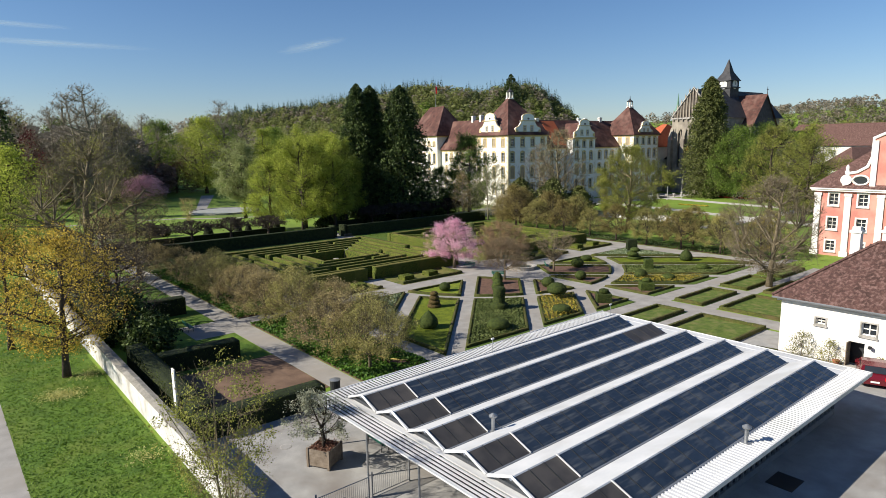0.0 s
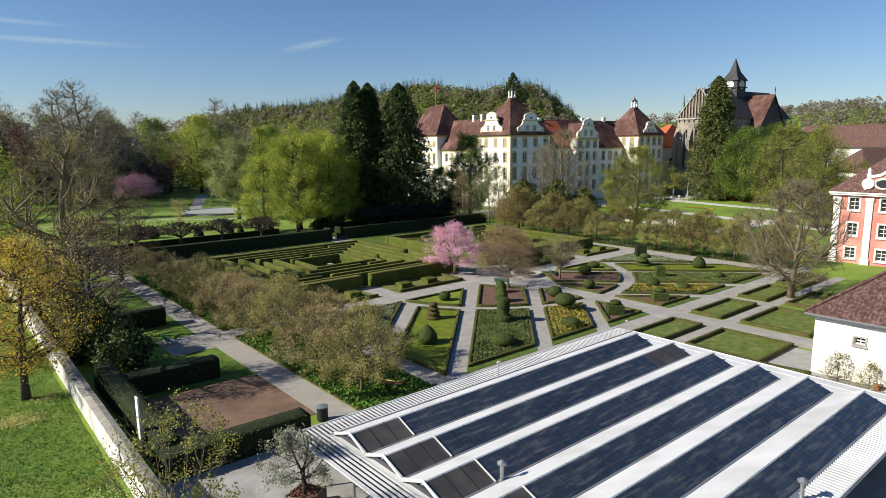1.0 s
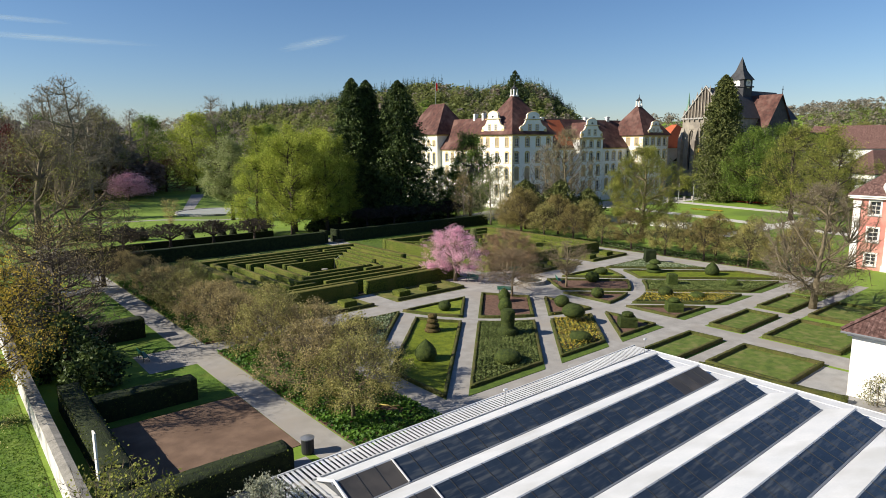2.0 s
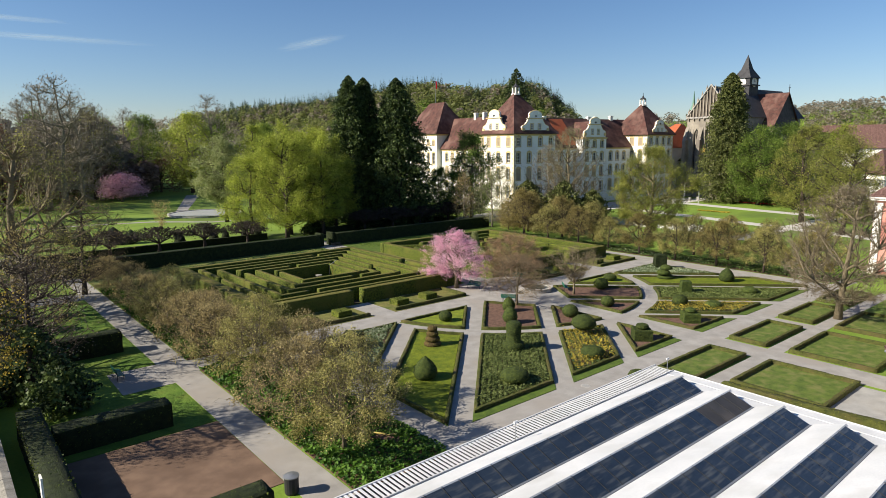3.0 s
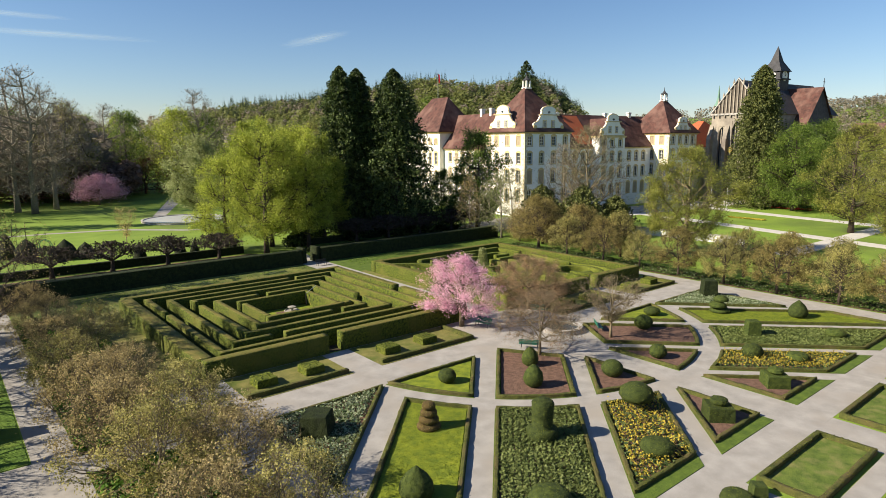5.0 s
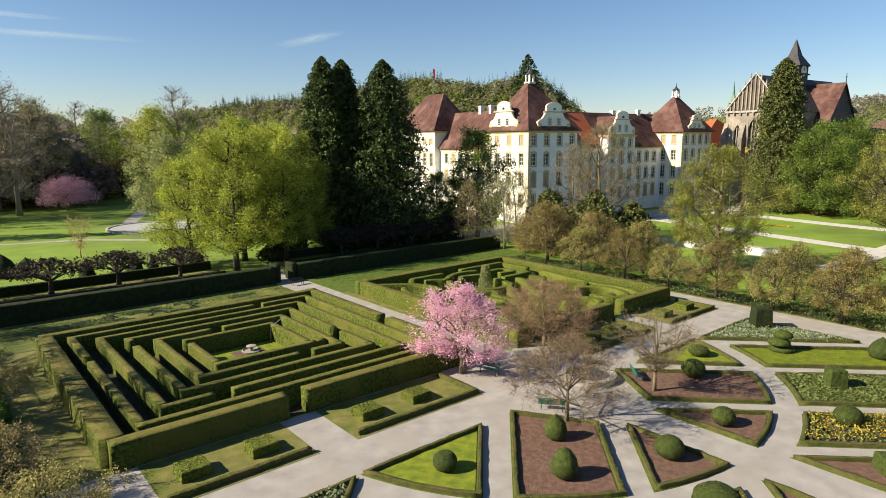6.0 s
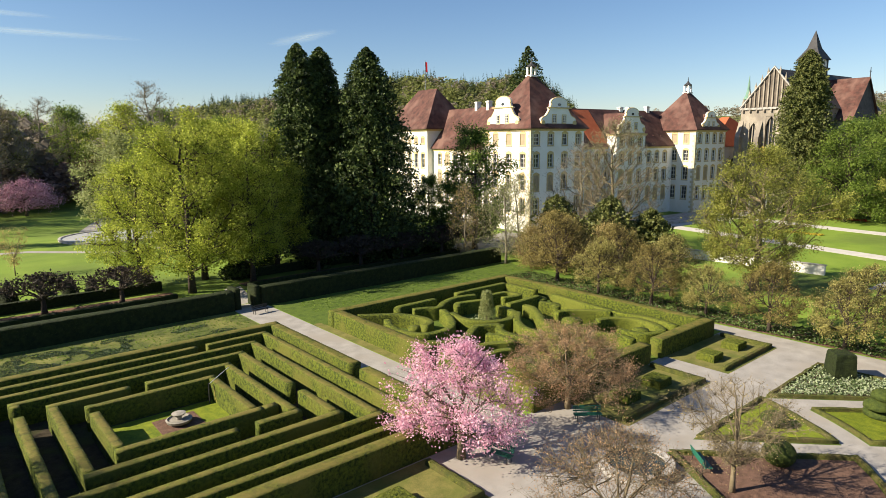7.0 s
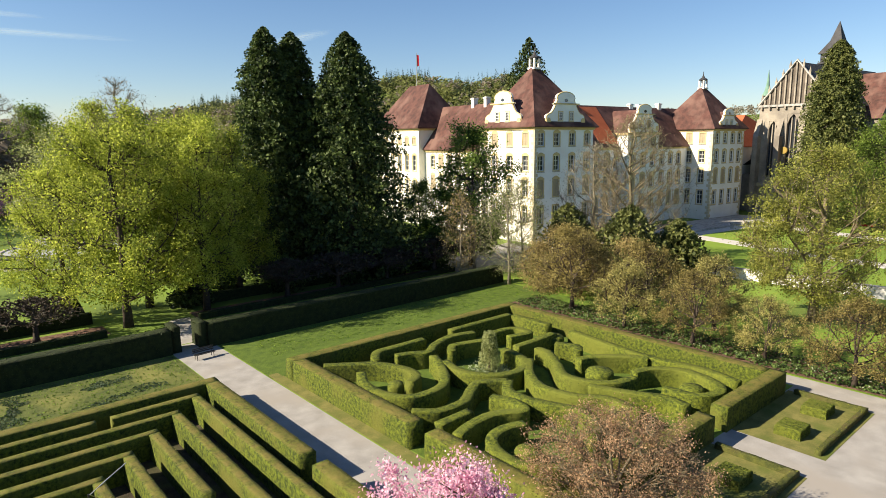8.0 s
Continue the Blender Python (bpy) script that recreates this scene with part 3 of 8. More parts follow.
def grow(seed, height, width, clear, trunk_r, counts=(9, 60, 320), envelope="round", lean=(0, 0), sag=0.12, twigs=0, ragged=0.42, stories=0.0, rise=0.55):
    """A tree's wood: trunk, limbs that reach into the crown's shape, branches and twigs. Returns the wood and the fine ends."""
    rng = np.random.default_rng(seed)
    wood = Mesh()
    R = width / 2
    top = height * 0.88

    def inside(n, lo, hi):
        """Points in the crown, lo..hi of the way from its core to its skin."""
        out = []
        while len(out) < n:
            u = rng.random()
            if envelope == "round":
                rad = math.sqrt(max(0.02, 1 - (2 * u - 0.9) ** 2)) if u < 0.95 else 0.3
            elif envelope == "vase":
                rad = (0.25 + 0.85 * u) if u < 0.75 else 0.9 * math.sqrt(max(0.0, 1 - ((u - 0.75) / 0.27) ** 2)) + 0.05
            elif envelope == "umbrella":
                rad = math.sqrt(max(0.02, 1 - u * u)) if u > 0.1 else 0.9
            elif envelope == "droop":
                rad = 1.0 if u < 0.35 else math.sqrt(max(0.02, 1 - ((u - 0.35) / 0.66) ** 2))
            else:
                rad = max(0.08, 1 - u)
            ang = rng.random() * 2 * math.pi
            lump = 1 + ragged * noise.noise((math.cos(ang) * 1.6 + seed, math.sin(ang) * 1.6, u * 3.4))
            q = R * rad * lump * math.sqrt(rng.uniform(lo * lo, hi * hi))
            top_here = 1 + stories * (noise.noise((math.cos(ang) * q * 0.45 + seed * 3, math.sin(ang) * q * 0.45, 5.5)) - 0.25)
            out.append((math.cos(ang) * q + lean[0] * u, math.sin(ang) * q + lean[1] * u, clear + (height - clear) * u * min(1.0, top_here)))
        return np.array(out)

    tn = 8
    tz = np.linspace(0, top, tn)
    tx = np.cumsum(rng.normal(size=tn) * 0.012 * height) * (tz / top) + lean[0] * np.clip((tz - clear * 0.3) / height, 0, 1)
    ty = np.cumsum(rng.normal(size=tn) * 0.012 * height) * (tz / top) + lean[1] * np.clip((tz - clear * 0.3) / height, 0, 1)
    if envelope in ("umbrella", "vase"):
        keep = tz < max(clear * 1.5, top * 0.45)
        tz, tx, ty = tz[keep], tx[keep], ty[keep]
    trunk = np.column_stack([tx, ty, tz])
    wood.tube(trunk, [trunk_r * (1.25 if i == 0 else 1 - 0.75 * z / top) for i, z in enumerate(tz)], 8)
    nodes, start = [p for p in trunk if p[2] > clear * 0.55], 0
    if not nodes:
        nodes = [trunk[-1]]
    rad = trunk_r * 0.42
    ends = []
    for lev, cnt in enumerate(counts):
        lo, hi = ((0.35, 0.75), (0.45, 0.95), (0.35, 1.0), (0.5, 1.05))[min(lev, 3)]
        tg = inside(cnt, lo, hi)
        base = np.array(nodes)
        newnodes = []
        for q in tg:
            dv = q - base
            dist = np.linalg.norm(dv, axis=1) + np.clip(-dv[:, 2] * 0.9, 0, None) * 1.2
            hb = np.hypot(base[:, 0], base[:, 1]) - math.hypot(q[0], q[1])
            dist += np.clip(hb, 0, None) * 1.5
            dist += np.clip(rise * np.hypot(dv[:, 0], dv[:, 1]) - dv[:, 2], 0, None) * 0.9
            k = int(np.argmin(dist))
            c = branch_curve(base[k], q, rng, sag if lev < 2 else sag * 0.4, (5, 4, 2)[min(lev, 2)])
            wood.tube(c, np.linspace(rad, rad * 0.35, len(c)), (6, 5, 3, 3)[min(lev, 3)], cap=False)
            newnodes += list(c[1:])
            if lev >= len(counts) - 2:
                ends += list(c[1:])
                if len(c) == 2:
                    ends.append((c[0] + c[1]) / 2)
        nodes = nodes + newnodes
        rad *= 0.46
    ends = np.array(ends)
    if twigs:
        i = rng.integers(0, len(ends), twigs)
        a = ends[i]
        out = a - np.array([0, 0, clear + (height - clear) * 0.35])
        out /= np.linalg.norm(out, axis=1)[:, None] + 1e-6
        d = out * 0.7 + rng.normal(size=(twigs, 3)) * 0.7
        d /= np.linalg.norm(d, axis=1)[:, None]
        ln = rng.uniform(0.03, 0.075, twigs)[:, None] * width
        b = a + d * ln
        s = np.cross(d, rng.normal(size=(twigs, 3)))
        s /= np.linalg.norm(s, axis=1)[:, None] + 1e-9
        tw = max(0.009, rad * 0.55, height * 0.0011)
        c = a + d * ln * 0.55 + rng.normal(size=(twigs, 3)) * ln * 0.1
        k = len(wood.v)
        q = np.stack([a - s * tw, a + s * tw, b], 1).reshape(-1, 3)
        wood.v.extend(map(tuple, q.tolist()))
        wood.f.extend((k + 3 * j, k + 3 * j + 1, k + 3 * j + 2) for j in range(twigs))
        ends = np.concatenate([ends, b, c])
    return wood, ends


def leaves(seed, ends, n, size, spread, up=0.0, slim=0.65, clumps=0):
    """Leaves round the fine ends; clumps gathers two thirds of them into that many sprays."""
    rng = np.random.default_rng(seed + 77)
    i = rng.integers(0, len(ends), n)
    if clumps:
        mid = ends.mean(0)
        wt = np.linalg.norm((ends - mid) / (np.std(ends, 0) + 1e-6), axis=1) ** 2
        pick = rng.choice(len(ends), clumps, p=wt / wt.sum())
        k = int(n * 0.72)
        i[:k] = pick[rng.integers(0, clumps, k)]
    c = ends[i] + rng.normal(size=(n, 3)) * spread
    c[:, 2] -= np.abs(rng.normal(size=n)) * spread * 0.3
    return Mesh().cards(c, size * rng.uniform(0.55, 1.35, n), rng, up, slim)


def tree(name, label, at, seed, height, width, clear, trunk_r, leaf, nleaf, size, spread, bark="bark", counts=(9, 60, 320), group="", clumps=0, **kw):
    wood, ends = grow(seed, height, width, clear, trunk_r, counts, **kw)
    ob = thing(name, label, "tree", group, at=at)
    part("trunk", wood, M[bark], ob, "", True)
    if nleaf:
        part("crown", leaves(seed, ends, nleaf, size, spread, clumps=clumps), L[leaf], ob)
    return ob


def conifer(name, label, at, seed, height, width, leaf="conifer", nb=520, per=16, size=0.55, group="", tip=1.0, base=0.02, belly=0.25, power=0.66):
    """A tall evergreen: trunk and drooping sprays all the way down."""
    rng = np.random.default_rng(seed)
    ob = thing(name, label, "tree", group, at=at)
    part("trunk", Mesh().tube([(0, 0, 0), (0, 0, height * 0.5), (0.1, 0, height * 0.97)], [width * 0.07, width * 0.04, 0.05], 8), M["bark_dark"], ob, "", True)
    u = rng.random(nb) ** 0.85 * (1 - base) + base
    ang = rng.random(nb) * 2 * math.pi
    prof = np.where(u < belly, 0.82 + 0.18 * u / belly, ((1 - u) / (1 - belly)) ** power * tip)
    lump = np.array([1 + 0.28 * noise.noise((math.cos(a) * 2 + seed, math.sin(a) * 2, h * 9)) for a, h in zip(ang, u)])
    ln = width / 2 * prof * lump * rng.uniform(0.75, 1.08, nb)
    t = rng.random((nb, per)) ** 0.55
    x = np.cos(ang)[:, None] * ln[:, None] * t
    y = np.sin(ang)[:, None] * ln[:, None] * t
    z = (u * height)[:, None] - 0.22 * ln[:, None] * t ** 2 + 0.1 * ln[:, None] * np.maximum(0, t - 0.8)
    soft = np.repeat(np.clip(prof * 1.6, 0.15, 1.0), per)[:, None]
    c = np.stack([x, y, z], 2).reshape(-1, 3) + rng.normal(size=(nb * per, 3)) * size * 0.45 * soft
    c[:, 2] = np.clip(c[:, 2], 0.1, None)
    part("crown", Mesh().cards(c, size * rng.uniform(0.6, 1.5, nb * per) * (0.5 + 0.5 * soft[:, 0]), rng, 0.0, 0.6), L[leaf], ob)
    return ob


def place(x, y, turn=0.0, scale=1.0, z=0.0, tall=None):
    return Matrix.Translation((x, y, z)) @ Matrix.Rotation(turn, 4, "Z") @ Matrix.Diagonal((scale, scale, scale if tall is None else tall, 1))


def smooth_line(pts, n=7):
    """A flowing line through garden-plan points."""
    P = [Vector(p) for p in [pts[0]] + list(pts) + [pts[-1]]]
    out = []
    for i in range(1, len(P) - 2):
        a, b, c, d = P[i - 1], P[i], P[i + 1], P[i + 2]
        for k in range(n):
            t = k / n
            out.append(tuple(0.5 * (2 * b + (c - a) * t + (2 * a - 5 * b + 4 * c - d) * t * t + (3 * b - a - 3 * c + d) * t ** 3)))
    return out + [tuple(P[-2])]


# ---- ground: one sheet to the horizon, level in the garden, rising to wooded hills ----
def ground_z(x, y):
    """Height of the land."""
    def hill(cx, cy, ax, ay, turn, h):
        c, s = math.cos(turn), math.sin(turn)
        u, v = (x - cx) * c + (y - cy) * s, -(x - cx) * s + (y - cy) * c
        return h * math.exp(-(u / ax) ** 2 - (v / ay) ** 2)
    z = hill(237, 922, 260, 150, radians(-14), 18) + hill(344, 834, 150, 140, radians(-22), 27) + hill(406, 751, 110, 140, radians(-28), 21)
    z += hill(471, 688, 90, 130, radians(-34), 34) + hill(546, 631, 85, 130, radians(-40.5), 58) + hill(602, 535, 62, 120, radians(-48), 60)
    z += hill(940, 583, 200, 150, radians(-58), 46) + hill(934, 375, 150, 160, radians(-68), 22) + hill(929, 230, 150, 180, radians(-76), 44)
    z += hill(-350, 900, 300, 250, 0, 40)
    return z if z > 0.4 else 0.0


def build_ground():
    m = Mesh()
    rings = [0, 60, 120, 180, 240] + [240 + 32 * i for i in range(1, 34)] + [1450, 1700, 2100, 2700, 3600]
    seg = 120
    cx, cy = 60.0, 70.0
    m.v.append((cx, cy, 0.0))
    for r in rings[1:]:
        for s in range(seg):
            a = 2 * math.pi * s / seg
            x, y = cx + math.cos(a) * r, cy + math.sin(a) * r
            m.v.append((x, y, ground_z(x, y) - 0.02 * (r > 100)))
    for s in range(seg):
        m.f.append((0, 1 + s, 1 + (s + 1) % seg))
    for k in range(len(rings) - 2):
        for s in range(seg):
            t = (s + 1) % seg
            a, b = 1 + k * seg, 1 + (k + 1) * seg
            m.f.append((a + s, b + s, b + t, a + t))
    return single("ground", m, M["park_grass"], "mown spring grass of the park running out to the hills", "ground", kind="structure", smooth=True)


build_ground()


def path(name, polys, mat="gravel", z=0.012, label="pale grey fine gravel garden path"):
    m = Mesh()
    for p in polys:
        m.prism(p, -0.2, z)
    return single(name, m, M[mat], label, "path", kind="structure")


def lawn(name, r, mat, z=0.03, label="mown lawn", step=0.7, amp=0.012):
    return single(name, rough_slab(r, -0.1, z, step, amp), M[mat], label, "lawn", kind="structure")


# gravel of the formal garden and the ways that leave it
path("path_parterre", [rect(33.9, 31.9, 97.0, 64.0), rect(24.904, 26.604, 49.996, 31.896)])
path("path_west", [rect(25.4, 31.9, 27.6, 100.0), rect(21.8, 53.4, 25.396, 58.5), rect(27.604, 55.0, 33.896, 57.8), rect(14.9, 86.5, 25.396, 90.0)])
path("path_between_mazes", [rect(63.9, 64.004, 67.6, 103.3)])
path("path_east", [rect(95.0, 64.004, 96.9, 91.5), rect(97.004, 31.9, 100.5, 33.6)])
path("path_lawn_cross", [rect(63.1, 12.0, 66.1, 31.896), rect(50.0, 26.9, 63.096, 28.2), rect(66.104, 26.9, 96.0, 28.2), rect(74.5, 28.204, 76.4, 31.896), rect(50.0, 28.204, 54.0, 31.896)])
path("path_outer_west", [rect(2.6, -40.0, 6.6, 130.0)])
path("path_court", [[(14.6, -30), (100, -30), (100, 11.9), (62.6, 11.9), (62.6, 26.6), (24.9, 26.6), (24.9, 33.9), (14.6, 33.9)]], "pavement", label="worn grey paved yard")
path("path_park", [[(24, 163), (40, 162.2), (40, 163.8), (24, 164.8)], [(40, 162.2), (52.5, 158.6), (53.2, 160.4), (40, 163.8)], [(52.5, 158.6), (62.5, 149.2), (63.2, 150.8), (53.2, 160.4)], [(62.5, 149.2), (76, 146.6), (76, 148.4), (63.2, 150.8)], [(64, 180), (67, 180), (88, 232), (84, 234)], [(63.9, 103.5), (67.2, 103.5), (69, 112), (67, 112)]], label="pale park path of fine gravel")
path("path_pollards", [rect(22.0, 111.4, 61.5, 114.6), rect(69.5, 111.4, 104.0, 113.8)], "soil", label="narrow earthen walk under the pollarded trees")
path("road_palace", [[(181, 109.8), (174.5, 80), (170.5, 55), (174.5, 54.5), (178.6, 79.4), (185.3, 109)], [(154.5, 103.8), (149.6, 80.4), (144.4, 58.9), (140, 40), (144, 39.4), (148.2, 58.2), (153.4, 80), (158.5, 103.4)], [(148.4, 56.4), (170.4, 56.0), (170.8, 59.6), (148.8, 59.8)], [(124, 56.6), (144.0, 56.4), (144.6, 59.8), (124, 60.4)], [(149, 104.2), (186, 100), (186, 109), (149, 112)], [(186.2, 100), (228, 94), (230, 98), (186.2, 107)]], "white_gravel", label="pale gravel drive before the palace")
path("forecourt_west", [[(104, 104.5), (127, 112), (127, 122), (104, 116)]], "gravel", label="pale gravel forecourt beside the palace")

# the meadow outside the garden wall
lawn("lawn_outer", (6.604, -20.0, 13.3, 100.0), "grass", 0.05, "lush spring meadow grass with a few daisies", 0.8, 0.04)
rng = np.random.default_rng(5)
_n = 34000
_p = np.column_stack([rng.uniform(6.6, 13.3, _n), 20 + 75 * rng.random(_n) ** 1.6, np.full(_n, 0.075)])
single("meadow_grass", Mesh().cards(_p, rng.uniform(0.08, 0.24, _n), rng, 0.5, 0.35), L["lawn"], "tufted blades of meadow grass", "grass", kind="stuff")
_c = np.array([(10.0, 46.6), (10.6, 46.2), (9.5, 47.0), (10.2, 46.9), (12.4, 50.0), (12.2, 33.0)])
_i = rng.integers(0, len(_c), 2200)
_p = np.column_stack([_c[_i] + rng.normal(size=(2200, 2)) * 0.6, rng.uniform(0.12, 0.25, 2200)])
single("meadow_flowers", Mesh().cards(_p, rng.uniform(0.05, 0.11, 2200), rng, 1.0, 0.9), L["primrose"], "clumps of pale yellow-white spring flowers in the meadow", "flowers", kind="stuff")
# lawns west of the path
lawn("lawn_west_n", (16.9, 58.6, 25.3, 84.0), "grass", 0.03, "mown lawn between dark hedges")
lawn("lawn_west_s", (16.7, 45.0, 25.3, 53.3), "grass", 0.03, "mown lawn between dark hedges")
single("gravel_court", rough_slab((16.6, 35.3, 25.35, 44.9), -0.1, 0.03, 0.7, 0.012), M["red_gravel"], "reddish-brown gravel court inside hedges", "gravel", kind="structure")
# lawns round the mazes
lawn("lawn_hedge_w", (27.7, 91.0, 63.8, 101.0), "weedy_lawn", 0.03, "thin mossy lawn in front of the tall hedge")
lawn("lawn_hedge_e", (67.7, 90.5, 104.0, 101.0), "verge", 0.03, "mossy lawn in front of the tall hedge")
lawn("lawn_maze_west", (33.7, 64.1, 36.9, 90.9), "dry_lawn", 0.03, "dry mossy ground along the maze hedge")
lawn("lawn_maze_edge", (67.7, 64.6, 68.6, 91.4), "dry_lawn", 0.03, "narrow dry grass verge beside the maze hedge", 0.4)
lawn("lawn_maze_square", (37.2, 64.2, 63.6, 90.2), "shaded_earth", 0.02, "bare trodden soil between the maze hedges, coloured near-black for their shade")
lawn("lawn_maze_scroll", (68.7, 64.2, 93.4, 90.4), "verge", 0.02, "short grass between the scrolling hedges")
lawn("lawn_maze_room", (47.0, 74.0, 55.0, 80.0), "mossy_lawn", 0.05, "small mossy lawn in the heart of the maze")
for i, (a, b) in enumerate(((38.2, 46.6), (49.2, 59.6), (71.6, 82.2), (84.9, 93.8))):
    lawn("lawn_front_%d" % (i + 1), (a, 58.7, b, 63.9), "dry_lawn", 0.03, "dry mossy lawn strip in front of the maze")
# lawn east of the garden, under the trees
lawn("lawn_east", (97.2, 33.8, 104.0, 94.0), "grass", 0.03, "ground cover and grass under the eastern trees")
lawn("lawn_south", (28.0, -6.0, 60.0, 3.0), "square_lawn", 0.05, "mown lawn square in the yard")


# ---- walls and hedges that enclose the garden ----
def garden_wall():
    ob = thing("garden_wall", "long whitewashed garden wall with a weathered dark coping", "wall", kind="structure")
    m = Mesh().box(13.62, 8, -0.1, 14.2, 100, 1.55)
    part("wall", m, M["garden_wall"], ob)
    y = 8.0
    r = random.Random(4)
    while y < 100:
        ln = r.uniform(0.9, 1.3)
        e = min(y + ln, 100)
        dz = r.uniform(-0.012, 0.012)
        cap = Mesh().extrude([(-0.31, 0.0), (0.40, 0.0), (0.40, 0.05), (0.05, 0.14), (-0.31, 0.05)], (13.91, y, 1.552 + dz), (1, 0, 0), (0, 0, 1), (0, e - y - 0.015, 0))
        part("coping_stone", cap, M["wall_cap"], ob)
        y = e
    return ob


garden_wall()
# low white wall of the drive
wl = thing("drive_wall", "low white rendered wall along the drive", "wall", kind="structure")
part("wall", Mesh().prism([(126.2, 92.5), (128.2, 66.5), (128.7, 66.5), (126.7, 92.5)], -0.1, 1.25), M["white_wall"], wl)
part("coping", Mesh().prism([(126.1, 92.6), (128.1, 66.4), (128.8, 66.4), (126.8, 92.6)], 1.254, 1.36), M["stone"], wl)

G_N = "tall clipped hedges of the garden's edge"
for a, b in (((22.0, 101.9), (63.9, 101.9)), ((67.0, 101.9), (104.0, 101.9))):
    hedge("tall_hedge", [a, b], 1.5, 2.05, "tall dark clipped yew hedge closing the garden", G_N, "yew_hedge", "yew", fuzz=14, leaf=0.14, step=0.6)
for x in (64.35, 66.6):
    hedge("hedge_pillar", [(x, 101.4), (x, 103.4)], 0.7, 2.25, "narrow dark clipped yew pier beside the opening", G_N, "yew_hedge", "yew", fuzz=14, leaf=0.14)
for y, h in ((110.6, 0.6), (116.4, 1.1)):
    for a, b in ((20.0, 61.0), (69.5, 104.0)):
        hedge("low_hedge", [(a, y), (b, y)], 0.8, h, "low clipped hedge behind the tall one", G_N, "yew_hedge", "yew", fuzz=8, leaf=0.14, step=0.8)
# hedges of the western enclosures
G_W = "clipped hedges of the western enclosures"
for ln, w, h in (([(15.3, 33.4), (23.6, 33.4)], 1.5, 1.4), ([(15.95, 34.2), (15.95, 50.4)], 1.35, 1.65), ([(16.7, 46.7), (23.0, 46.7)], 1.5, 1.5), ([(16.9, 64.3), (24.2, 64.3)], 1.5, 1.8), ([(16.0, 58.0), (16.0, 84.0)], 1.6, 2.0)):
    hedge("clipped_hedge", ln, w, h, "broad dark clipped hedge beside the western lawns", G_W, "yew_hedge", "hedge", fuzz=18, leaf=0.11)
# hedges at the eastern edge of the square lawns' yard
hedge("yard_hedge", [(28.5, 3.2), (60.0, 3.2)], 0.7, 0.6, "low clipped hedge round the yard lawn", "", "box_hedge", "hedge")


# ---- formal garden: beds cut by diagonal paths and a ring, mirrored about one axis ----
AXIS, CY, R_OUT, R_IN, Y_S = 64.6, 61.0, 20.0, 18.4, 34.15


def on_ring(s, r):
    """Where the diagonal x - y = s meets the ring, on the south-western side."""
    a = AXIS - s
    b = a + CY
    y = (b - math.sqrt(max(0.0, 2 * r * r - (a - CY) ** 2))) / 2
    return (y + s, y)


def arc(p, q, r, n=9):
    a, b = math.atan2(p[1] - CY, p[0] - AXIS), math.atan2(q[1] - CY, q[0] - AXIS)
    if a < 0: a += 2 * math.pi
    if b < 0: b += 2 * math.pi
    return [(AXIS + r * math.cos(a + (b - a) * i / n), CY + r * math.sin(a + (b - a) * i / n)) for i in range(n + 1)]


def ccw(p):
    return p if sum(a[0] * b[1] - b[0] * a[1] for a, b in zip(p, p[1:] + p[:1])) > 0 else p[::-1]


def mirror(p):
    return [(2 * AXIS - x, y) for x, y in p]


def shrink(poly, d):
    """The polygon drawn in by d."""
    poly = ccw(list(poly))
    n, out = len(poly), []
    for i in range(n):
        p, a, b = Vector(poly[i]), Vector(poly[i - 1]), Vector(poly[(i + 1) % n])
        u, v = (p - a).normalized(), (b - p).normalized()
        n1, n2 = Vector((-u.y, u.x)), Vector((-v.y, v.x))
        m = (n1 + n2)
        m = m / max(0.35, m.length_squared / 2) if m.length > 1e-6 else n1
        out.append(tuple(p + m * d))
    return out


def inside_poly(poly, x, y):
    ok = np.zeros(len(x), bool)
    n = len(poly)
    for i in range(n):
        (x0, y0), (x1, y1) = poly[i], poly[i - 1]
        c = (y0 > y) != (y1 > y)
        ok ^= c & (x < (x1 - x0) * (y - y0) / ((y1 - y0) if y1 != y0 else 1e-9) + x0)
    return ok


BEDS = {
    "B": arc(on_ring(-5.6, R_OUT), on_ring(1.3, R_OUT), R_OUT) + [(36.0, 34.7), (36.0, 41.6)],
    "E": arc(on_ring(3.4, R_OUT), on_ring(11.5, R_OUT), R_OUT) + [(Y_S + 11.5, Y_S), (Y_S + 3.4, Y_S)],
    "G": arc(on_ring(13.5, R_OUT), on_ring(19.8, R_OUT), R_OUT) + [(Y_S + 19.8, Y_S), (Y_S + 13.5, Y_S)],
    "H": [(62.8, 41.0), (62.8, Y_S), (Y_S + 21.8, Y_S)],
    "C": [(56.2, 55.2)] + arc((47.2, 55.2), on_ring(1.3, R_IN), R_IN),
    "D": [(58.8, 55.4)] + arc(on_ring(3.4, R_IN), on_ring(11.5, R_IN), R_IN) + [(61.9, 50.5)],
    "F": [(63.0, 49.4)] + arc(on_ring(13.5, R_IN), (63.0, CY - math.sqrt(R_IN ** 2 - 1.6 ** 2)), R_IN),
    "A": [(46.9, 55.0), (37.2, 55.0), (37.2, 45.0)],
}
G_B = "hedged beds of the formal garden"
G_P = "planted beds"


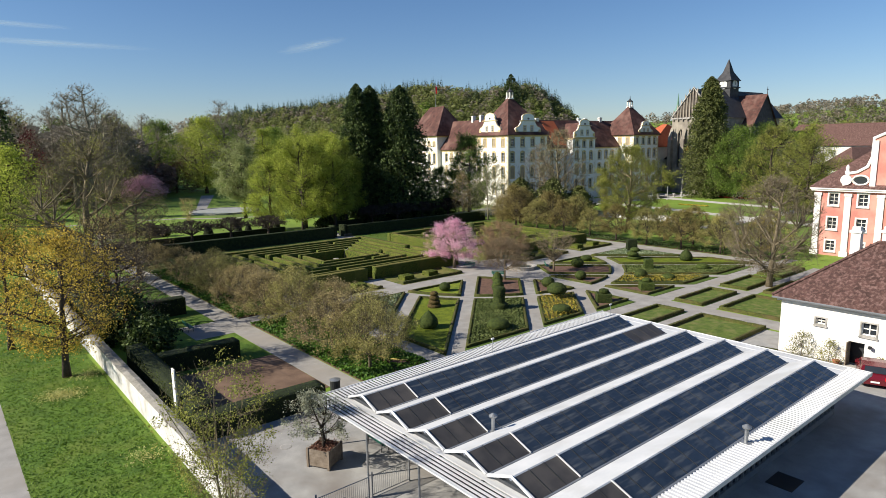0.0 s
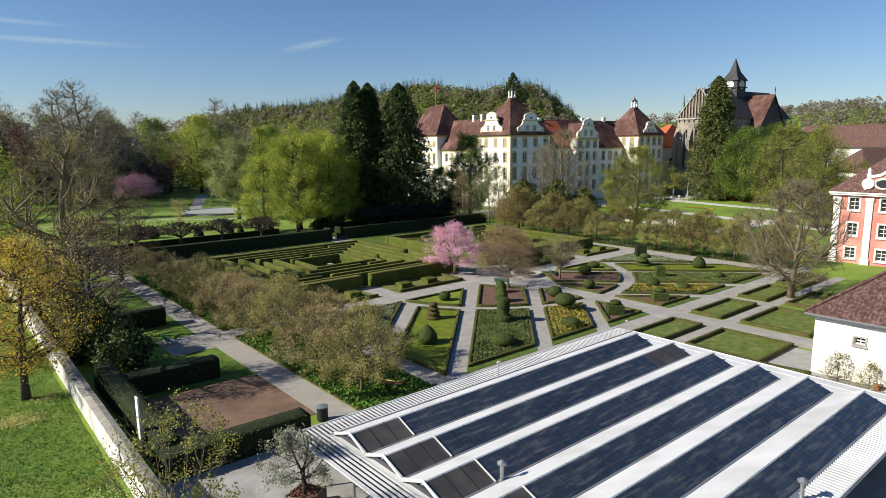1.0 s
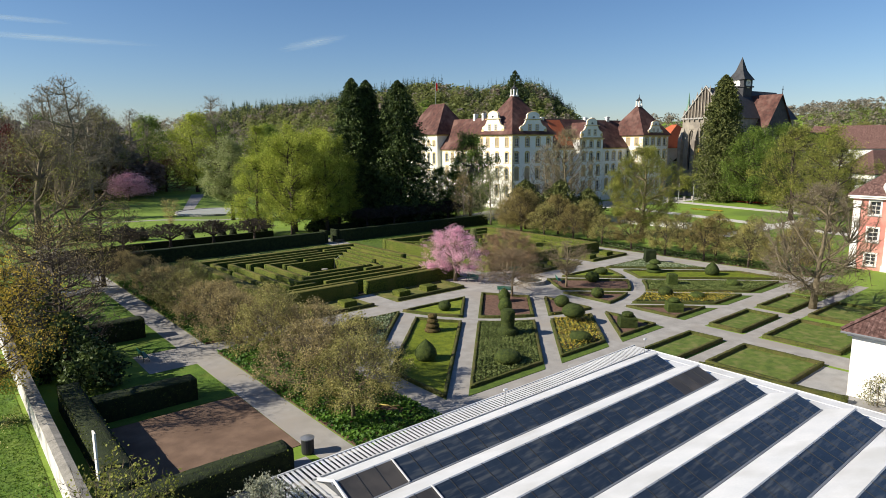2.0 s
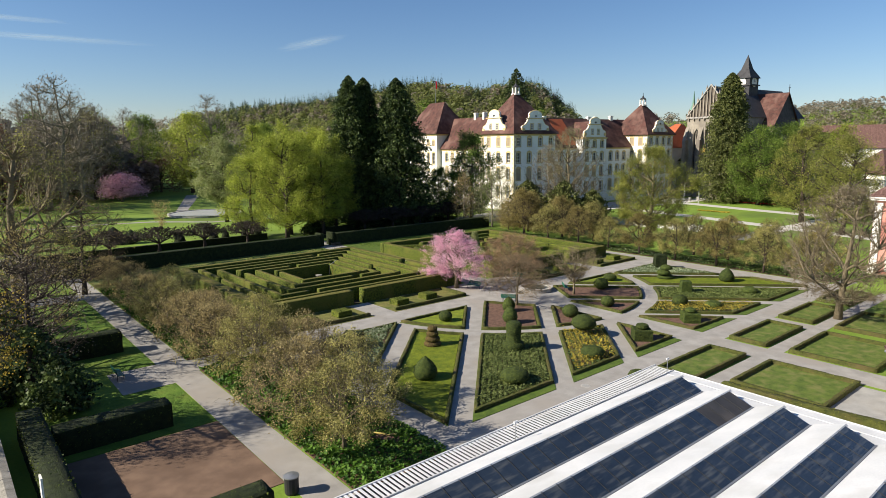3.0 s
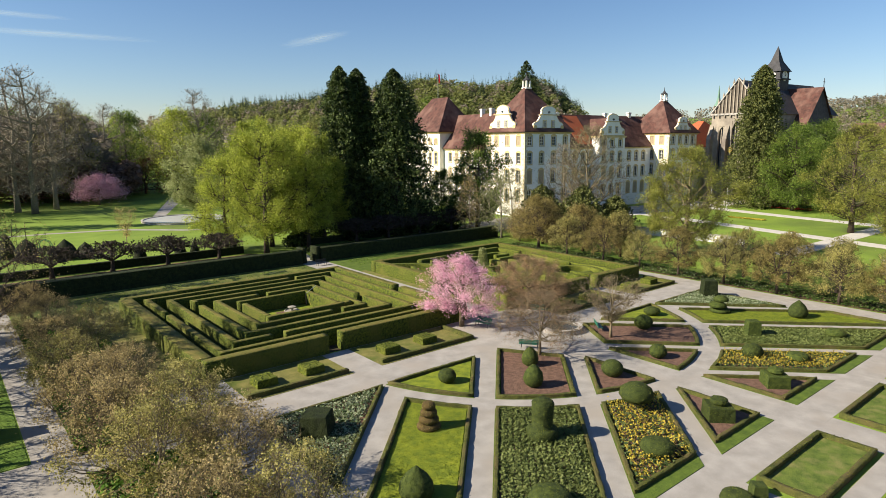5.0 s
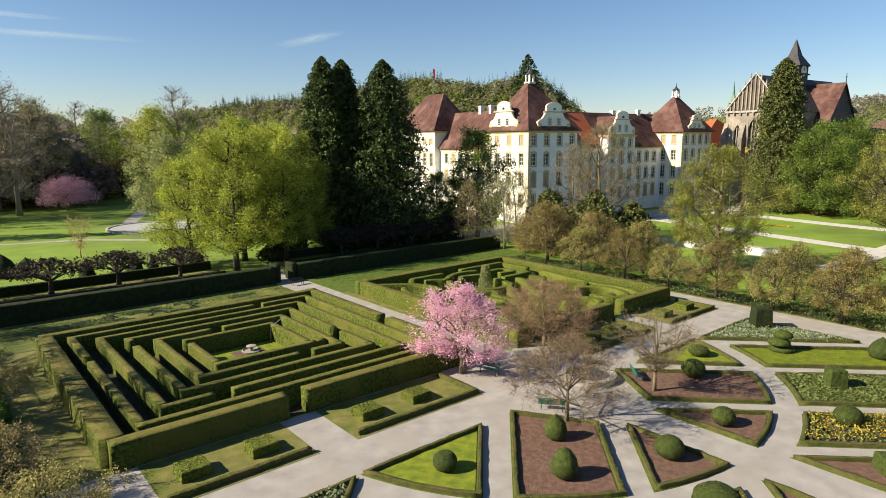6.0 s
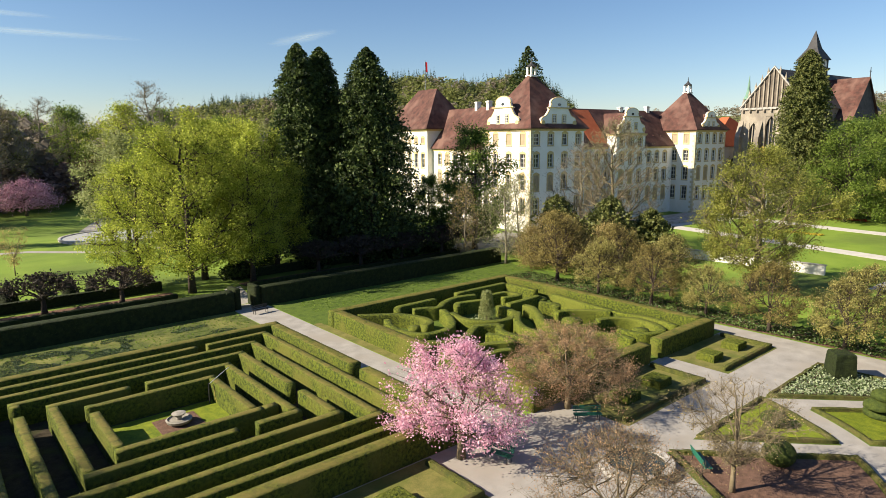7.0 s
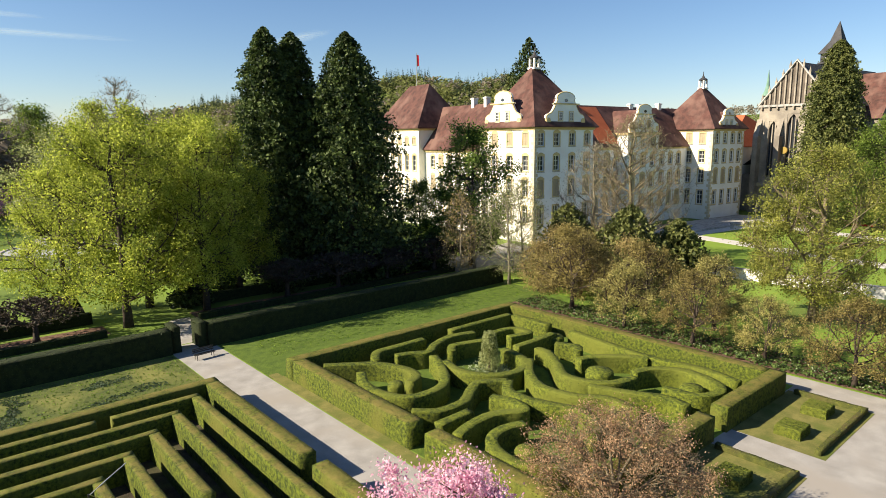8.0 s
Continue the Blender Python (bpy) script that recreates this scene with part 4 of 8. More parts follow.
def tufts(name, poly, step, jitter, size, per, leaf, label, seed, zmid=0.1, turn=45.0, group="", up=0.5):
    """Bedding plants set out in diagonal rows."""
    rng = np.random.default_rng(seed)
    xs, ys = [p[0] for p in poly], [p[1] for p in poly]
    c, s = math.cos(radians(turn)), math.sin(radians(turn))
    g = np.arange(-30, 30, step)
    u, v = [a.ravel() for a in np.meshgrid(g, g)]
    x, y = (min(xs) + max(xs)) / 2 + u * c - v * s, (min(ys) + max(ys)) / 2 + u * s + v * c
    ok = inside_poly(poly, x, y)
    x, y = x[ok], y[ok]
    n = len(x)
    x, y = np.repeat(x, per) + rng.normal(size=n * per) * jitter, np.repeat(y, per) + rng.normal(size=n * per) * jitter
    z = zmid + np.abs(rng.normal(size=n * per)) * zmid * 0.6
    m = Mesh().cards(np.column_stack([x, y, z]), size * rng.uniform(0.6, 1.3, n * per), rng, up, 0.7)
    return single(name, m, L[leaf], label, "plants", group, "stuff")


def bed(poly, fill, label, seed, edge_h=0.27, edge_w=0.26, edge_mat="edging", edge_leaf="edging", edge=None):
    poly = ccw(poly)
    ob = thing("garden_bed", label, "flower bed", G_B)
    part("verge", Mesh().prism(poly, -0.1, 0.045), M["verge"], ob, "narrow grass verge")
    edge = ccw(edge or poly)
    inner = shrink(edge, 0.40)
    part("filling", Mesh().prism(inner, -0.1, 0.075), M[fill], ob)
    ring = shrink(edge, 0.19)
    body, tips = hedge_mesh(ring + ring[:1], edge_w, edge_h, step=0.45, rough=0.05, fuzz=60, leaf=0.07, seed=seed, closed=True)
    part("edging", body, M[edge_mat], ob, "low clipped box edging", True)
    tagged(part("edging_foliage", tips, L[edge_leaf], ob), kind="stuff")
    return inner


FILL = {"B": ("mossy_lawn", "yellow-green mossy lawn bed edged with low box"), "E": ("soil", "bed of leafy bedding plants in rows edged with low box"), "G": ("soil", "bed of yellow spring flowers edged with low box"), "H": ("soil", "three-cornered bed of bare brown soil edged with box"), "C": ("mossy_lawn", "three-cornered mossy lawn bed edged with low box"), "D": ("soil", "bed of bare reddish-brown soil edged with box"), "F": ("soil", "small bed of bare brown soil edged with box"), "A": ("soil", "bed of pale silvery flowers edged with low box")}
for side in (0, 1):
    for i, (k, poly) in enumerate(BEDS.items()):
        lift = [((x if x == 62.8 else x + 0.8), y + 0.8) if k in "EGH" and y == Y_S else (x, y) for x, y in poly]
        p, e = (mirror(poly), mirror(lift)) if side else (poly, lift)
        inner = bed(p, FILL[k][0], FILL[k][1], 10 * side + i + 1, edge=e)
        if k == "E":
            tufts("bedding_plants", inner, 0.38, 0.095, 0.17, 58, "bedding", "rows of grey-green leafy bedding plants", 40 + side, 0.14, 45, G_P, 1.0)
        if k == "G":
            tufts("yellow_flowers", inner, 0.46, 0.11, 0.13, 14, "yellow_flower", "rows of bright yellow spring flowers", 50 + side, 0.28, 45, G_P)
            tufts("flower_foliage", inner, 0.46, 0.12, 0.2, 14, "plant", "green leaves under the yellow flowers", 60 + side, 0.14, 45, G_P)
        if k == "A":
            tufts("pale_flowers", inner, 0.4, 0.16, 0.16, 16, "pale_flower", "mass of pale silvery-green leaves", 70 + side, 0.18, 45, G_P)
            tufts("pale_flower_leaves", inner, 0.4, 0.15, 0.2, 10, "plant", "green leaves among the pale flowers", 75 + side, 0.12, 45, G_P)
        if k == "B":
            tufts("lawn_blades", inner, 0.3, 0.18, 0.07, 12, "moss", "short yellow-green turf", 80 + side, 0.075, 45, G_P, 4.0)

# lawn squares south of the formal garden
G_L = "hedged lawn squares"
for i, (x0, y0, x1, y1) in enumerate(((54.4, 28.3, 62.9, 31.8), (66.2, 28.3, 74.4, 31.8), (76.5, 28.3, 84.6, 31.8), (55.9, 20.2, 62.9, 26.8), (66.2, 20.2, 74.4, 26.8), (76.5, 20.2, 84.6, 26.8), (86.4, 28.3, 94.0, 31.8))):
    ob = thing("lawn_square", "square of pale mown lawn inside a low box hedge", "lawn", G_L)
    part("turf", rough_slab((x0 + 0.3, y0 + 0.3, x1 - 0.3, y1 - 0.3), -0.1, 0.07, 0.6, 0.012), M["square_lawn"], ob)
    r = rect(x0 + 0.3, y0 + 0.3, x1 - 0.3, y1 - 0.3)
    body, tips = hedge_mesh(r + r[:1], 0.30, 0.34, step=0.5, rough=0.03, fuzz=40, leaf=0.08, seed=90 + i, closed=True)
    part("edging", body, M["edging"], ob, "low clipped box edging", True)
    tagged(part("edging_foliage", tips, L["edging"], ob), kind="stuff")


hedge("yard_hedge", [(54.9, 26.6), (55.2, 21.5), (55.9, 16.6)], 0.55, 0.5, "low clipped box hedge beside the lawn squares", "", "edging", "edging", fuzz=50, leaf=0.08)


# ---- topiary ----
def topiary(kind, x, y, s=1.0, mat="topiary", turn=0.0, label=""):
    """One clipped shrub of the given shape; s is its height."""
    m = Mesh()
    seed = x * 0.37 + y
    stem = None
    if kind == "ball":
        m.lathe([(0.05, 0.0)] + [(0.62 * s * math.sin(a), s * 0.5 - s * 0.5 * math.cos(a)) for a in np.linspace(0.35, 3.0, 11)] + [(0.02, s)], 18, wob=0.07, seed=seed)
    elif kind == "flat":
        m.lathe([(0.1, 0.0), (0.62 * s, 0.12 * s), (0.92 * s, 0.4 * s), (0.95 * s, 0.6 * s), (0.82 * s, 0.83 * s), (0.5 * s, 0.97 * s), (0.05, s)], 18, wob=0.07, seed=seed)
    elif kind == "drop":
        m.lathe([(0.2 * s, 0.0), (0.42 * s, 0.1 * s), (0.5 * s, 0.28 * s), (0.47 * s, 0.48 * s), (0.33 * s, 0.7 * s), (0.15 * s, 0.87 * s), (0.02, s)], 18, wob=0.06, seed=seed)
    elif kind == "cone":
        m.lathe([(0.2 * s, 0.0), (0.33 * s, 0.08 * s), (0.31 * s, 0.25 * s), (0.22 * s, 0.55 * s), (0.1 * s, 0.85 * s), (0.02, s)], 16, wob=0.08, seed=seed)
    elif kind == "egg":
        m.lathe([(0.15 * s, 0.0), (0.36 * s, 0.15 * s), (0.43 * s, 0.38 * s), (0.36 * s, 0.65 * s), (0.2 * s, 0.88 * s), (0.02, s)], 16, wob=0.06, seed=seed)
    elif kind == "tiers":
        z, r = 0.0, 0.42 * s
        for i in range(4):
            m.lathe([(r * 0.6, z), (r, z + 0.05 * s), (r * 1.02, z + 0.14 * s), (r * 0.85, z + 0.22 * s), (r * 0.55, z + 0.25 * s)], 16, wob=0.05, seed=seed + i)
            z, r = z + 0.245 * s, r * 0.83
    elif kind == "column":
        m.lathe([(0.34 * s, 0.0), (0.38 * s, 0.1 * s), (0.38 * s, 0.27 * s), (0.31 * s, 0.31 * s), (0.24 * s, 0.33 * s), (0.25 * s, 0.6 * s), (0.27 * s, 0.93 * s), (0.2 * s, s), (0.02, s * 1.01)], 16, wob=0.04, seed=seed)
    elif kind == "cube":
        m = clipped_box(1.05 * s, 1.05 * s, 0.66 * s, 0.04, seed=seed)
        m.lathe([(0.25 * s, 0.65 * s), (0.36 * s, 0.76 * s), (0.33 * s, 0.9 * s), (0.05, s)], 14, wob=0.05, seed=seed)
    elif kind == "block":
        m = clipped_box(0.8 * s, 0.8 * s, s, 0.13, seed=seed)
    elif kind == "low_block":
        m = clipped_box(1.25 * s, 1.25 * s, s, 0.16, seed=seed)
    elif kind == "spiral":
        for i, (r, z0, dx) in enumerate(((0.55, 0.0, 0.1), (0.46, 0.3, -0.08), (0.40, 0.6, 0.12))):
            m.lathe([(0.12 * s, z0 * s), (r * s, (z0 + 0.07) * s), (r * s * 0.95, (z0 + 0.2) * s), (r * 0.6 * s, (z0 + 0.31) * s), (0.03, (z0 + 0.36) * s)], 16, cx=dx * s, cy=dx * s * 0.5, wob=0.06, seed=seed + i)
    elif kind == "standard":
        m.lathe([(0.1, 0.38 * s), (0.45 * s, 0.42 * s), (0.57 * s, 0.58 * s), (0.52 * s, 0.78 * s), (0.3 * s, 0.95 * s), (0.02, s)], 18, wob=0.05, seed=seed)
        stem = Mesh().tube([(0, 0, 0), (0.03, 0, 0.45 * s)], [0.09, 0.07], 7)
    tips = skin_leaves(m, 110, 0.05, 0.10, int(abs(seed) * 100))
    ob = thing("topiary", label or {"ball": "clipped box ball", "flat": "clipped flattened box dome", "drop": "clipped pointed yew drop", "cone": "clipped yew cone", "egg": "clipped yew egg", "tiers": "clipped brown-green shrub in tiers", "column": "clipped box column on a round foot", "cube": "clipped box cube with small dome", "block": "clipped dark yew block with sloping sides", "low_block": "clipped low dark yew block", "spiral": "clipped box in three slanting discs", "standard": "clipped mushroom shrub on a stem"}[kind] + " in a garden bed", "topiary", "clipped shrubs of the formal garden", at=place(x, y, turn))
    part("clipped_body", m, M[mat], ob, "", kind not in ("cube", "block", "low_block"))
    tagged(part("foliage", tips, L["olive" if mat == "topiary_brown" else ("yew" if kind in ("drop", "block", "cone", "low_block") else "hedge")], ob), kind="stuff")
    if stem:
        part("stem", stem, M["bark"], ob)
    return ob


for kind, x, y, s, mat in (("ball", 50.9, 52.6, 1.25, "topiary"), ("tiers", 45.2, 47.6, 1.8, "topiary_brown"), ("drop", 39.9, 41.9, 2.05, "topiary"), ("egg", 58.2, 51.0, 1.6, "topiary"), ("egg", 55.2, 47.9, 1.75, "topiary"),
                           ("column", 49.6, 42.1, 2.5, "topiary"), ("flat", 44.3, 36.9, 1.3, "topiary"), ("ball", 61.3, 45.4, 1.5, "topiary"), ("standard", 57.3, 40.7, 2.25, "topiary"), ("flat", 53.0, 36.5, 1.15, "topiary"), ("cube", 60.3, 36.6, 1.55, "topiary"),
                           ("low_block", 39.4, 51.3, 1.5, "yew_hedge"), ("flat", 51.5, 31.2, 0.95, "topiary"), ("low_block", 53.4, 31.0, 0.6, "topiary"),
                           ("flat", 78.5, 52.8, 1.0, "topiary"), ("ball", 73.7, 50.7, 1.6, "topiary"), ("ball", 67.6, 45.4, 1.35, "topiary"), ("spiral", 84.7, 48.9, 1.9, "topiary"), ("drop", 88.9, 42.8, 2.1, "topiary"), ("block", 79.3, 43.0, 1.5, "topiary"),
                           ("flat", 84.4, 37.9, 1.0, "topiary"), ("ball", 73.3, 40.3, 1.5, "topiary"), ("flat", 75.1, 37.5, 1.0, "topiary"), ("cube", 68.7, 36.6, 1.5, "topiary"), ("block", 90.3, 52.9, 2.0, "yew_hedge")):
    topiary(kind, x, y, s * (0.88 if kind in ("flat", "drop", "standard", "ball") else 1.0), mat, radians(45) if x < AXIS else radians(-45))


# ---- square maze: nested rectangles of clipped hedge with gaps ----
G_M1 = "hedges of the square maze"
X0, Y0, X1, Y1 = 37.0, 64.0, 63.1, 89.8
GAPS = {(0, "S"): (47.4, 48.7), (0, "E"): (74.6, 75.8), (1, "N"): (55.3, 56.1), (1, "W"): (80.0, 81.2), (2, "S"): (44.0, 45.2), (3, "W"): (81.7, 83.2), (3, "E"): (74.2, 75.6), (4, "S"): (52.0, 53.1), (4, "N"): (49.0, 50.0), (5, "W"): (79.4, 80.8), (5, "S"): (54.3, 55.2)}
for k in range(6):
    w = 0.95 if k == 0 else 0.58
    o = 1.8 * k + w / 2
    a, b, c, d = X0 + o, Y0 + o, X1 - o, Y1 - o
    e = w / 2
    for side, p, q in (("S", (a - e, b), (c + e, b)), ("N", (a - e, d), (c + e, d)), ("W", (a, b + e), (a, d - e)), ("E", (c, b + e), (c, d - e))):
        runs = [(p, q)]
        if (k, side) in GAPS:
            g0, g1 = GAPS[(k, side)]
            runs = [(p, (g0, p[1])), ((g1, p[1]), q)] if side in "SN" else [(p, (p[0], g0)), ((p[0], g1), q)]
        hw = 1.35 if k == 0 and side == "W" else w
        if hw > w:
            runs = [((u[0] - 0.2, u[1]), (v[0] - 0.2, v[1])) for u, v in runs]
        for r0, r1 in runs:
            if (Vector(r1) - Vector(r0)).length > 0.4:
                hedge("maze_hedge", [r0, r1], hw, 1.62 if k == 0 else 1.5, "clipped maze hedge, its flat top brown and painted lighter", G_M1, "maze_hedge", "maze", rough=0.015, leaf=0.06, fuzz=26, batter=0.01, seed=k * 7 + len(side) + int(r0[0]))

# ---- scroll maze: a square hedge round curling hedges ----
G_M2 = "hedges of the scroll maze"
A0, B0, A1, B1 = 68.6, 63.9, 93.1, 90.0
for ln in ([(A0, B0 + 0.5), (82.6, B0 + 0.5)], [(84.2, B0 + 0.5), (A1, B0 + 0.5)], [(A1 - 0.55, B0 + 1.05), (A1 - 0.55, B1 - 1.05)], [(A0, B1 - 0.5), (A1, B1 - 0.5)], [(A0 + 0.55, B0 + 1.05), (A0 + 0.55, 73.6)], [(A0 + 0.55, 75.0), (A0 + 0.55, B1 - 1.05)]):
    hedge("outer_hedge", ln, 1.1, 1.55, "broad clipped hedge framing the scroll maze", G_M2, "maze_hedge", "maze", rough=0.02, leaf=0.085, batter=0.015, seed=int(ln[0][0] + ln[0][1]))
def curl(seed, *ln):
    """One flowing hedge through its plan points."""
    hedge("scroll_hedge", smooth_line(ln) if len(ln) > 2 else list(ln), 0.72, 1.3, "curling clipped box hedge of the scroll maze", G_M2, seed=seed, step=0.35, fuzz=24, rough=0.02, leaf=0.085, batter=0.015)


curl(200, (70.3, 87.4), (71.8, 86.4), (73.5, 85.0), (74.4, 83.0), (74.2, 81.3), (73.0, 80.6))
curl(201, (71.6, 84.4), (70.6, 82.4), (70.6, 80.2), (71.6, 78.6), (73.8, 78.5), (75.4, 79.6), (76.9, 81.9), (77.7, 83.6))
curl(202, (73.8, 85.8), (75.0, 87.2), (77.0, 87.3), (79.8, 87.3))
curl(203, (75.6, 85.6), (76.8, 85.2), (78.0, 84.6), (79.6, 85.6), (81.9, 86.3), (84.2, 85.8))
curl(204, (79.4, 83.4), (80.3, 84.3), (81.5, 84.2), (83.4, 83.6))
curl(205, (77.6, 82.2), (77.1, 79.8), (78.1, 77.9), (79.8, 77.1), (81.6, 77.6), (82.6, 79.2), (82.8, 81.0))
curl(206, (70.3, 76.9), (71.6, 75.8), (73.6, 75.8), (75.2, 76.8), (76.6, 77.4), (78.3, 76.3))
curl(207, (78.3, 76.3), (77.1, 75.2), (76.9, 73.6), (77.3, 72.0), (78.0, 70.2), (77.4, 68.4), (75.4, 67.4))
curl(208, (82.6, 78.2), (80.4, 76.2), (79.2, 74.0), (79.6, 71.6), (80.8, 69.8), (80.4, 67.4))
curl(209, (70.3, 74.4), (73.0, 74.5))
curl(210, (70.3, 72.7), (72.0, 73.2), (73.8, 73.2), (75.5, 72.4), (76.0, 73.6), (75.5, 75.2))
curl(211, (74.2, 71.1), (72.8, 71.5), (71.4, 71.1), (70.6, 69.8), (70.6, 68.0), (72.0, 66.6), (74.0, 66.9))
curl(212, (83.0, 87.6), (90.6, 87.6))
curl(213, (90.6, 87.1), (90.6, 82.8))
curl(214, (84.6, 84.6), (87.4, 84.4), (87.6, 82.6), (85.4, 82.9))
curl(215, (84.0, 80.8), (86.0, 80.8), (89.0, 81.0))
curl(216, (90.6, 80.4), (90.0, 76.4), (89.6, 72.2), (90.2, 68.4), (89.6, 65.6))
curl(217, (85.0, 79.4), (84.7, 78.0), (83.4, 76.2), (82.0, 74.4), (82.2, 72.6), (83.4, 71.2), (85.2, 70.8))
curl(218, (85.2, 75.6), (86.6, 75.2), (88.4, 73.6), (89.3, 72.2))
curl(219, (86.0, 71.4), (87.7, 70.8), (88.9, 69.0), (88.4, 66.6), (87.0, 65.7), (85.4, 66.4), (85.0, 68.5))
curl(220, (81.6, 72.0), (82.6, 69.6), (83.6, 67.6), (83.4, 66.0))
curl(221, (87.0, 79.2), (87.6, 77.6), (86.8, 76.8))
for x, y, r in ((72.6, 81.6, 0.55), (72.3, 69.2, 0.75), (85.1, 73.6, 0.95), (87.1, 67.6, 0.75), (89.0, 81.1, 0.9)):
    m = Mesh().lathe([(r, 0.0), (r * 1.08, 0.3), (r * 1.08, 0.8), (r * 0.95, 1.02), (0.1, 1.05)], 16, wob=0.05, seed=x)
    single("box_drum", m, M["box_hedge"], "clipped round box drum inside the scroll maze", "topiary", G_M2, at=place(x, y), smooth=True)

# stepped box cubes and low edgings on the strips before the mazes
G_F = "clipped box blocks before the mazes"
first = None
for x, y in ((40.3, 61.2), (44.2, 61.2), (51.5, 61.2), (55.5, 61.2), (75.0, 61.2), (79.0, 61.2), (87.0, 61.2), (91.2, 61.2)):
    if first is None:
        first = thing("box_cube", "low square block of clipped box on the lawn strip", "topiary", G_F, at=place(x, y))
        b1 = clipped_box(1.62, 1.5, 0.62, 0.04, rough=0.03)
        part("clipped_body", b1, M["box_hedge"], first)
        tagged(part("foliage", skin_leaves(b1, 150, 0.05, 0.13, 5), L["hedge"], first), kind="stuff")
    else:
        copy_thing(first, place(x, y, math.pi * (int(x) % 2)))
for a, b in ((38.2, 46.6), (49.2, 59.6), (71.6, 82.2), (84.9, 93.8)):
    hedge("strip_edging", [(a + 0.3, 59.2), (b - 0.3, 59.2), (b - 0.3, 63.4)] if a > 48 else [(a, 59.2), (b - 0.3, 59.2)], 0.34, 0.34, "low clipped box edging of the lawn strip", G_F, "edging", "edging", fuzz=50, leaf=0.08)


# ---- buildings ----
def facade(m, org, du, width, height, wins, dn, depth=0.35):
    """A wall face with openings cut through it: org is its lower left corner seen from outside, dn points outwards."""
    org, du, dn = Vector(org), Vector(du), Vector(dn)
    up = Vector((0, 0, 1))
    xs = sorted({0.0, width, *[w[0] - w[2] / 2 for w in wins], *[w[0] + w[2] / 2 for w in wins]})
    zs = sorted({0.0, height, *[w[1] - w[3] / 2 for w in wins], *[w[1] + w[3] / 2 for w in wins]})
    P = lambda x, z, d=0.0: org + du * x + up * z - dn * d
    for x0, x1 in zip(xs, xs[1:]):
        for z0, z1 in zip(zs, zs[1:]):
            cx, cz = (x0 + x1) / 2, (z0 + z1) / 2
            if not any(abs(cx - w[0]) < w[2] / 2 and abs(cz - w[1]) < w[3] / 2 for w in wins):
                m.add([P(x0, z0), P(x1, z0), P(x1, z1), P(x0, z1)], [(0, 1, 2, 3)])
    for w in wins:
        x0, x1, z0, z1 = w[0] - w[2] / 2, w[0] + w[2] / 2, w[1] - w[3] / 2, w[1] + w[3] / 2
        for a, b in (((x0, z0), (x1, z0)), ((x1, z0), (x1, z1)), ((x1, z1), (x0, z1)), ((x0, z1), (x0, z0))):
            m.add([P(*a), P(*a, depth), P(*b, depth), P(*b)], [(0, 1, 2, 3)])
    return m


WIN = {}


def window(parent, org, du, dn, cx, cz, w, h, surround="ochre", bars=(1, 2), depth=0.28, arch=False, shutter=False, sur=0.2, frame_mat="white_wall"):
    """One window: pane in the opening, glazing bars, painted surround and sill."""
    du, dn = Vector(du), Vector(dn)
    pos = Vector(org) + du * cx + Vector((0, 0, cz))
    m3 = Matrix((du, -dn, Vector((0, 0, 1)))).transposed().to_4x4()
    key = (round(w, 2), round(h, 2), surround, bars, arch, shutter, sur, frame_mat)
    if key not in WIN:
        pane = Mesh().box(-w / 2, depth - 0.02, -h / 2, w / 2, depth + 0.04, h / 2)
        fr = Mesh()
        t = 0.07
        for x in (-w / 2 + t / 2, w / 2 - t / 2) + tuple(-w / 2 + w * (i + 1) / (bars[0] + 1) for i in range(bars[0])):
            fr.box(x - t / 2, depth - 0.08, -h / 2, x + t / 2, depth - 0.022, h / 2)
        for z in (-h / 2 + t / 2, h / 2 - t / 2) + tuple(-h / 2 + h * (i + 1) / (bars[1] + 1) for i in range(bars[1])):
            fr.box(-w / 2, depth - 0.085, z - t / 2, w / 2, depth - 0.024, z + t / 2)
        s = Mesh()
        if sur:
            for b in ((-w / 2 - sur, -h / 2 - sur, -w / 2, h / 2 + sur), (w / 2, -h / 2 - sur, w / 2 + sur, h / 2 + sur), (-w / 2, h / 2, w / 2, h / 2 + sur), (-w / 2, -h / 2 - sur, w / 2, -h / 2)):
                s.box(b[0], -0.05, b[1], b[2], 0.02, b[3])
            if arch:
                s.extrude([(-w / 2 - sur, h / 2 + sur), (w / 2 + sur, h / 2 + sur), (w / 3, h / 2 + sur * 2.2), (0, h / 2 + sur * 2.9), (-w / 3, h / 2 + sur * 2.2)], (0, -0.06, 0), (1, 0, 0), (0, 0, 1), (0, 0.07, 0))
        sill = Mesh().box(-w / 2 - sur - 0.05, -0.14, -h / 2 - sur - 0.09, w / 2 + sur + 0.05, 0.02, -h / 2 - sur)
        sh = Mesh()
        if shutter:
            sh.box(-w / 2, 0.06, -h / 2, -0.02, 0.1, h / 2).box(0.02, 0.06, -h / 2, w / 2, 0.1, h / 2)
        WIN[key] = (pane.data("pane", M["pane"]), fr.data("sash", M[frame_mat]), s.data("surround", M[surround]) if s.v else None, sill.data("sill", M["stone"]), sh.data("shutter", M["shutter"]) if sh.v else None)
    pane, fr, s, sill, sh = WIN[key]
    ob = part("window", pane, None, parent)
    ob.matrix_basis = Matrix.Translation(pos) @ m3
    part("sash", fr, None, ob)
    part("sill", sill, None, ob)
    if s:
        part("surround", s, None, ob)
    if sh:
        part("shutter", sh, None, ob)
    return ob


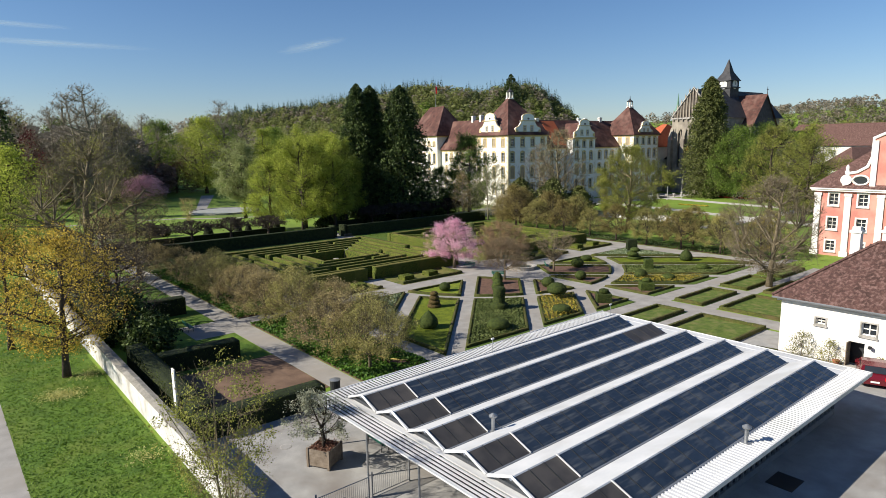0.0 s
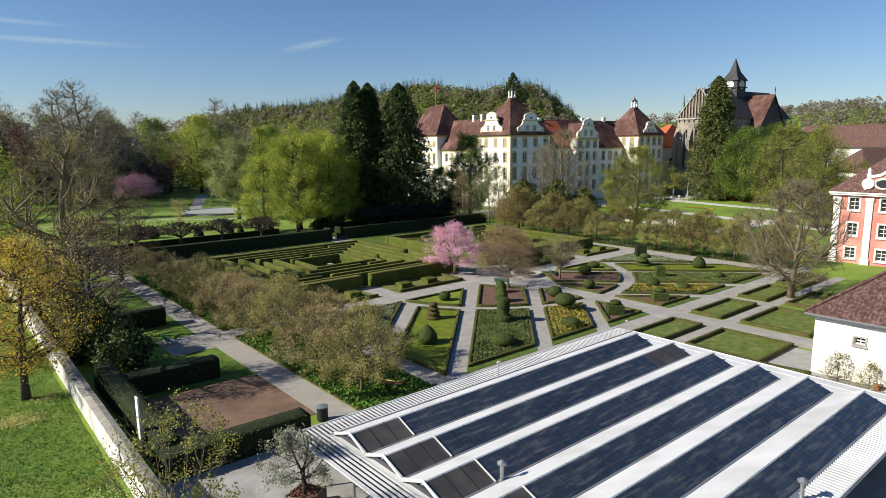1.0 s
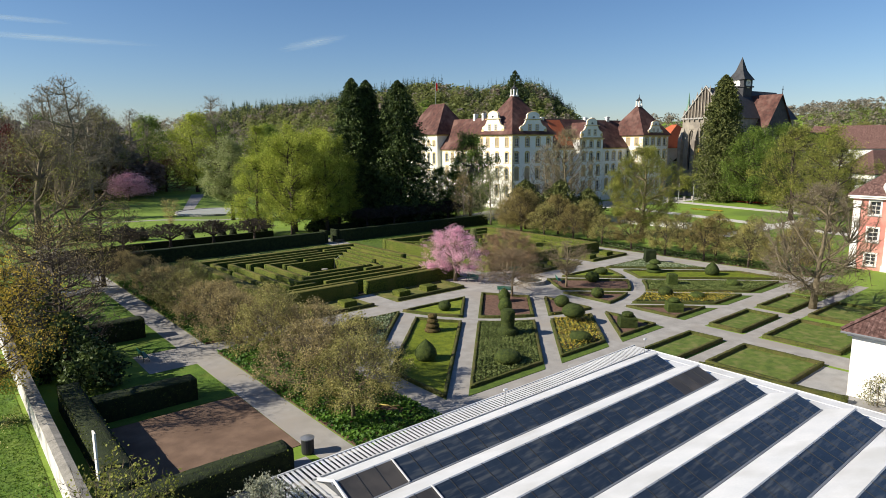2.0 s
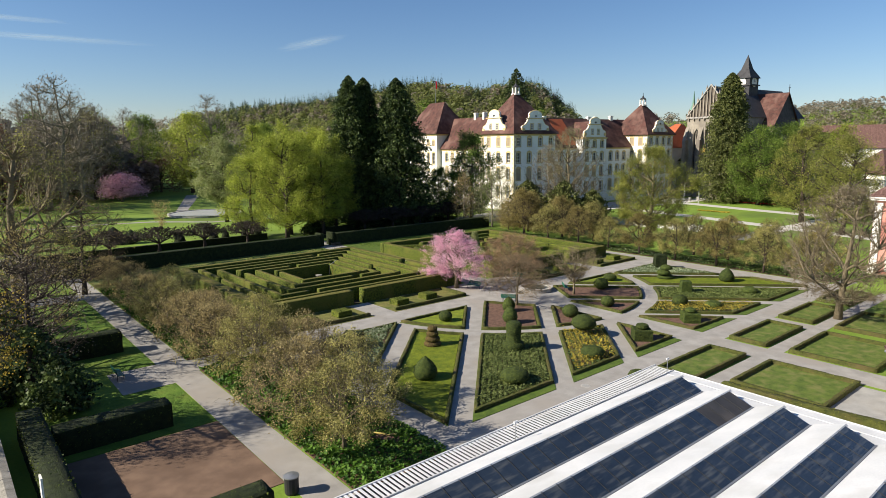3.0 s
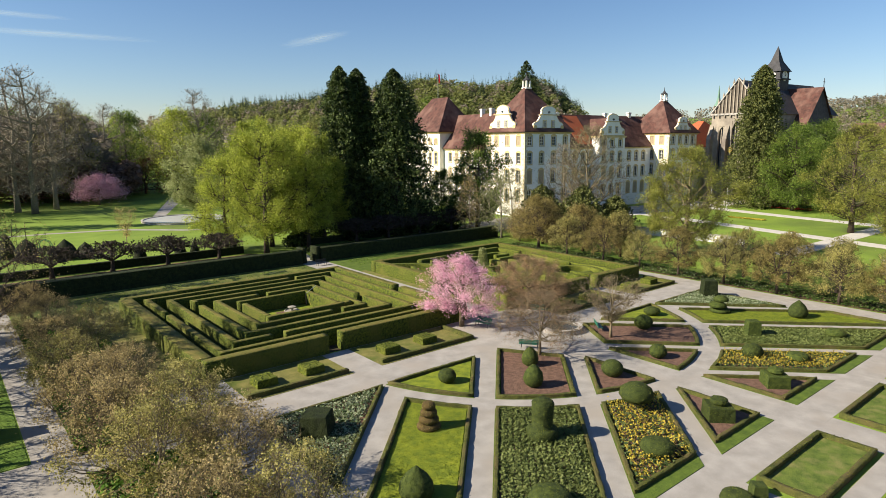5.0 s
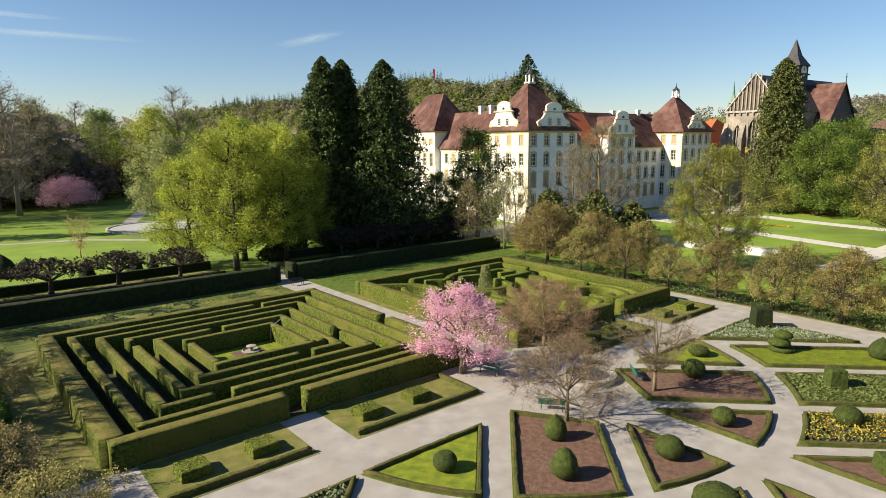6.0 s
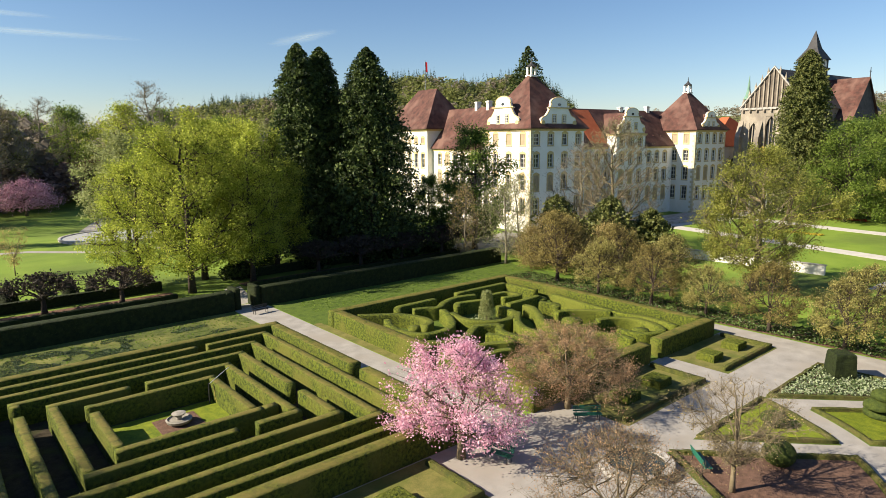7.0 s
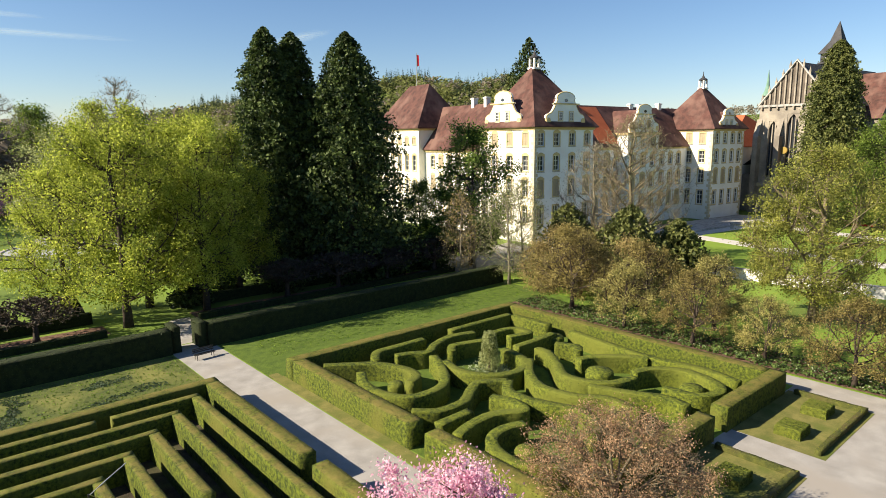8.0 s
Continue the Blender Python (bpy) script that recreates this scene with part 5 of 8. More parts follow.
def hip(m, x0, y0, x1, y1, z0, ridge, over=0.5, thick=0.2):
    """A hipped roof: ridge is ((xa, ya), (xb, yb), z)."""
    (xa, ya), (xb, yb), z1 = ridge
    x0, y0, x1, y1 = x0 - over, y0 - over, x1 + over, y1 + over
    c = [(x0, y0, z0), (x1, y0, z0), (x1, y1, z0), (x0, y1, z0)]
    lo = [(x, y, z - thick) for x, y, z in c]
    p = c + lo + [(xa, ya, z1), (xb, yb, z1)]
    side = [(4, 5, 1, 0), (5, 6, 2, 1), (6, 7, 3, 2), (7, 4, 0, 3), (7, 6, 5, 4)]
    if abs(xa - xb) < 1e-6 and abs(ya - yb) < 1e-6:
        top = [(0, 1, 8), (1, 2, 8), (2, 3, 8), (3, 0, 8)]
    elif abs(xb - xa) > abs(yb - ya):
        top = [(0, 1, 9, 8), (1, 2, 9), (2, 3, 8, 9), (3, 0, 8)]
    else:
        top = [(0, 1, 8), (1, 2, 9, 8), (2, 3, 9), (3, 0, 8, 9)]
    return m.add(p, side + top)


def gable_outline(w, h):
    """A baroque gable: volutes, a narrower upper field and a round head."""
    a, pts = w / 2, []
    pts += [(-a, 0), (-a - 0.35, 0.12 * h), (-a - 0.2, 0.3 * h), (-a + 0.3, 0.36 * h)]
    pts += [(-a * (0.9 - 0.34 * t), h * (0.36 + 0.26 * t ** 1.8)) for t in (0.25, 0.5, 0.75, 1.0)]
    pts += [(-a * 0.66, 0.65 * h), (-a * 0.52, 0.68 * h), (-a * 0.46, 0.8 * h)]
    top = [(-a * 0.50 * math.cos(t), h * (0.82 + 0.18 * math.sin(t))) for t in np.linspace(0, math.pi / 2, 5)]
    left = pts + top
    return left + [(-x, z) for x, z in left[::-1][1:]]


def chimney(parent, x, y, z0, z1, mat="white_wall"):
    m = Mesh().box(x - 0.55, y - 0.4, z0, x + 0.55, y + 0.4, z1 - 0.35).box(x - 0.68, y - 0.53, z1 - 0.35, x + 0.68, y + 0.53, z1 - 0.12).box(x - 0.5, y - 0.35, z1 - 0.12, x + 0.5, y + 0.35, z1)
    return part("chimney", m, M[mat], parent)


def lantern(parent, x, y, z):
    """Small open belfry with a bulb roof."""
    m = Mesh().box(x - 0.85, y - 0.85, z, x + 0.85, y + 0.85, z + 0.35)
    for a in (-0.55, 0.55):
        for b in (-0.55, 0.55):
            m.box(x + a - 0.16, y + b - 0.16, z + 0.35, x + a + 0.16, y + b + 0.16, z + 1.9)
    ob = part("lantern", m, M["white_wall"], parent)
    part("lantern_roof", Mesh().lathe([(0.95, z + 1.9), (0.98, z + 2.05), (0.75, z + 2.3), (0.4, z + 2.5), (0.3, z + 2.75), (0.12, z + 3.0), (0.04, z + 3.9)], 10, x, y), M["slate"], ob)


PALACE = Matrix.Translation((128.5, 117.5, 0)) @ Matrix.Rotation(math.atan2(-6.0, 64.8), 4, "Z")


def palace():
    ob = thing("palace", "white baroque palace with ochre surrounds, curved gables and red roofs", "palace", at=PALACE)
    W, S, E, N = (-1, 0, 0), (0, -1, 0), (1, 0, 0), (0, 1, 0)
    rows = ((17.7, 2.1), (13.7, 2.5), (9.5, 2.9), (4.9, 3.0))

    def wing(x0, y0, x1, y1, h, south, west, mat_s, mat_w, z_rows, ww=1.35, north=False):
        ws = [(x - x0, z, ww, hh) for x in south for z, hh in z_rows]
        m = Mesh()
        facade(m, (x0, y0, -0.2), (1, 0, 0), x1 - x0, h + 0.2, [(a, b + 0.2, c, d) for a, b, c, d in ws], S)
        m.add([(x1, y0, -0.2), (x1, y1, -0.2), (x1, y1, h), (x1, y0, h)], [(0, 1, 2, 3)])
        m.add([(x1, y1, -0.2), (x0, y1, -0.2), (x0, y1, h), (x1, y1, h)], [(0, 1, 2, 3)])
        m.add([(x0, y0, h), (x1, y0, h), (x1, y1, h), (x0, y1, h)], [(0, 1, 2, 3)])
        part("south_wall", m, M[mat_s], ob)
        vs = [(y1 - y, z, ww, hh) for y in west for z, hh in z_rows]
        m = facade(Mesh(), (x0, y1, -0.2), (0, -1, 0), y1 - y0, h + 0.2, [(a, b + 0.2, c, d) for a, b, c, d in vs], W)
        part("west_wall", m, M[mat_w], ob)
        for i, (a, b, c, d) in enumerate(ws):
            r = [z for z, _ in z_rows].index(b)
            window(ob, (x0, y0, 0), (1, 0, 0), S, a, b, c, d, arch=r in (0, 1, 2), shutter=(r == 2 and i % 3 != 1) or (r == 1 and i % 5 == 2))
        for i, (a, b, c, d) in enumerate(vs):
            r = [z for z, _ in z_rows].index(b)
            window(ob, (x0, y1, 0), (0, -1, 0), W, a, b, c, d, arch=r in (0, 1, 2), shutter=(r < 2 and i % 2 == 0))

    def band(x0, y0, x1, y1, z, h=0.45, out=0.2, mat="ochre"):
        part("cornice", Mesh().box(x0 - out, y0 - out, z, x1 + out, y1 + out, z + h * 0.55).box(x0 - out * 1.7, y0 - out * 1.7, z + h * 0.55, x1 + out * 1.7, y1 + out * 1.7, z + h), M[mat], ob)

    def quoins(x, y, h, sx, sy):
        z, k = 0.0, 0
        while z < h - 0.5:
            a, b = (0.8, 0.4) if k % 2 else (0.4, 0.8)
            m = Mesh().box(min(x - sx * 0.06, x + sx * a), min(y - sy * 0.06, y + sy * b), z + 0.02, max(x - sx * 0.06, x + sx * a), max(y - sy * 0.06, y + sy * b), z + 0.58)
            part("quoin", m, M["quoin_stone"], ob)
            z, k = z + 0.6, k + 1

    # western corner pavilion
    wing(0, 0, 14.4, 14.3, 19.6, (1.5, 5.2, 9.0, 12.8), (2.2, 6.2, 10.2, 13.0), "shaded_white", "sunlit_white", rows)
    band(0, 0, 14.4, 14.3, 19.3)
    quoins(0, 0, 19.2, 1, 1)
    part("roof", hip(Mesh(), 0, 0, 14.4, 14.3, 19.9, ((6.4, 7.6), (7.6, 7.6), 30.6), 0.7), M["tile_roof"], ob)
    lantern(ob, 7.0, 7.6, 30.0)
    # eastern corner pavilion
    wing(52.6, 0, 65.0, 13.5, 19.5, (54.4, 57.4, 60.4, 63.2), (2.4, 5.6), "shaded_white", "sunlit_white", rows)
    band(52.6, 0, 65.0, 13.5, 19.2)
    quoins(52.6, 0, 19.1, 1, 1)
    quoins(65.0, 0, 19.1, -1, 1)
    part("roof", hip(Mesh(), 52.6, 0, 65.0, 13.5, 19.8, ((58.2, 7.0), (59.4, 7.0), 29.2), 0.7), M["tile_roof"], ob)
    lantern(ob, 58.8, 7.0, 28.6)
    # range between the pavilions, set back, with a middle gable
    mid = ((13.4, 2.3), (9.3, 2.6), (4.9, 2.8))
    wing(14.4, 6.0, 52.6, 19.0, 15.8, [16.5 + 3.0 * i for i in range(12)], (), "shaded_white", "shaded_white", mid)
    band(14.4, 6.0, 52.6, 19.0, 15.5)
    part("roof", hip(Mesh(), 8.0, 6.0, 60.0, 19.0, 16.1, ((8.0, 12.5), (60.0, 12.5), 24.5), 0.6), M["tile_roof"], ob)
    wing(28.6, 3.4, 38.4, 6.0, 18.6, (30.4, 33.5, 36.6), (), "shaded_white", "shaded_white", ((17.0, 1.8),) + mid)
    band(28.6, 3.4, 38.4, 6.0, 18.4)
    part("roof_patch", Mesh().extrude([(0, 0), (5.6, 0), (5.6, 9.7), (0, 9.7)], (23.4, 5.9, 16.78), (1, 0, 0), (0, 0.6455, 0.7638), (0, 0.05, -0.04)), M["tile_roof_orange"], ob, "newer bright orange tiles")

    def curved_gable(org, du, dn, w, h, mat, back):
        du, dn = Vector(du), Vector(dn)
        base = Vector(org)
        g = part("gable", Mesh().extrude(gable_outline(w, h), base, du, (0, 0, 1), -dn * 0.6), M[mat], ob)
        rim = Mesh()
        o = gable_outline(w, h)
        rim.tube([base + du * a + Vector((0, 0, b)) - dn * 0.1 for a, b in o], [0.14] * len(o), 5)
        rim.tube([base + du * (-w * 0.36) + Vector((0, 0, h * 0.66)) + dn * 0.1, base + du * (w * 0.36) + Vector((0, 0, h * 0.66)) + dn * 0.1], [0.12, 0.12], 5)
        rim.tube([base + du * (-w * 0.52) + Vector((0, 0, 0.1)) + dn * 0.1, base + du * (w * 0.52) + Vector((0, 0, 0.1)) + dn * 0.1], [0.14, 0.14], 5)
        for sx in (-1, 1):
            c = base + du * (sx * (w * 0.5 - 0.15)) + Vector((0, 0, h * 0.17))
            rim.tube([c + dn * 0.12, c - dn * 0.5], [0.5, 0.5], 12)
        part("moulding", rim, M["ochre"], g)
        rf = Mesh()
        a, rz = w * 0.46, h * 0.72
        P = [base + du * s * a + Vector((0, 0, z)) - dn * d for s, z, d in ((-1, 0.0, 0.5), (0, rz + 0.6, 0.5), (1, 0.0, 0.5), (-1, 0.0, back), (0, rz + 0.6, back), (1, 0.0, back))]
        rf.add(P, [(0, 1, 4, 3), (1, 2, 5, 4)])
        part("gable_roof", rf, M["tile_roof"], ob)
        for sx in (-1, 1):
            window(ob, base, du, dn, sx * w * 0.15, h * 0.30, w * 0.1, h * 0.24, depth=-0.03, sur=0.18)
        part("oval_light", Mesh().extrude([(0.42 * math.cos(t), h * 0.76 + 0.28 * math.sin(t)) for t in np.linspace(0, 2 * math.pi, 13)[:-1]], base + dn * 0.03, du, (0, 0, 1), -dn * 0.1), M["pane"], g)

    curved_gable((7.2, -0.1, 19.8), (1, 0, 0), S, 8.8, 5.8, "shaded_white", 6.0)
    curved_gable((-0.1, 8.0, 19.8), (0, -1, 0), W, 8.8, 6.2, "sunlit_white", 6.0)
    curved_gable((58.4, -0.1, 19.7), (1, 0, 0), S, 6.6, 4.3, "shaded_white", 5.0)
    curved_gable((33.5, 3.3, 18.8), (1, 0, 0), S, 8.4, 5.6, "shaded_white", 8.0)
    # northern range and block
    wing(1.0, 14.3, 13.5, 34.0, 15.6, (), [16.6 + 2.9 * i for i in range(6)], "sunlit_white", "sunlit_white", mid)
    band(1.0, 14.3, 13.5, 34.0, 15.3)
    part("roof", hip(Mesh(), 1.0, 10.0, 13.5, 36.0, 15.9, ((7.2, 10.0), (7.2, 36.0), 24.8), 0.6), M["tile_roof"], ob)
    wing(-0.5, 34.0, 12.0, 52.0, 20.1, (), [35.8 + 2.9 * i for i in range(6)], "sunlit_white", "sunlit_white", ((17.6, 1.2),) + ((13.0, 3.2), (8.0, 2.8), (4.0, 2.6)))
    band(-0.5, 34.0, 12.0, 52.0, 19.8)
    part("roof", hip(Mesh(), -0.5, 34.0, 12.0, 52.0, 20.4, ((5.8, 39.0), (5.8, 47.0), 29.9), 0.7), M["tile_roof"], ob)
    for x, y, a, b in ((7.2, 25, 23.5, 26.1), (7.2, 21, 23.5, 26.1), (16.2, 12.5, 22, 26.0), (22, 12.5, 22.5, 25.0), (40.5, 12.5, 22.5, 25.2), (43.5, 12.5, 22.5, 25.2), (50.5, 12.5, 21, 25.6)):
        chimney(ob, x, y, a, b)
    for x in (43.0, 46.5, 49.5):
        dm = Mesh()
        dm.add([(x - 0.7, 7.2, 17.4), (x + 0.7, 7.2, 17.4), (x, 7.2, 18.5), (x - 0.7, 9.4, 18.9), (x + 0.7, 9.4, 18.9), (x, 9.4, 19.4)], [(0, 1, 2), (0, 2, 5, 3), (1, 4, 5, 2)])
        part("dormer", dm, M["tile_roof"], ob)
    fp = part("flag_pole", Mesh().tube([(5.8, 44, 29.0), (5.8, 44, 37.0)], [0.09, 0.05], 6), M["grey_metal"], ob)
    part("flag", Mesh().extrude([(0, 0), (0.5, -0.2), (0.55, -2.4), (0.1, -2.6)], (5.86, 44, 36.6), (0.8, -0.6, 0), (0, 0, 1), (0.03, 0.04, 0)), M["tail_red"], fp, "hanging red flag")
    # east wing running back from the eastern pavilion
    wing(53.5, 13.5, 64.5, 60.0, 15.6, (), (), "white_wall", "white_wall", ())
    part("roof", hip(Mesh(), 53.5, 11.0, 64.5, 60.0, 15.9, ((59.0, 11.0), (59.0, 54.0), 23.0), 0.6), M["tile_roof"], ob)
    return ob


palace()


def terrace():
    """Paved terrace with posts before the palace."""
    m = Mesh().extrude([(0, 0), (64, 0), (64, 0.5), (0, 0.5)], (0, -9, -0.1), (1, 0, 0), (0, 0, 1), (0, 8.6, 0))
    single("palace_terrace", m, M["stone"], "grey stone terrace at the foot of the palace", "terrace", kind="structure", at=PALACE)
    first = None
    for x in range(44, 76, 4):
        p = PALACE @ Vector((x, -10.5, 0))
        if first is None:
            first = thing("stone_post", "squat grey stone bollard beside the terrace", "bollard", "bollards by the terrace", at=place(p.x, p.y))
            part("shaft", Mesh().box(-0.25, -0.25, 0, 0.25, 0.25, 0.9), M["stone"], first)
            part("cap", Mesh().box(-0.34, -0.34, 0.902, 0.34, 0.34, 1.1), M["stone"], first)
        else:
            copy_thing(first, place(p.x, p.y, 0.1))
    for x in (42.0, 49.0, 56.0):
        p = PALACE @ Vector((x, -16.0, 0))
        ob = thing("flag_pole", "slim pale pole on the palace lawn", "pole", "poles before the palace", at=place(p.x, p.y))
        part("pole", Mesh().tube([(0, 0, 0), (0, 0, 6.0)], [0.06, 0.045], 6), M["white_metal"], ob)
        part("foot", Mesh().box(-0.2, -0.2, 0, 0.2, 0.2, 0.15), M["stone"], ob)


terrace()

CHURCH = Matrix.Translation((203.0, 105.0, 0)) @ Matrix.Rotation(math.atan2(-6.0, 64.8), 4, "Z")


def church():
    """Gothic church: gabled west front, steep nave, transept and a slated ridge tower. Local x runs east, the front is at x = 0."""
    ob = thing("minster", "weathered sandstone gothic church with steep roofs and a slated tower", "church", at=CHURCH)
    W, S = (-1, 0, 0), (0, -1, 0)
    lanc = [(3.4, 15.0, 2.0, 13.0), (7.8, 15.5, 2.6, 15.0), (12.2, 15.0, 2.0, 13.0)]
    m = facade(Mesh(), (0, 7.8, 0), (0, -1, 0), 15.6, 25.0, lanc, W, 0.9)
    m.add([(0, -7.8, 0), (40, -7.8, 0), (40, -7.8, 25), (0, -7.8, 25)], [(0, 1, 2, 3)])
    m.add([(0, 7.8, 0), (40, 7.8, 0), (40, 7.8, 25), (0, 7.8, 25)], [(3, 2, 1, 0)])
    part("nave_wall", m, M["sandstone"], ob)
    for cx, cz, w, h in lanc:
        g = part("window", Mesh().box(0.7, 7.8 - cx - w / 2, cz - h / 2, 0.75, 7.8 - cx + w / 2, cz + h / 2), M["pane"], ob)
        t = Mesh()
        for k in range(1, 3):
            t.box(0.4, 7.8 - cx - w / 2 + w * k / 3 - 0.1, cz - h / 2, 0.69, 7.8 - cx - w / 2 + w * k / 3 + 0.1, cz + h / 2)
        t.extrude([(-w / 2, h / 2), (-w / 2, h / 2 - w * 0.9), (-w * 0.3, h / 2 - w * 0.35), (0, h / 2 - 0.05), (w * 0.3, h / 2 - w * 0.35), (w / 2, h / 2 - w * 0.9), (w / 2, h / 2)], (0.1, 7.8 - cx, cz), (0, 1, 0), (0, 0, 1), (0.4, 0, 0))
        part("tracery", t, M["sandstone"], g)
    part("gable", Mesh().extrude([(-7.9, 0), (7.9, 0), (0.0, 9.6)], (0, 0, 25.004), (0, 1, 0), (0, 0, 1), (0.8, 0, 0)), M["sandstone_gap"], ob)
    t = Mesh()
    for i in range(-6, 7):
        y = i * 1.1
        top = 9.6 * (1 - abs(y) / 7.9) - 0.3
        part("gable_rib", Mesh().box(-0.35, y - 0.16, 25.3, -0.004, y + 0.16, 25.0 + max(0.6, top)), M["sandstone"], ob)
    t.tube([(-0.2, -8.1, 25.0), (-0.2, 0, 34.8), (-0.2, 8.1, 25.0)], [0.3, 0.3, 0.3], 5)
    t.box(-0.4, -8.0, 24.7, -0.006, 8.0, 25.2)
    for i in range(-5, 6):
        if i:
            y, zt = i * 1.45, 25.0 + 9.8 * (1 - abs(i * 1.45) / 8.1)
            part("pinnacle", Mesh().box(-0.4, y - 0.2, zt, 0.0, y + 0.2, zt + 0.8).lathe([(0.28, zt + 0.8), (0.12, zt + 1.3), (0.02, zt + 1.9)], 6, -0.2, y), M["sandstone"], ob)
    for i in range(9):
        part("corbel", Mesh().box(-0.5, -7.2 + i * 1.8 - 0.2, 24.1, -0.006, -7.2 + i * 1.8 + 0.2, 24.69), M["sandstone"], ob)
    part("gable_coping", t, M["stone"], ob)
    for y in (-7.6, -2.6, 2.6, 7.6):
        b = Mesh()
        b.box(-1.6, y - 0.6, 0, -0.006, y + 0.6, 18.0)
        b.add([(-1.6, y - 0.6, 18), (-1.6, y + 0.6, 18), (-0.006, y - 0.6, 22), (-0.006, y + 0.6, 22)], [(0, 1, 3, 2)])
        part("buttress", b, M["sandstone"], ob)
    part("string_course", Mesh().box(-0.9, -7.0, 6.3, -0.008, 7.0, 7.2), M["sandstone"], ob)
    r = Mesh().add([(0.2, -8.4, 24.8), (42, -8.4, 24.8), (42, 0, 34.4), (0.2, 0, 34.4), (0.2, 8.4, 24.8), (42, 8.4, 24.8)], [(0, 1, 2, 3), (3, 2, 5, 4)])
    part("nave_roof", r, M["slate"], ob)
    ais = Mesh()
    for y0, y1 in ((7.8, 14.0), (-14.0, -7.8)):
        ais.box(1.0, y0, 0, 40, y1, 9.0)
    part("aisle_wall", ais, M["sandstone"], ob)
    part("aisle_roof", Mesh().add([(1, 7.8, 14), (40, 7.8, 14), (40, 14.4, 9), (1, 14.4, 9), (1, -7.8, 14), (40, -7.8, 14), (40, -14.4, 9), (1, -14.4, 9)], [(0, 1, 2, 3), (7, 6, 5, 4)]), M["slate"], ob)
    # clock high on the front
    part("clock", Mesh().extrude([(0.8 * math.cos(a), 0.8 * math.sin(a)) for a in np.linspace(0, 2 * math.pi, 17)[:-1]], (-0.35, 1.4, 14.8), (0, 1, 0), (0, 0, 1), (0.3, 0, 0)), M["brass"], ob, "gilded sundial disc on the front")
    # green copper turret
    tu = part("turret", Mesh().box(2.0, 7.0, 25, 3.6, 8.6, 27.5), M["sandstone"], ob)
    part("turret_roof", Mesh().lathe([(1.3, 27.5), (0.7, 28.6), (0.4, 30.0), (0.05, 33.5)], 8, 2.8, 7.8), surface("copper_green", (0.10, 0.20, 0.15), (0.18, 0.30, 0.23), 1.0, 0.7, 0.1), tu)
    # transept towards the south, red tiles
    tr = Mesh().box(16.0, -11.5, 0, 31.0, -7.804, 22.0)
    part("transept_wall", tr, M["sandstone"], ob)
    part("transept_gable", Mesh().extrude([(-7.5, 0), (7.5, 0), (0, 10.6)], (23.5, -11.5, 22.004), (1, 0, 0), (0, 0, 1), (0, 0.8, 0)), M["slate"], ob)
    part("transept_roof", Mesh().add([(15.4, -12.0, 21.8), (15.4, 2, 21.8), (23.5, 2, 32.6), (23.5, -12.0, 32.6), (31.6, -12.0, 21.8), (31.6, 2, 21.8)], [(3, 2, 1, 0), (2, 3, 4, 5)]), M["tile_roof"], ob, "red-tiled transept roof")
    part("finial", Mesh().tube([(23.5, -11.8, 32.5), (23.5, -11.8, 35.0)], [0.12, 0.08], 5).box(23.1, -11.9, 33.9, 23.9, -11.7, 34.1), M["dark_metal"], ob)
    # ridge tower
    tx, ty = 20.0, 0.5
    tw = part("tower", Mesh().box(tx - 2.6, ty - 2.6, 26, tx + 2.6, ty + 2.6, 37.6).box(tx - 3.0, ty - 3.0, 35.2, tx + 3.0, ty + 3.0, 35.6), M["slate"], ob)
    part("spire", Mesh().add([(tx - 3.1, ty - 3.1, 37.6), (tx + 3.1, ty - 3.1, 37.6), (tx + 3.1, ty + 3.1, 37.6), (tx - 3.1, ty + 3.1, 37.6), (tx - 1.3, ty - 1.3, 40.6), (tx + 1.3, ty - 1.3, 40.6), (tx + 1.3, ty + 1.3, 40.6), (tx - 1.3, ty + 1.3, 40.6), (tx, ty, 45.2)], [(0, 1, 5, 4), (1, 2, 6, 5), (2, 3, 7, 6), (3, 0, 4, 7), (4, 5, 8), (5, 6, 8), (6, 7, 8), (7, 4, 8), (3, 2, 1, 0)]), M["slate"], tw)
    for o, u, n in (((tx - 2.62, ty, 36.3), (0, 1, 0), (-0.12, 0, 0)), ((tx, ty - 2.62, 36.3), (1, 0, 0), (0, -0.12, 0))):
        f = part("clock_face", Mesh().extrude([(1.45 * math.cos(a), 1.45 * math.sin(a)) for a in np.linspace(0, 2 * math.pi, 21)[:-1]], o, u, (0, 0, 1), n), M["white_wall"], tw)
        h = Mesh()
        c = Vector(o) + Vector(n) * 1.3
        h.tube([c, c + Vector(u) * 0.5 + Vector((0, 0, 0.45))], [0.09, 0.05], 4).tube([c, c + Vector((0, 0, 1.15))], [0.07, 0.04], 4)
        part("clock_hands", h, M["dark_metal"], f)
    return ob


church()


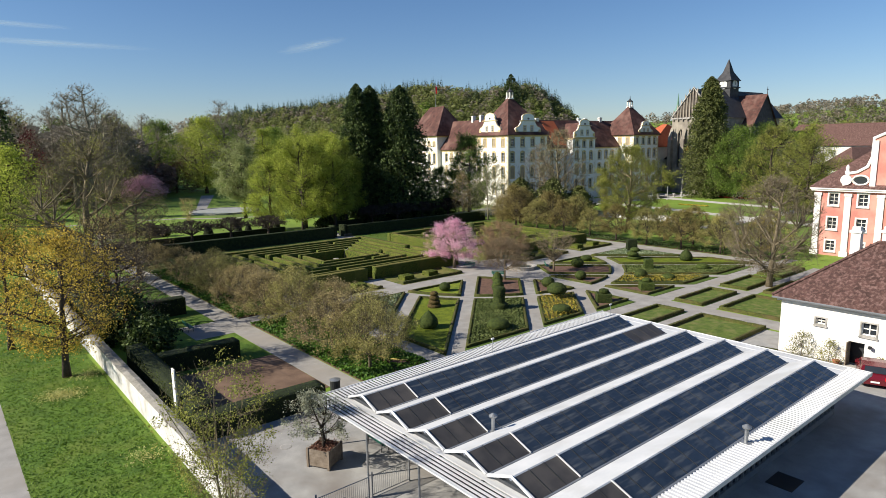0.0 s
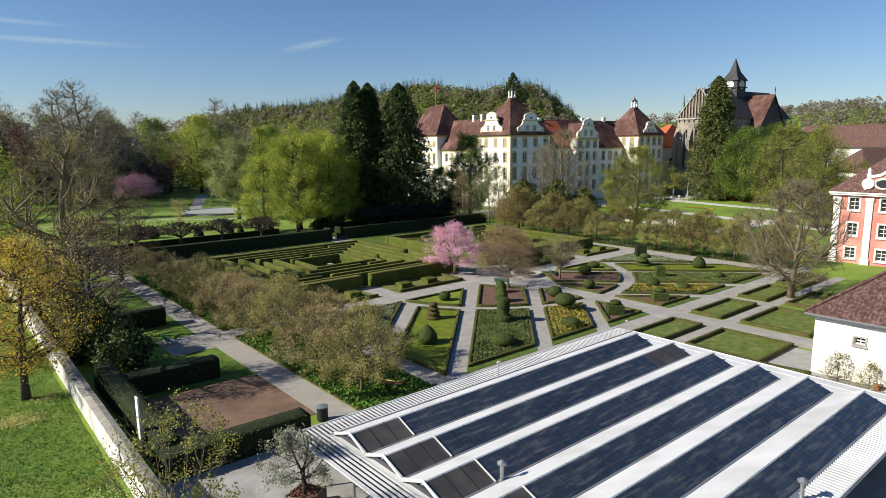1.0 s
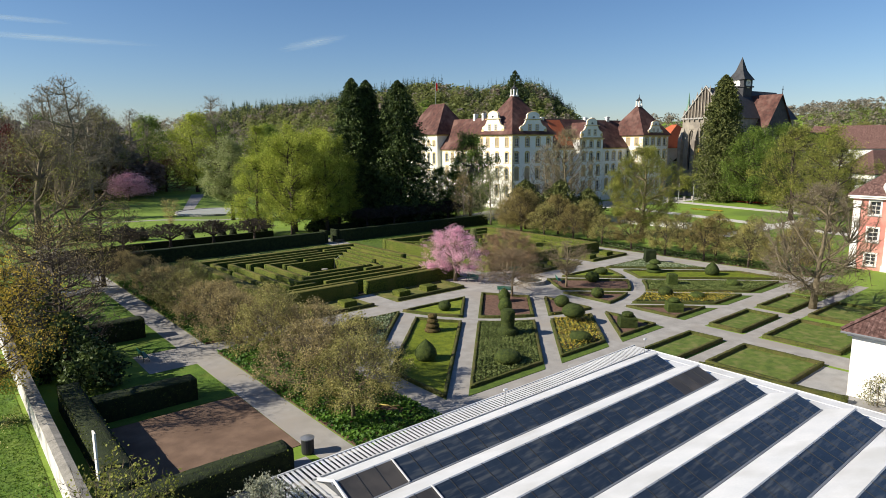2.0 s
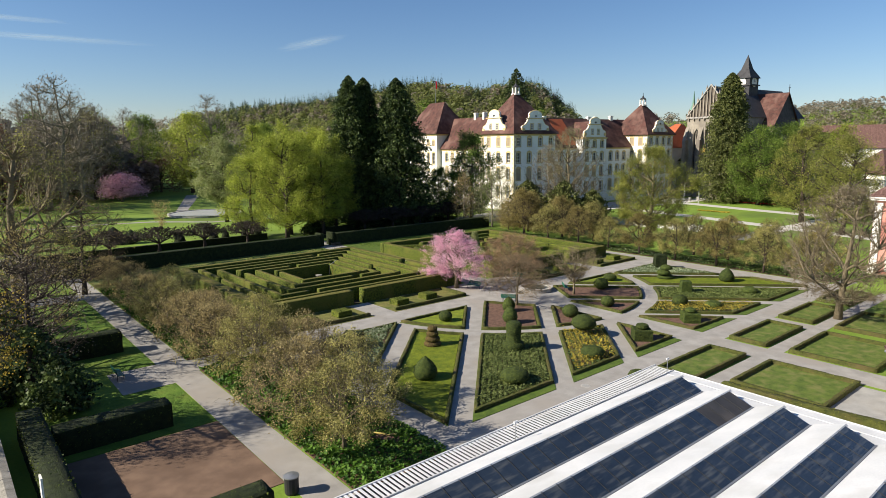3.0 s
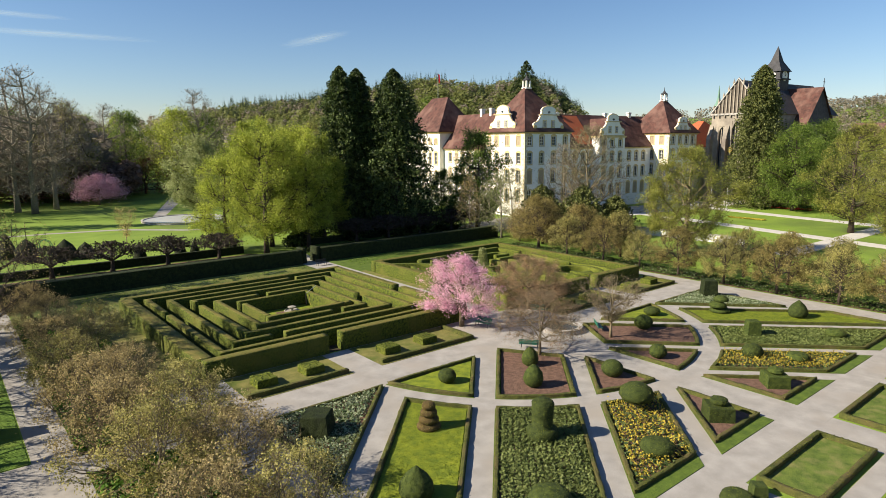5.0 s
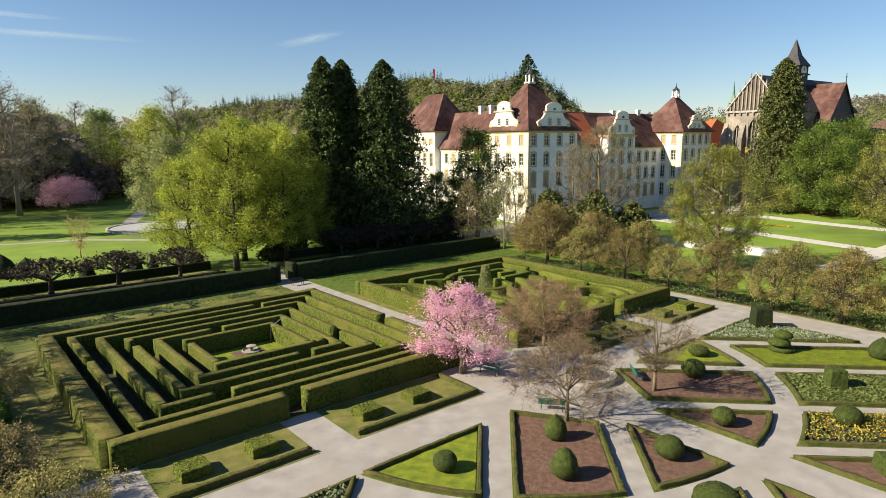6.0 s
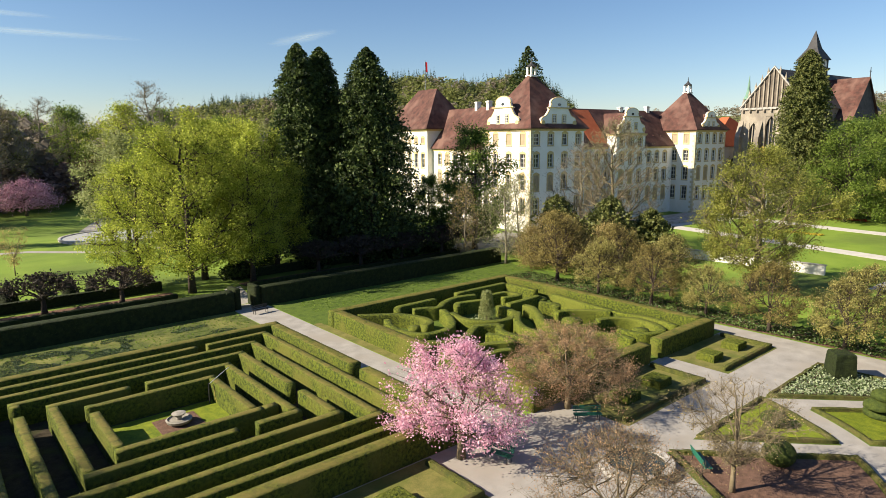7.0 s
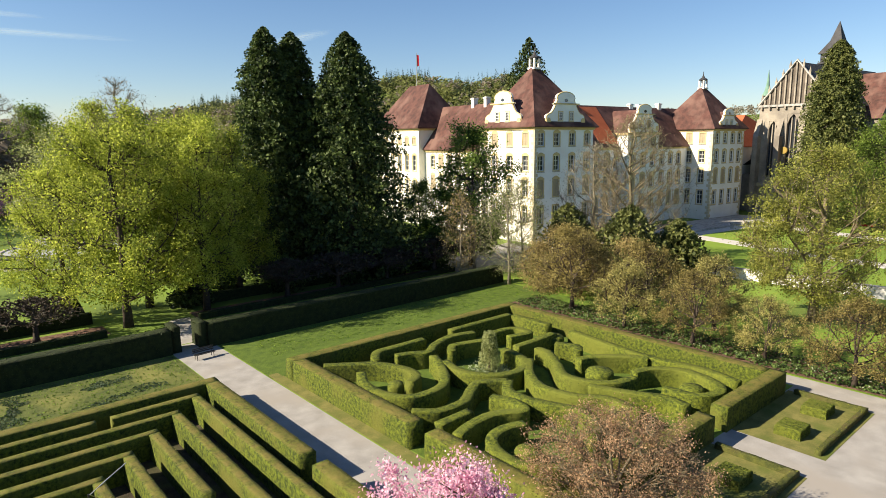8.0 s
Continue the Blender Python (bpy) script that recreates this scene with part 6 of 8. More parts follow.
def block(name, label, x0, y0, x1, y1, h, ridge_z, wall, roof, turn=0.0, along="x", wins=0, at=None, rows=((2.0, 1.4),)):
    """A plain tiled house with openings in its western and southern walls."""
    ob = thing(name, label, "house", at=at if at is not None else Matrix())
    ws = [(x1 - x0) * (i + 0.5) / wins for i in range(wins)]
    ms = facade(Mesh(), (x0, y0, 0), (1, 0, 0), x1 - x0, h, [(a, z, 1.0, k) for a in ws for z, k in rows], (0, -1, 0))
    mw = [(y1 - y0) * (i + 0.5) / max(1, wins) for i in range(wins)]
    facade(ms, (x0, y1, 0), (0, -1, 0), y1 - y0, h, [(a, z, 1.0, k) for a in mw for z, k in rows], (-1, 0, 0))
    ms.add([(x1, y0, 0), (x1, y1, 0), (x1, y1, h), (x1, y0, h), (x0, y1, 0), (x0, y1, h)], [(0, 1, 2, 3), (1, 4, 5, 2)])
    part("wall", ms, M[wall], ob)
    for a in ws:
        for z, k in rows:
            window(ob, (x0, y0, 0), (1, 0, 0), (0, -1, 0), a, z, 1.0, k, "stone", sur=0.1)
    for a in mw:
        for z, k in rows:
            window(ob, (x0, y1, 0), (0, -1, 0), (-1, 0, 0), a, z, 1.0, k, "stone", sur=0.1)
    cx, cy = (x0 + x1) / 2, (y0 + y1) / 2
    d = min(x1 - x0, y1 - y0) * 0.4
    rd = ((x0 + d, cy), (x1 - d, cy), ridge_z) if along == "x" else ((cx, y0 + d), (cx, y1 - d), ridge_z)
    part("roof", hip(Mesh(), x0, y0, x1, y1, h + 0.2, rd, 0.5), M[roof], ob)
    return ob


block("convent_wing", "white convent wing with a bright orange tiled roof", 0, 0, 30, 11, 15.5, 23.5, "white_wall", "tile_roof_orange", along="y", wins=4, at=PALACE @ place(69, 6), rows=((12.5, 1.8), (8.5, 1.8), (4.5, 1.8)))
block("convent_range", "long white convent range with a red roof behind the palace", 0, 0, 60, 12, 16, 23.0, "white_wall", "tile_roof", along="x", wins=8, at=PALACE @ place(66, 26), rows=((12.5, 1.8), (8.5, 1.8), (4.5, 1.8)))
block("far_school", "long white outbuilding with a brown tiled roof behind the trees", 0, 0, 60, 13, 8.5, 15.0, "white_wall", "tile_roof_dark", along="x", wins=12, at=place(206, 58, -0.5), rows=((6.5, 1.4), (3.0, 1.6)))
block("school_range", "long outbuilding with a weathered brown tiled roof beyond the church", 0, 0, 70, 13, 15.0, 22.5, "white_wall", "tile_roof_dark", along="x", wins=10, at=place(238, 92, -1.4), rows=((12.5, 1.6), (8.5, 1.6), (4.5, 1.6)))
block("yard_range", "low tiled range behind the yard house", 68.1, 7.5, 92.0, 15.5, 3.4, 7.2, "white_wall", "tile_roof_dark", along="x", wins=0)


def yard_house():
    """White house with an old tiled hip roof at the edge of the yard."""
    ob = thing("yard_house", "white rendered house with brown tiled hip roof and open doorway", "house")
    x0, x1, y0, y1, h = 57.6, 68.0, -4.0, 17.2, 4.55
    W = (-1, 0, 0)
    wins = [(3.0, 3.1, 0.7, 0.5), (6.3, 3.1, 1.0, 0.95), (11.5, 3.1, 1.0, 0.95), (16.0, 3.1, 1.0, 0.95)]
    door = (5.6, 0.98, 1.05, 1.96)
    m = facade(Mesh(), (x0, y1, 0), (0, -1, 0), y1 - y0, h, wins + [door], W, 0.4)
    m.add([(x0, y0, 0), (x1, y0, 0), (x1, y0, h), (x0, y0, h)], [(0, 1, 2, 3)])
    m.add([(x1, y0, 0), (x1, y1, 0), (x1, y1, h), (x1, y0, h)], [(0, 1, 2, 3)])
    m.add([(x1, y1, 0), (x0, y1, 0), (x0, y1, h), (x1, y1, h)], [(0, 1, 2, 3)])
    part("wall", m, M["white_wall"], ob)
    for a, z, w, k in wins:
        window(ob, (x0, y1, 0), (0, -1, 0), W, a, z, w, k, "stone", (1, 1), sur=0.1)
    yd = y1 - door[0]
    # dark panel added in place of the unlit room behind the doorway
    part("doorway_back", Mesh().box(x0 + 0.9, yd - 0.7, 0, x0 + 0.95, yd + 0.7, 2.1), M["dark_metal"], ob)
    d = part("door", Mesh().box(x0 - 0.5, yd + 0.50, 0.02, x0 + 0.38, yd + 0.56, 1.94), M["timber"], ob, "open wooden door leaf")
    part("handle", Mesh().box(x0 - 0.42, yd + 0.46, 0.98, x0 - 0.3, yd + 0.5, 1.02), M["grey_metal"], d)
    part("step", Mesh().box(x0 - 0.55, yd - 0.7, 0, x0 - 0.004, yd + 0.7, 0.12), M["stone"], ob)
    part("cornice", Mesh().box(x0 - 0.25, y0 - 0.25, h - 0.25, x1 + 0.25, y1 + 0.25, h - 0.004), M["white_wall"], ob)
    part("wall_lamp", Mesh().tube([(x0 - 0.004, yd - 0.95, 1.85), (x0 - 0.3, yd - 0.95, 1.9)], [0.03, 0.03], 6).lathe([(0.05, 1.7), (0.14, 1.75), (0.12, 1.92), (0.02, 1.98)], 8, x0 - 0.32, yd - 0.95), M["dark_metal"], ob)
    rf = part("roof", hip(Mesh(), x0, y0, x1, y1, h + 0.15, (((x0 + x1) / 2, y0 + 5.0), ((x0 + x1) / 2, y1 - 5.0), 9.0), 0.55), M["tile_roof_dark"], ob, "weathered brown roof tiles")
    # tile courses on the two visible slopes
    rng = random.Random(8)
    tiles = Mesh()
    xe, xr, ye, yr, ze, zr = x0 - 0.55, (x0 + x1) / 2, y1 + 0.55, y1 - 5.0, h + 0.15, 9.0
    rows = 26
    for i in range(rows):
        t0, t1 = i / rows, (i + 1.25) / rows
        za, zb = ze + (zr - ze) * t0 + 0.05, ze + (zr - ze) * min(1, t1) + 0.03
        xa, xb = xe + (xr - xe) * t0, xe + (xr - xe) * min(1, t1)
        y = y0 + 3
        yend = ye + (yr - ye) * t0
        while y < yend - 0.1:
            w = 0.26
            j = rng.uniform(-0.012, 0.02)
            tiles.add([(xa, y, za + j), (xa, y + w - 0.02, za + j), (xb, y + w - 0.02, zb), (xb, y, zb)], [(0, 3, 2, 1)])
            y += w
    part("roof_tiles", tiles, M["tile_roof_dark"], rf)
    tagged(rf.children[0], kind="stuff")
    ridge = Mesh().tube([(xr, y0 + 5, 9.05), (xr, y1 - 5, 9.05)], [0.16, 0.16], 6)
    for sx in (xe, x1 + 0.55):
        ridge.tube([(xr, y1 - 5, 9.05), (sx, ye, ze + 0.05)], [0.14, 0.14], 6)
    part("ridge_tiles", ridge, M["tile_roof_dark"], rf)
    for cx, cy in ((63.6, 14.0), (65.2, 12.2)):
        part("chimney", Mesh().box(cx - 0.35, cy - 0.35, 6.2, cx + 0.35, cy + 0.35, 9.6).box(cx - 0.45, cy - 0.45, 9.6, cx + 0.45, cy + 0.45, 9.8).box(cx - 0.3, cy - 0.3, 9.8, cx + 0.3, cy + 0.3, 10.1), M["white_wall"], ob)
    part("gutter", Mesh().tube([(xe - 0.05, y0, h + 0.02), (xe - 0.05, ye, h + 0.02)], [0.08, 0.08], 6), M["grey_metal"], ob)
    return ob


yard_house()


def gatehouse():
    """Pink baroque gatehouse with white pilasters and a curved gable."""
    ob = thing("gatehouse", "salmon-pink baroque gatehouse with white pilasters and volute gable", "building")
    x0, x1, y0, y1, h = 108.0, 120.0, -6.0, 33.0, 10.0
    W = (-1, 0, 0)
    wins = [(a, z, 1.2, k) for a in (2.6, 6.4, 13.0, 16.8, 22.0, 26.0, 30.0, 34.0) for z, k in ((8.5, 1.7), (4.9, 1.7), (1.5, 1.5))]
    m = facade(Mesh(), (x0, y1, 0), (0, -1, 0), y1 - y0, h, wins, W, 0.4)
    m.add([(x1, y1, 0), (x0, y1, 0), (x0, y1, h), (x1, y1, h)], [(0, 1, 2, 3)])
    m.add([(x0, y0, 0), (x1, y0, 0), (x1, y0, h), (x0, y0, h)], [(0, 1, 2, 3)])
    m.add([(x1, y0, 0), (x1, y1, 0), (x1, y1, h), (x1, y0, h)], [(0, 1, 2, 3)])
    part("wall", m, M["pink_wall"], ob)
    for a, z, w, k in wins:
        window(ob, (x0, y1, 0), (0, -1, 0), W, a, z, w, k, "white_wall", (1, 2), sur=0.22)
    for a in (0.5, 4.5, 8.6, 11.0, 14.9, 18.9, 24.0, 28.0, 32.0, 36.0):
        p = Mesh()
        p.box(x0 - 0.18, y1 - a - 0.42, 0.8, x0 - 0.004, y1 - a + 0.42, 9.3)
        p.box(x0 - 0.28, y1 - a - 0.55, 0, x0 - 0.006, y1 - a + 0.55, 0.8)
        p.box(x0 - 0.26, y1 - a - 0.52, 9.0, x0 - 0.008, y1 - a + 0.52, 9.4)
        part("pilaster", p, M["white_wall"], ob)
    part("cornice", Mesh().box(x0 - 0.5, y0 - 0.4, 9.7, x1 + 0.4, y1 + 0.4, 9.95).box(x0 - 0.65, y0 - 0.55, 9.95, x1 + 0.55, y1 + 0.55, 10.15), M["white_wall"], ob)
    part("roof", hip(Mesh(), x0, y0, x1, y1, 10.3, ((114.0, y0 + 6), (114.0, y1 - 6.5), 16.5), 0.6), M["tile_roof_dark"], ob)
    yc = y1 - 10.0
    o = [(-6.2, 0), (-6.2, 1.6), (-5.6, 2.2), (-4.6, 2.4), (-3.4, 3.2), (-2.9, 4.6), (-2.9, 7.2), (0, 8.6), (2.9, 7.2), (2.9, 4.6), (3.4, 3.2), (4.6, 2.4), (5.6, 2.2), (6.2, 1.6), (6.2, 0)]
    g = part("gable", Mesh().extrude(o, (x0 - 0.1, yc, 10.15), (0, -1, 0), (0, 0, 1), (0.7, 0, 0)), M["pink_wall"], ob)
    rim = Mesh().tube([(x0 - 0.12, yc - a, 10.15 + b) for a, b in o], [0.24] * len(o), 5)
    for s in (-1, 1):
        rim.tube([(x0 - 0.4, yc - s * 5.9, 11.4), (x0 + 0.4, yc - s * 5.9, 11.4)], [0.75, 0.75], 12)
        rim.box(x0 - 0.3, yc - s * 2.6 - 0.35, 10.2, x0 - 0.104, yc - s * 2.6 + 0.35, 17.0)
        rim.lathe([(0.25, 12.2), (0.35, 12.5), (0.2, 12.9), (0.28, 13.2), (0.05, 13.6)], 8, x0, yc - s * 5.9)
    part("moulding", rim, M["white_wall"], g)
    for s in (-1, 1):
        ov = part("oval_window", Mesh().extrude([(0.95 * math.cos(t), 0.62 * math.sin(t)) for t in np.linspace(0, 2 * math.pi, 17)[:-1]], (x0 - 0.14, yc - s * 4.1, 11.4), (0, -1, 0), (0, 0, 1), (0.1, 0, 0)), M["pane"], g)
        c = [(x0 - 0.14, yc - s * 4.1 - 1.0 * math.cos(t), 11.4 + 0.67 * math.sin(t)) for t in np.linspace(0, 2 * math.pi, 17)]
        part("oval_frame", Mesh().tube(c, [0.15] * 17, 5), M["white_wall"], ov)
    window(ob, (x0 - 0.1, y1, 0), (0, -1, 0), W, 10.0, 12.4, 1.3, 2.2, "white_wall", (1, 2), sur=0.22, depth=-0.03)
    return ob


gatehouse()


GLASS = Matrix.Translation((-0.0947, 0.0728, 0)) @ Matrix.Diagonal((1.0222, 1.0222, 1, 1))


def orangery():
    """Long glasshouse: rows of solar ridges on a white sheet-metal roof, slatted eaves, glazed front."""
    ob = thing("glasshouse", "white glasshouse with six dark solar-glazed ridges and slatted white eaves", "glasshouse", at=GLASS)
    xa, xb, ya, yb = 19.8, 47.2, 7.75, 27.3
    z = 2.98
    part("roof_deck", Mesh().box(21.2, 8.3, z - 0.3, 46.4, 26.0, z - 0.06), M["white_metal"], ob, "white sheet-metal roof deck")
    rib = Mesh().box(0, ya, z - 0.05, 0.10, 9.0, z + 0.012).data("rib", M["white_metal"])
    x = 21.4
    while x < xb - 0.1:
        part("rib", rib, None, ob).location = (x, 0, 0)
        x += 0.25
    part("eave_sheet", Mesh().box(21.2, ya + 0.05, z - 0.10, xb - 0.02, 8.296, z - 0.04).box(46.404, 8.3, z - 0.2, xb - 0.02, 26.0, z - 0.04).box(21.2, 8.3, z - 0.056, 46.4, 9.0, z - 0.03), M["white_metal"], ob)
    part("fascia", Mesh().box(21.2, ya - 0.03, z - 0.22, xb, ya + 0.046, z + 0.02).box(xb - 0.016, ya + 0.05, z - 0.22, xb + 0.03, 26.0, z + 0.0), M["white_metal"], ob)
    pitch, first = 2.83, 24.5
    for i in range(6):
        yr = first - pitch * i
        yl, yn = yr - 1.33, yr + 1.42
        zr, zl = z + 0.52, z
        xw, xe = 21.5, 45.3
        ridge = part("solar_ridge", Mesh().add([(xw, yl, zl - 0.05), (xe, yl, zl - 0.05), (xe, yr, zr - 0.05), (xw, yr, zr - 0.05), (xe, yn, z - 0.05), (xw, yn, z - 0.05)], [(0, 1, 2, 3), (3, 2, 4, 5), (1, 4, 2)]), M["white_metal"], ob)
        part("ridge_cap", Mesh().add([(xw - 0.25, yr - 0.1, zr - 0.06), (xe + 0.2, yr - 0.1, zr - 0.06), (xe + 0.2, yr, zr + 0.03), (xw - 0.25, yr, zr + 0.03), (xw - 0.25, yn, z - 0.01), (xe + 0.2, yn, z - 0.01)], [(0, 1, 2, 3), (3, 2, 5, 4)]), M["white_metal"], ridge, "white sheet-metal back of the ridge")
        n = 26
        pw = (xe - xw) / n
        d = Vector((0, yr - yl, zr - zl))
        up = Vector((0, -(zr - zl), yr - yl)).normalized()
        for k in range(n):
            a, b = xw + pw * k + 0.018, xw + pw * (k + 1) - 0.018
            o = Vector((a, yl + 0.02, zl)) + up * 0.012
            mt = "blind_panel" if k < 3 or (i == 1 and k > 21) else "solar_glass"
            p = Mesh().add([o, o + Vector((b - a, 0, 0)), o + Vector((b - a, 0, 0)) + d * 0.95, o + d * 0.95, o - up * 0.03, o + Vector((b - a, 0, 0)) - up * 0.03, o + Vector((b - a, 0, 0)) + d * 0.95 - up * 0.03, o + d * 0.95 - up * 0.03], [(0, 1, 2, 3), (0, 4, 5, 1), (1, 5, 6, 2), (2, 6, 7, 3), (3, 7, 4, 0)])
            part("panel", p, M[mt], ridge)
        bar_o, bar_e = Vector((0, yl + 0.01, zl)) + up * 0.02, Vector((0, yr, zr)) + up * 0.02
        bar = Mesh().tube([bar_o, bar_e], [0.013, 0.013], 4).data("glazing_bar", M["bar_grey"])
        for k in range(1, n):
            part("glazing_bar", bar, None, ridge).location = (xw + pw * k, 0, 0)
        tri = Mesh()
        tri.tube([(xw - 0.08, yl, zl + 0.04), (xw - 0.08, yr, zr + 0.03), (xw - 0.08, yn, z + 0.03)], [0.08, 0.08, 0.08], 4)
        part("end_frame", tri, M["white_metal"], ridge)
        part("glazing_rail", Mesh().tube([(xw + pw * 3, yl, zl + 0.05), (xw + pw * 3, yr, zr + 0.05)], [0.04, 0.04], 4), M["white_metal"], ridge)
        part("end_glass", Mesh().add([(xw - 0.02, yl, zl - 0.04), (xw - 0.02, yr, zr - 0.04), (xw - 0.02, yn, z - 0.04)], [(0, 1, 2)]), M["pane"], ridge)
        part("gutter", Mesh().box(xw, yl - 0.08, zl - 0.03, xe, yl + 0.015, zl + 0.02), M["grey_metal"], ridge)
    # slatted eaves, west and north
    sl = thing("slat_eaves", "white slatted sunshade round two sides of the glasshouse", "sunshade", at=GLASS)
    for k in range(6):
        x = xa + 0.04 + k * 0.24
        part("slat", Mesh().box(x, 7.8, z - 0.025, x + 0.125, yb - 0.03, z), M["white_metal"], sl)
    mesh_s = Mesh().box(-0.06, 0, -0.02, 0.06, 1.22, 0.0).data("slat", M["white_metal"])
    x = 21.35
    while x < xb - 0.1:
        s = part("slat", mesh_s, None, sl)
        s.location = (x, yb - 1.25, z)
        x += 0.235
    # added dark sheet, so that the gaps between the slats read dark
    part("soffit", Mesh().box(21.3, yb - 1.20, z - 0.20, xb - 0.05, yb - 0.06, z - 0.18).box(xa + 0.3, 7.9, z - 0.20, 21.1, yb - 1.25, z - 0.18), M["dark_metal"], sl, "dark sheet added under the slats to darken the gaps")
    part("edge_beam", Mesh().box(xa, yb - 0.03, z - 0.06, xb, yb + 0.04, z + 0.03).box(xa - 0.04, 7.8, z - 0.06, xa + 0.02, yb - 0.034, z + 0.02).box(21.25, yb - 1.27, z - 0.08, xb, yb - 1.22, z + 0.02), M["white_metal"], sl)
    for i in range(7):
        y = 25.85 - pitch * i
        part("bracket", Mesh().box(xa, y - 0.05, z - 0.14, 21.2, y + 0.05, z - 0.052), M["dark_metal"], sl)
    for y in (26.8, 22.4, 18.0, 13.6):
        part("post", Mesh().tube([(xa + 0.5, y, 0), (xa + 0.5, y, z - 0.1)], [0.06, 0.06], 8), M["grey_metal"], sl)
    for x in (26.0, 32.0, 38.0, 44.0):
        part("post", Mesh().tube([(x, yb - 0.2, 0), (x, yb - 0.2, z - 0.06)], [0.06, 0.06], 8), M["grey_metal"], sl)
    # walls: dark glazing between white posts
    part("glazing", Mesh().box(25.4, 9.4, 0.05, 46.2, 9.45, z - 0.3).box(25.4, 9.45, 0.05, 25.45, 25.9, z - 0.3).box(46.15, 9.45, 0.05, 46.2, 25.9, z - 0.3).box(25.4, 25.9, 0.05, 46.2, 25.95, z - 0.3), M["pane"], ob)
    mull = Mesh().box(-0.045, -0.06, 0, 0.045, 0.06, z - 0.31).data("mullion", M["grey_metal"])
    for i in range(35):
        part("mullion", mull, None, ob).location = (25.4 + 20.8 * i / 34, 9.34, 0)
    for i in range(12):
        part("mullion", mull, None, ob).location = (25.34, 9.45 + 16.4 * i / 11, 0)
    part("plinth", Mesh().box(25.4, 9.29, 0.0, 46.2, 9.395, 0.35), M["grey_metal"], ob)
    part("transom", Mesh().box(25.4, 9.30, 2.2, 46.2, 9.396, 2.28), M["grey_metal"], ob)
    for x, y in ((24.6, 17.5), (32.6, 8.7)):
        v = thing("roof_vent", "small galvanised vent pipe on the glasshouse roof", "vent", "vents on the glasshouse roof", at=GLASS)
        part("pipe", Mesh().tube([(x, y, z), (x, y, z + 0.75)], [0.09, 0.09], 10), M["grey_metal"], v)
        part("cowl", Mesh().lathe([(0.2, z + 0.72), (0.22, z + 0.80), (0.05, z + 0.92)], 12, x, y), M["grey_metal"], v)
        part("flange", Mesh().box(x - 0.22, y - 0.22, z + 0.004, x + 0.22, y + 0.22, z + 0.03), M["grey_metal"], v)
    for x in (32.9, 46.4):
        v = thing("rain_sensor", "slim weather mast on the glasshouse edge", "mast", "weather masts", at=GLASS)
        part("mast", Mesh().tube([(x, 26.02, z - 0.2), (x, 26.02, z + 1.0)], [0.025, 0.02], 6), M["grey_metal"], v)
        part("head", Mesh().box(x - 0.12, 25.98, z + 0.9, x + 0.12, 26.06, z + 1.0), M["white_metal"], v)


orangery()


# ---- trees ----
def plant(first, rows):
    """Further trees of one kind: x, y, turn, scale."""
    for x, y, a, s in rows:
        copy_thing(first, place(x, y, a, s))


# pink cherry between the mazes
tree("pink_cherry", "Japanese cherry in full pink blossom beside the maze hedge", place(61.2, 62.7), 3, 7.3, 8.0, 1.75, 0.24, "pink", 21000, 0.125, 0.24, "bark", (11, 70, 320), clumps=190, envelope="umbrella", sag=-0.08, ragged=0.6, stories=0.35)
tree("pink_cherry", "large cherry in pink blossom on the far park lawn", place(60.5, 222), 4, 8.5, 15.0, 2.4, 0.35, "pink", 11000, 0.32, 0.6, "bark", (9, 50, 200), envelope="umbrella", sag=0.05)
# brown budding trees of the formal garden
G_C = "small budding trees of the formal garden"
t1 = tree("budding_tree", "broad small tree with fine twigs just budding brown", place(70.9, 62.9), 11, 5.6, 8.8, 1.8, 0.2, "russet", 24000, 0.09, 0.2, "bark", (10, 90, 520), G_C, clumps=260, envelope="umbrella", twigs=5000, rise=0.8)
t2 = tree("budding_tree", "small tree with fine twigs just budding tan", place(60.6, 52.1), 12, 5.4, 8.4, 1.8, 0.14, "russet", 9000, 0.075, 0.2, "bark", (9, 90, 540), G_C, envelope="umbrella", twigs=6500, rise=0.9, sag=0.03)
tree("budding_tree", "slender small tree with bare twigs in a soil bed", place(69.1, 51.1), 13, 5.6, 7.2, 1.9, 0.14, "tan", 1800, 0.085, 0.2, "bark", (7, 70, 520), G_C, envelope="vase", twigs=5000, rise=0.9, sag=0.03)
# double row of broad small trees along the western path
G_R = "row trees along the western path"
ta = tree("row_tree", "broad low garden tree budding olive-green over the ivy", place(29.4, 36.1), 21, 5.3, 7.0, 1.7, 0.15, "budgreen", 12500, 0.115, 0.17, "bark", (10, 90, 380), G_R, clumps=150, envelope="umbrella", twigs=1500, ragged=0.7, rise=0.7, stories=0.3)
tb = tree("row_tree", "broad low garden tree with russet buds over the ivy", place(29.4, 41.8), 22, 5.2, 7.2, 1.7, 0.15, "tan", 9500, 0.115, 0.17, "bark", (10, 90, 380), G_R, clumps=140, envelope="umbrella", twigs=2200, ragged=0.7, rise=0.7, stories=0.3)
plant(ta, [(29.9, 49.7, 1.2, 1.0), (33.0, 55.3, 2.7, 0.95), (29.0, 67.5, 4.0, 0.9), (32.4, 77.5, 0.3, 0.8), (32.8, 41.6, 5.2, 0.95)])
plant(tb, [(29.4, 55.3, 0.8, 0.95), (29.3, 60.6, 2.0, 0.95), (31.6, 64.0, 3.4, 0.8), (29.0, 75.0, 5.0, 0.85), (29.4, 84.0, 2.9, 0.8), (33.2, 48.4, 4.4, 0.9), (29.3, 93.1, 0.5, 0.7)])
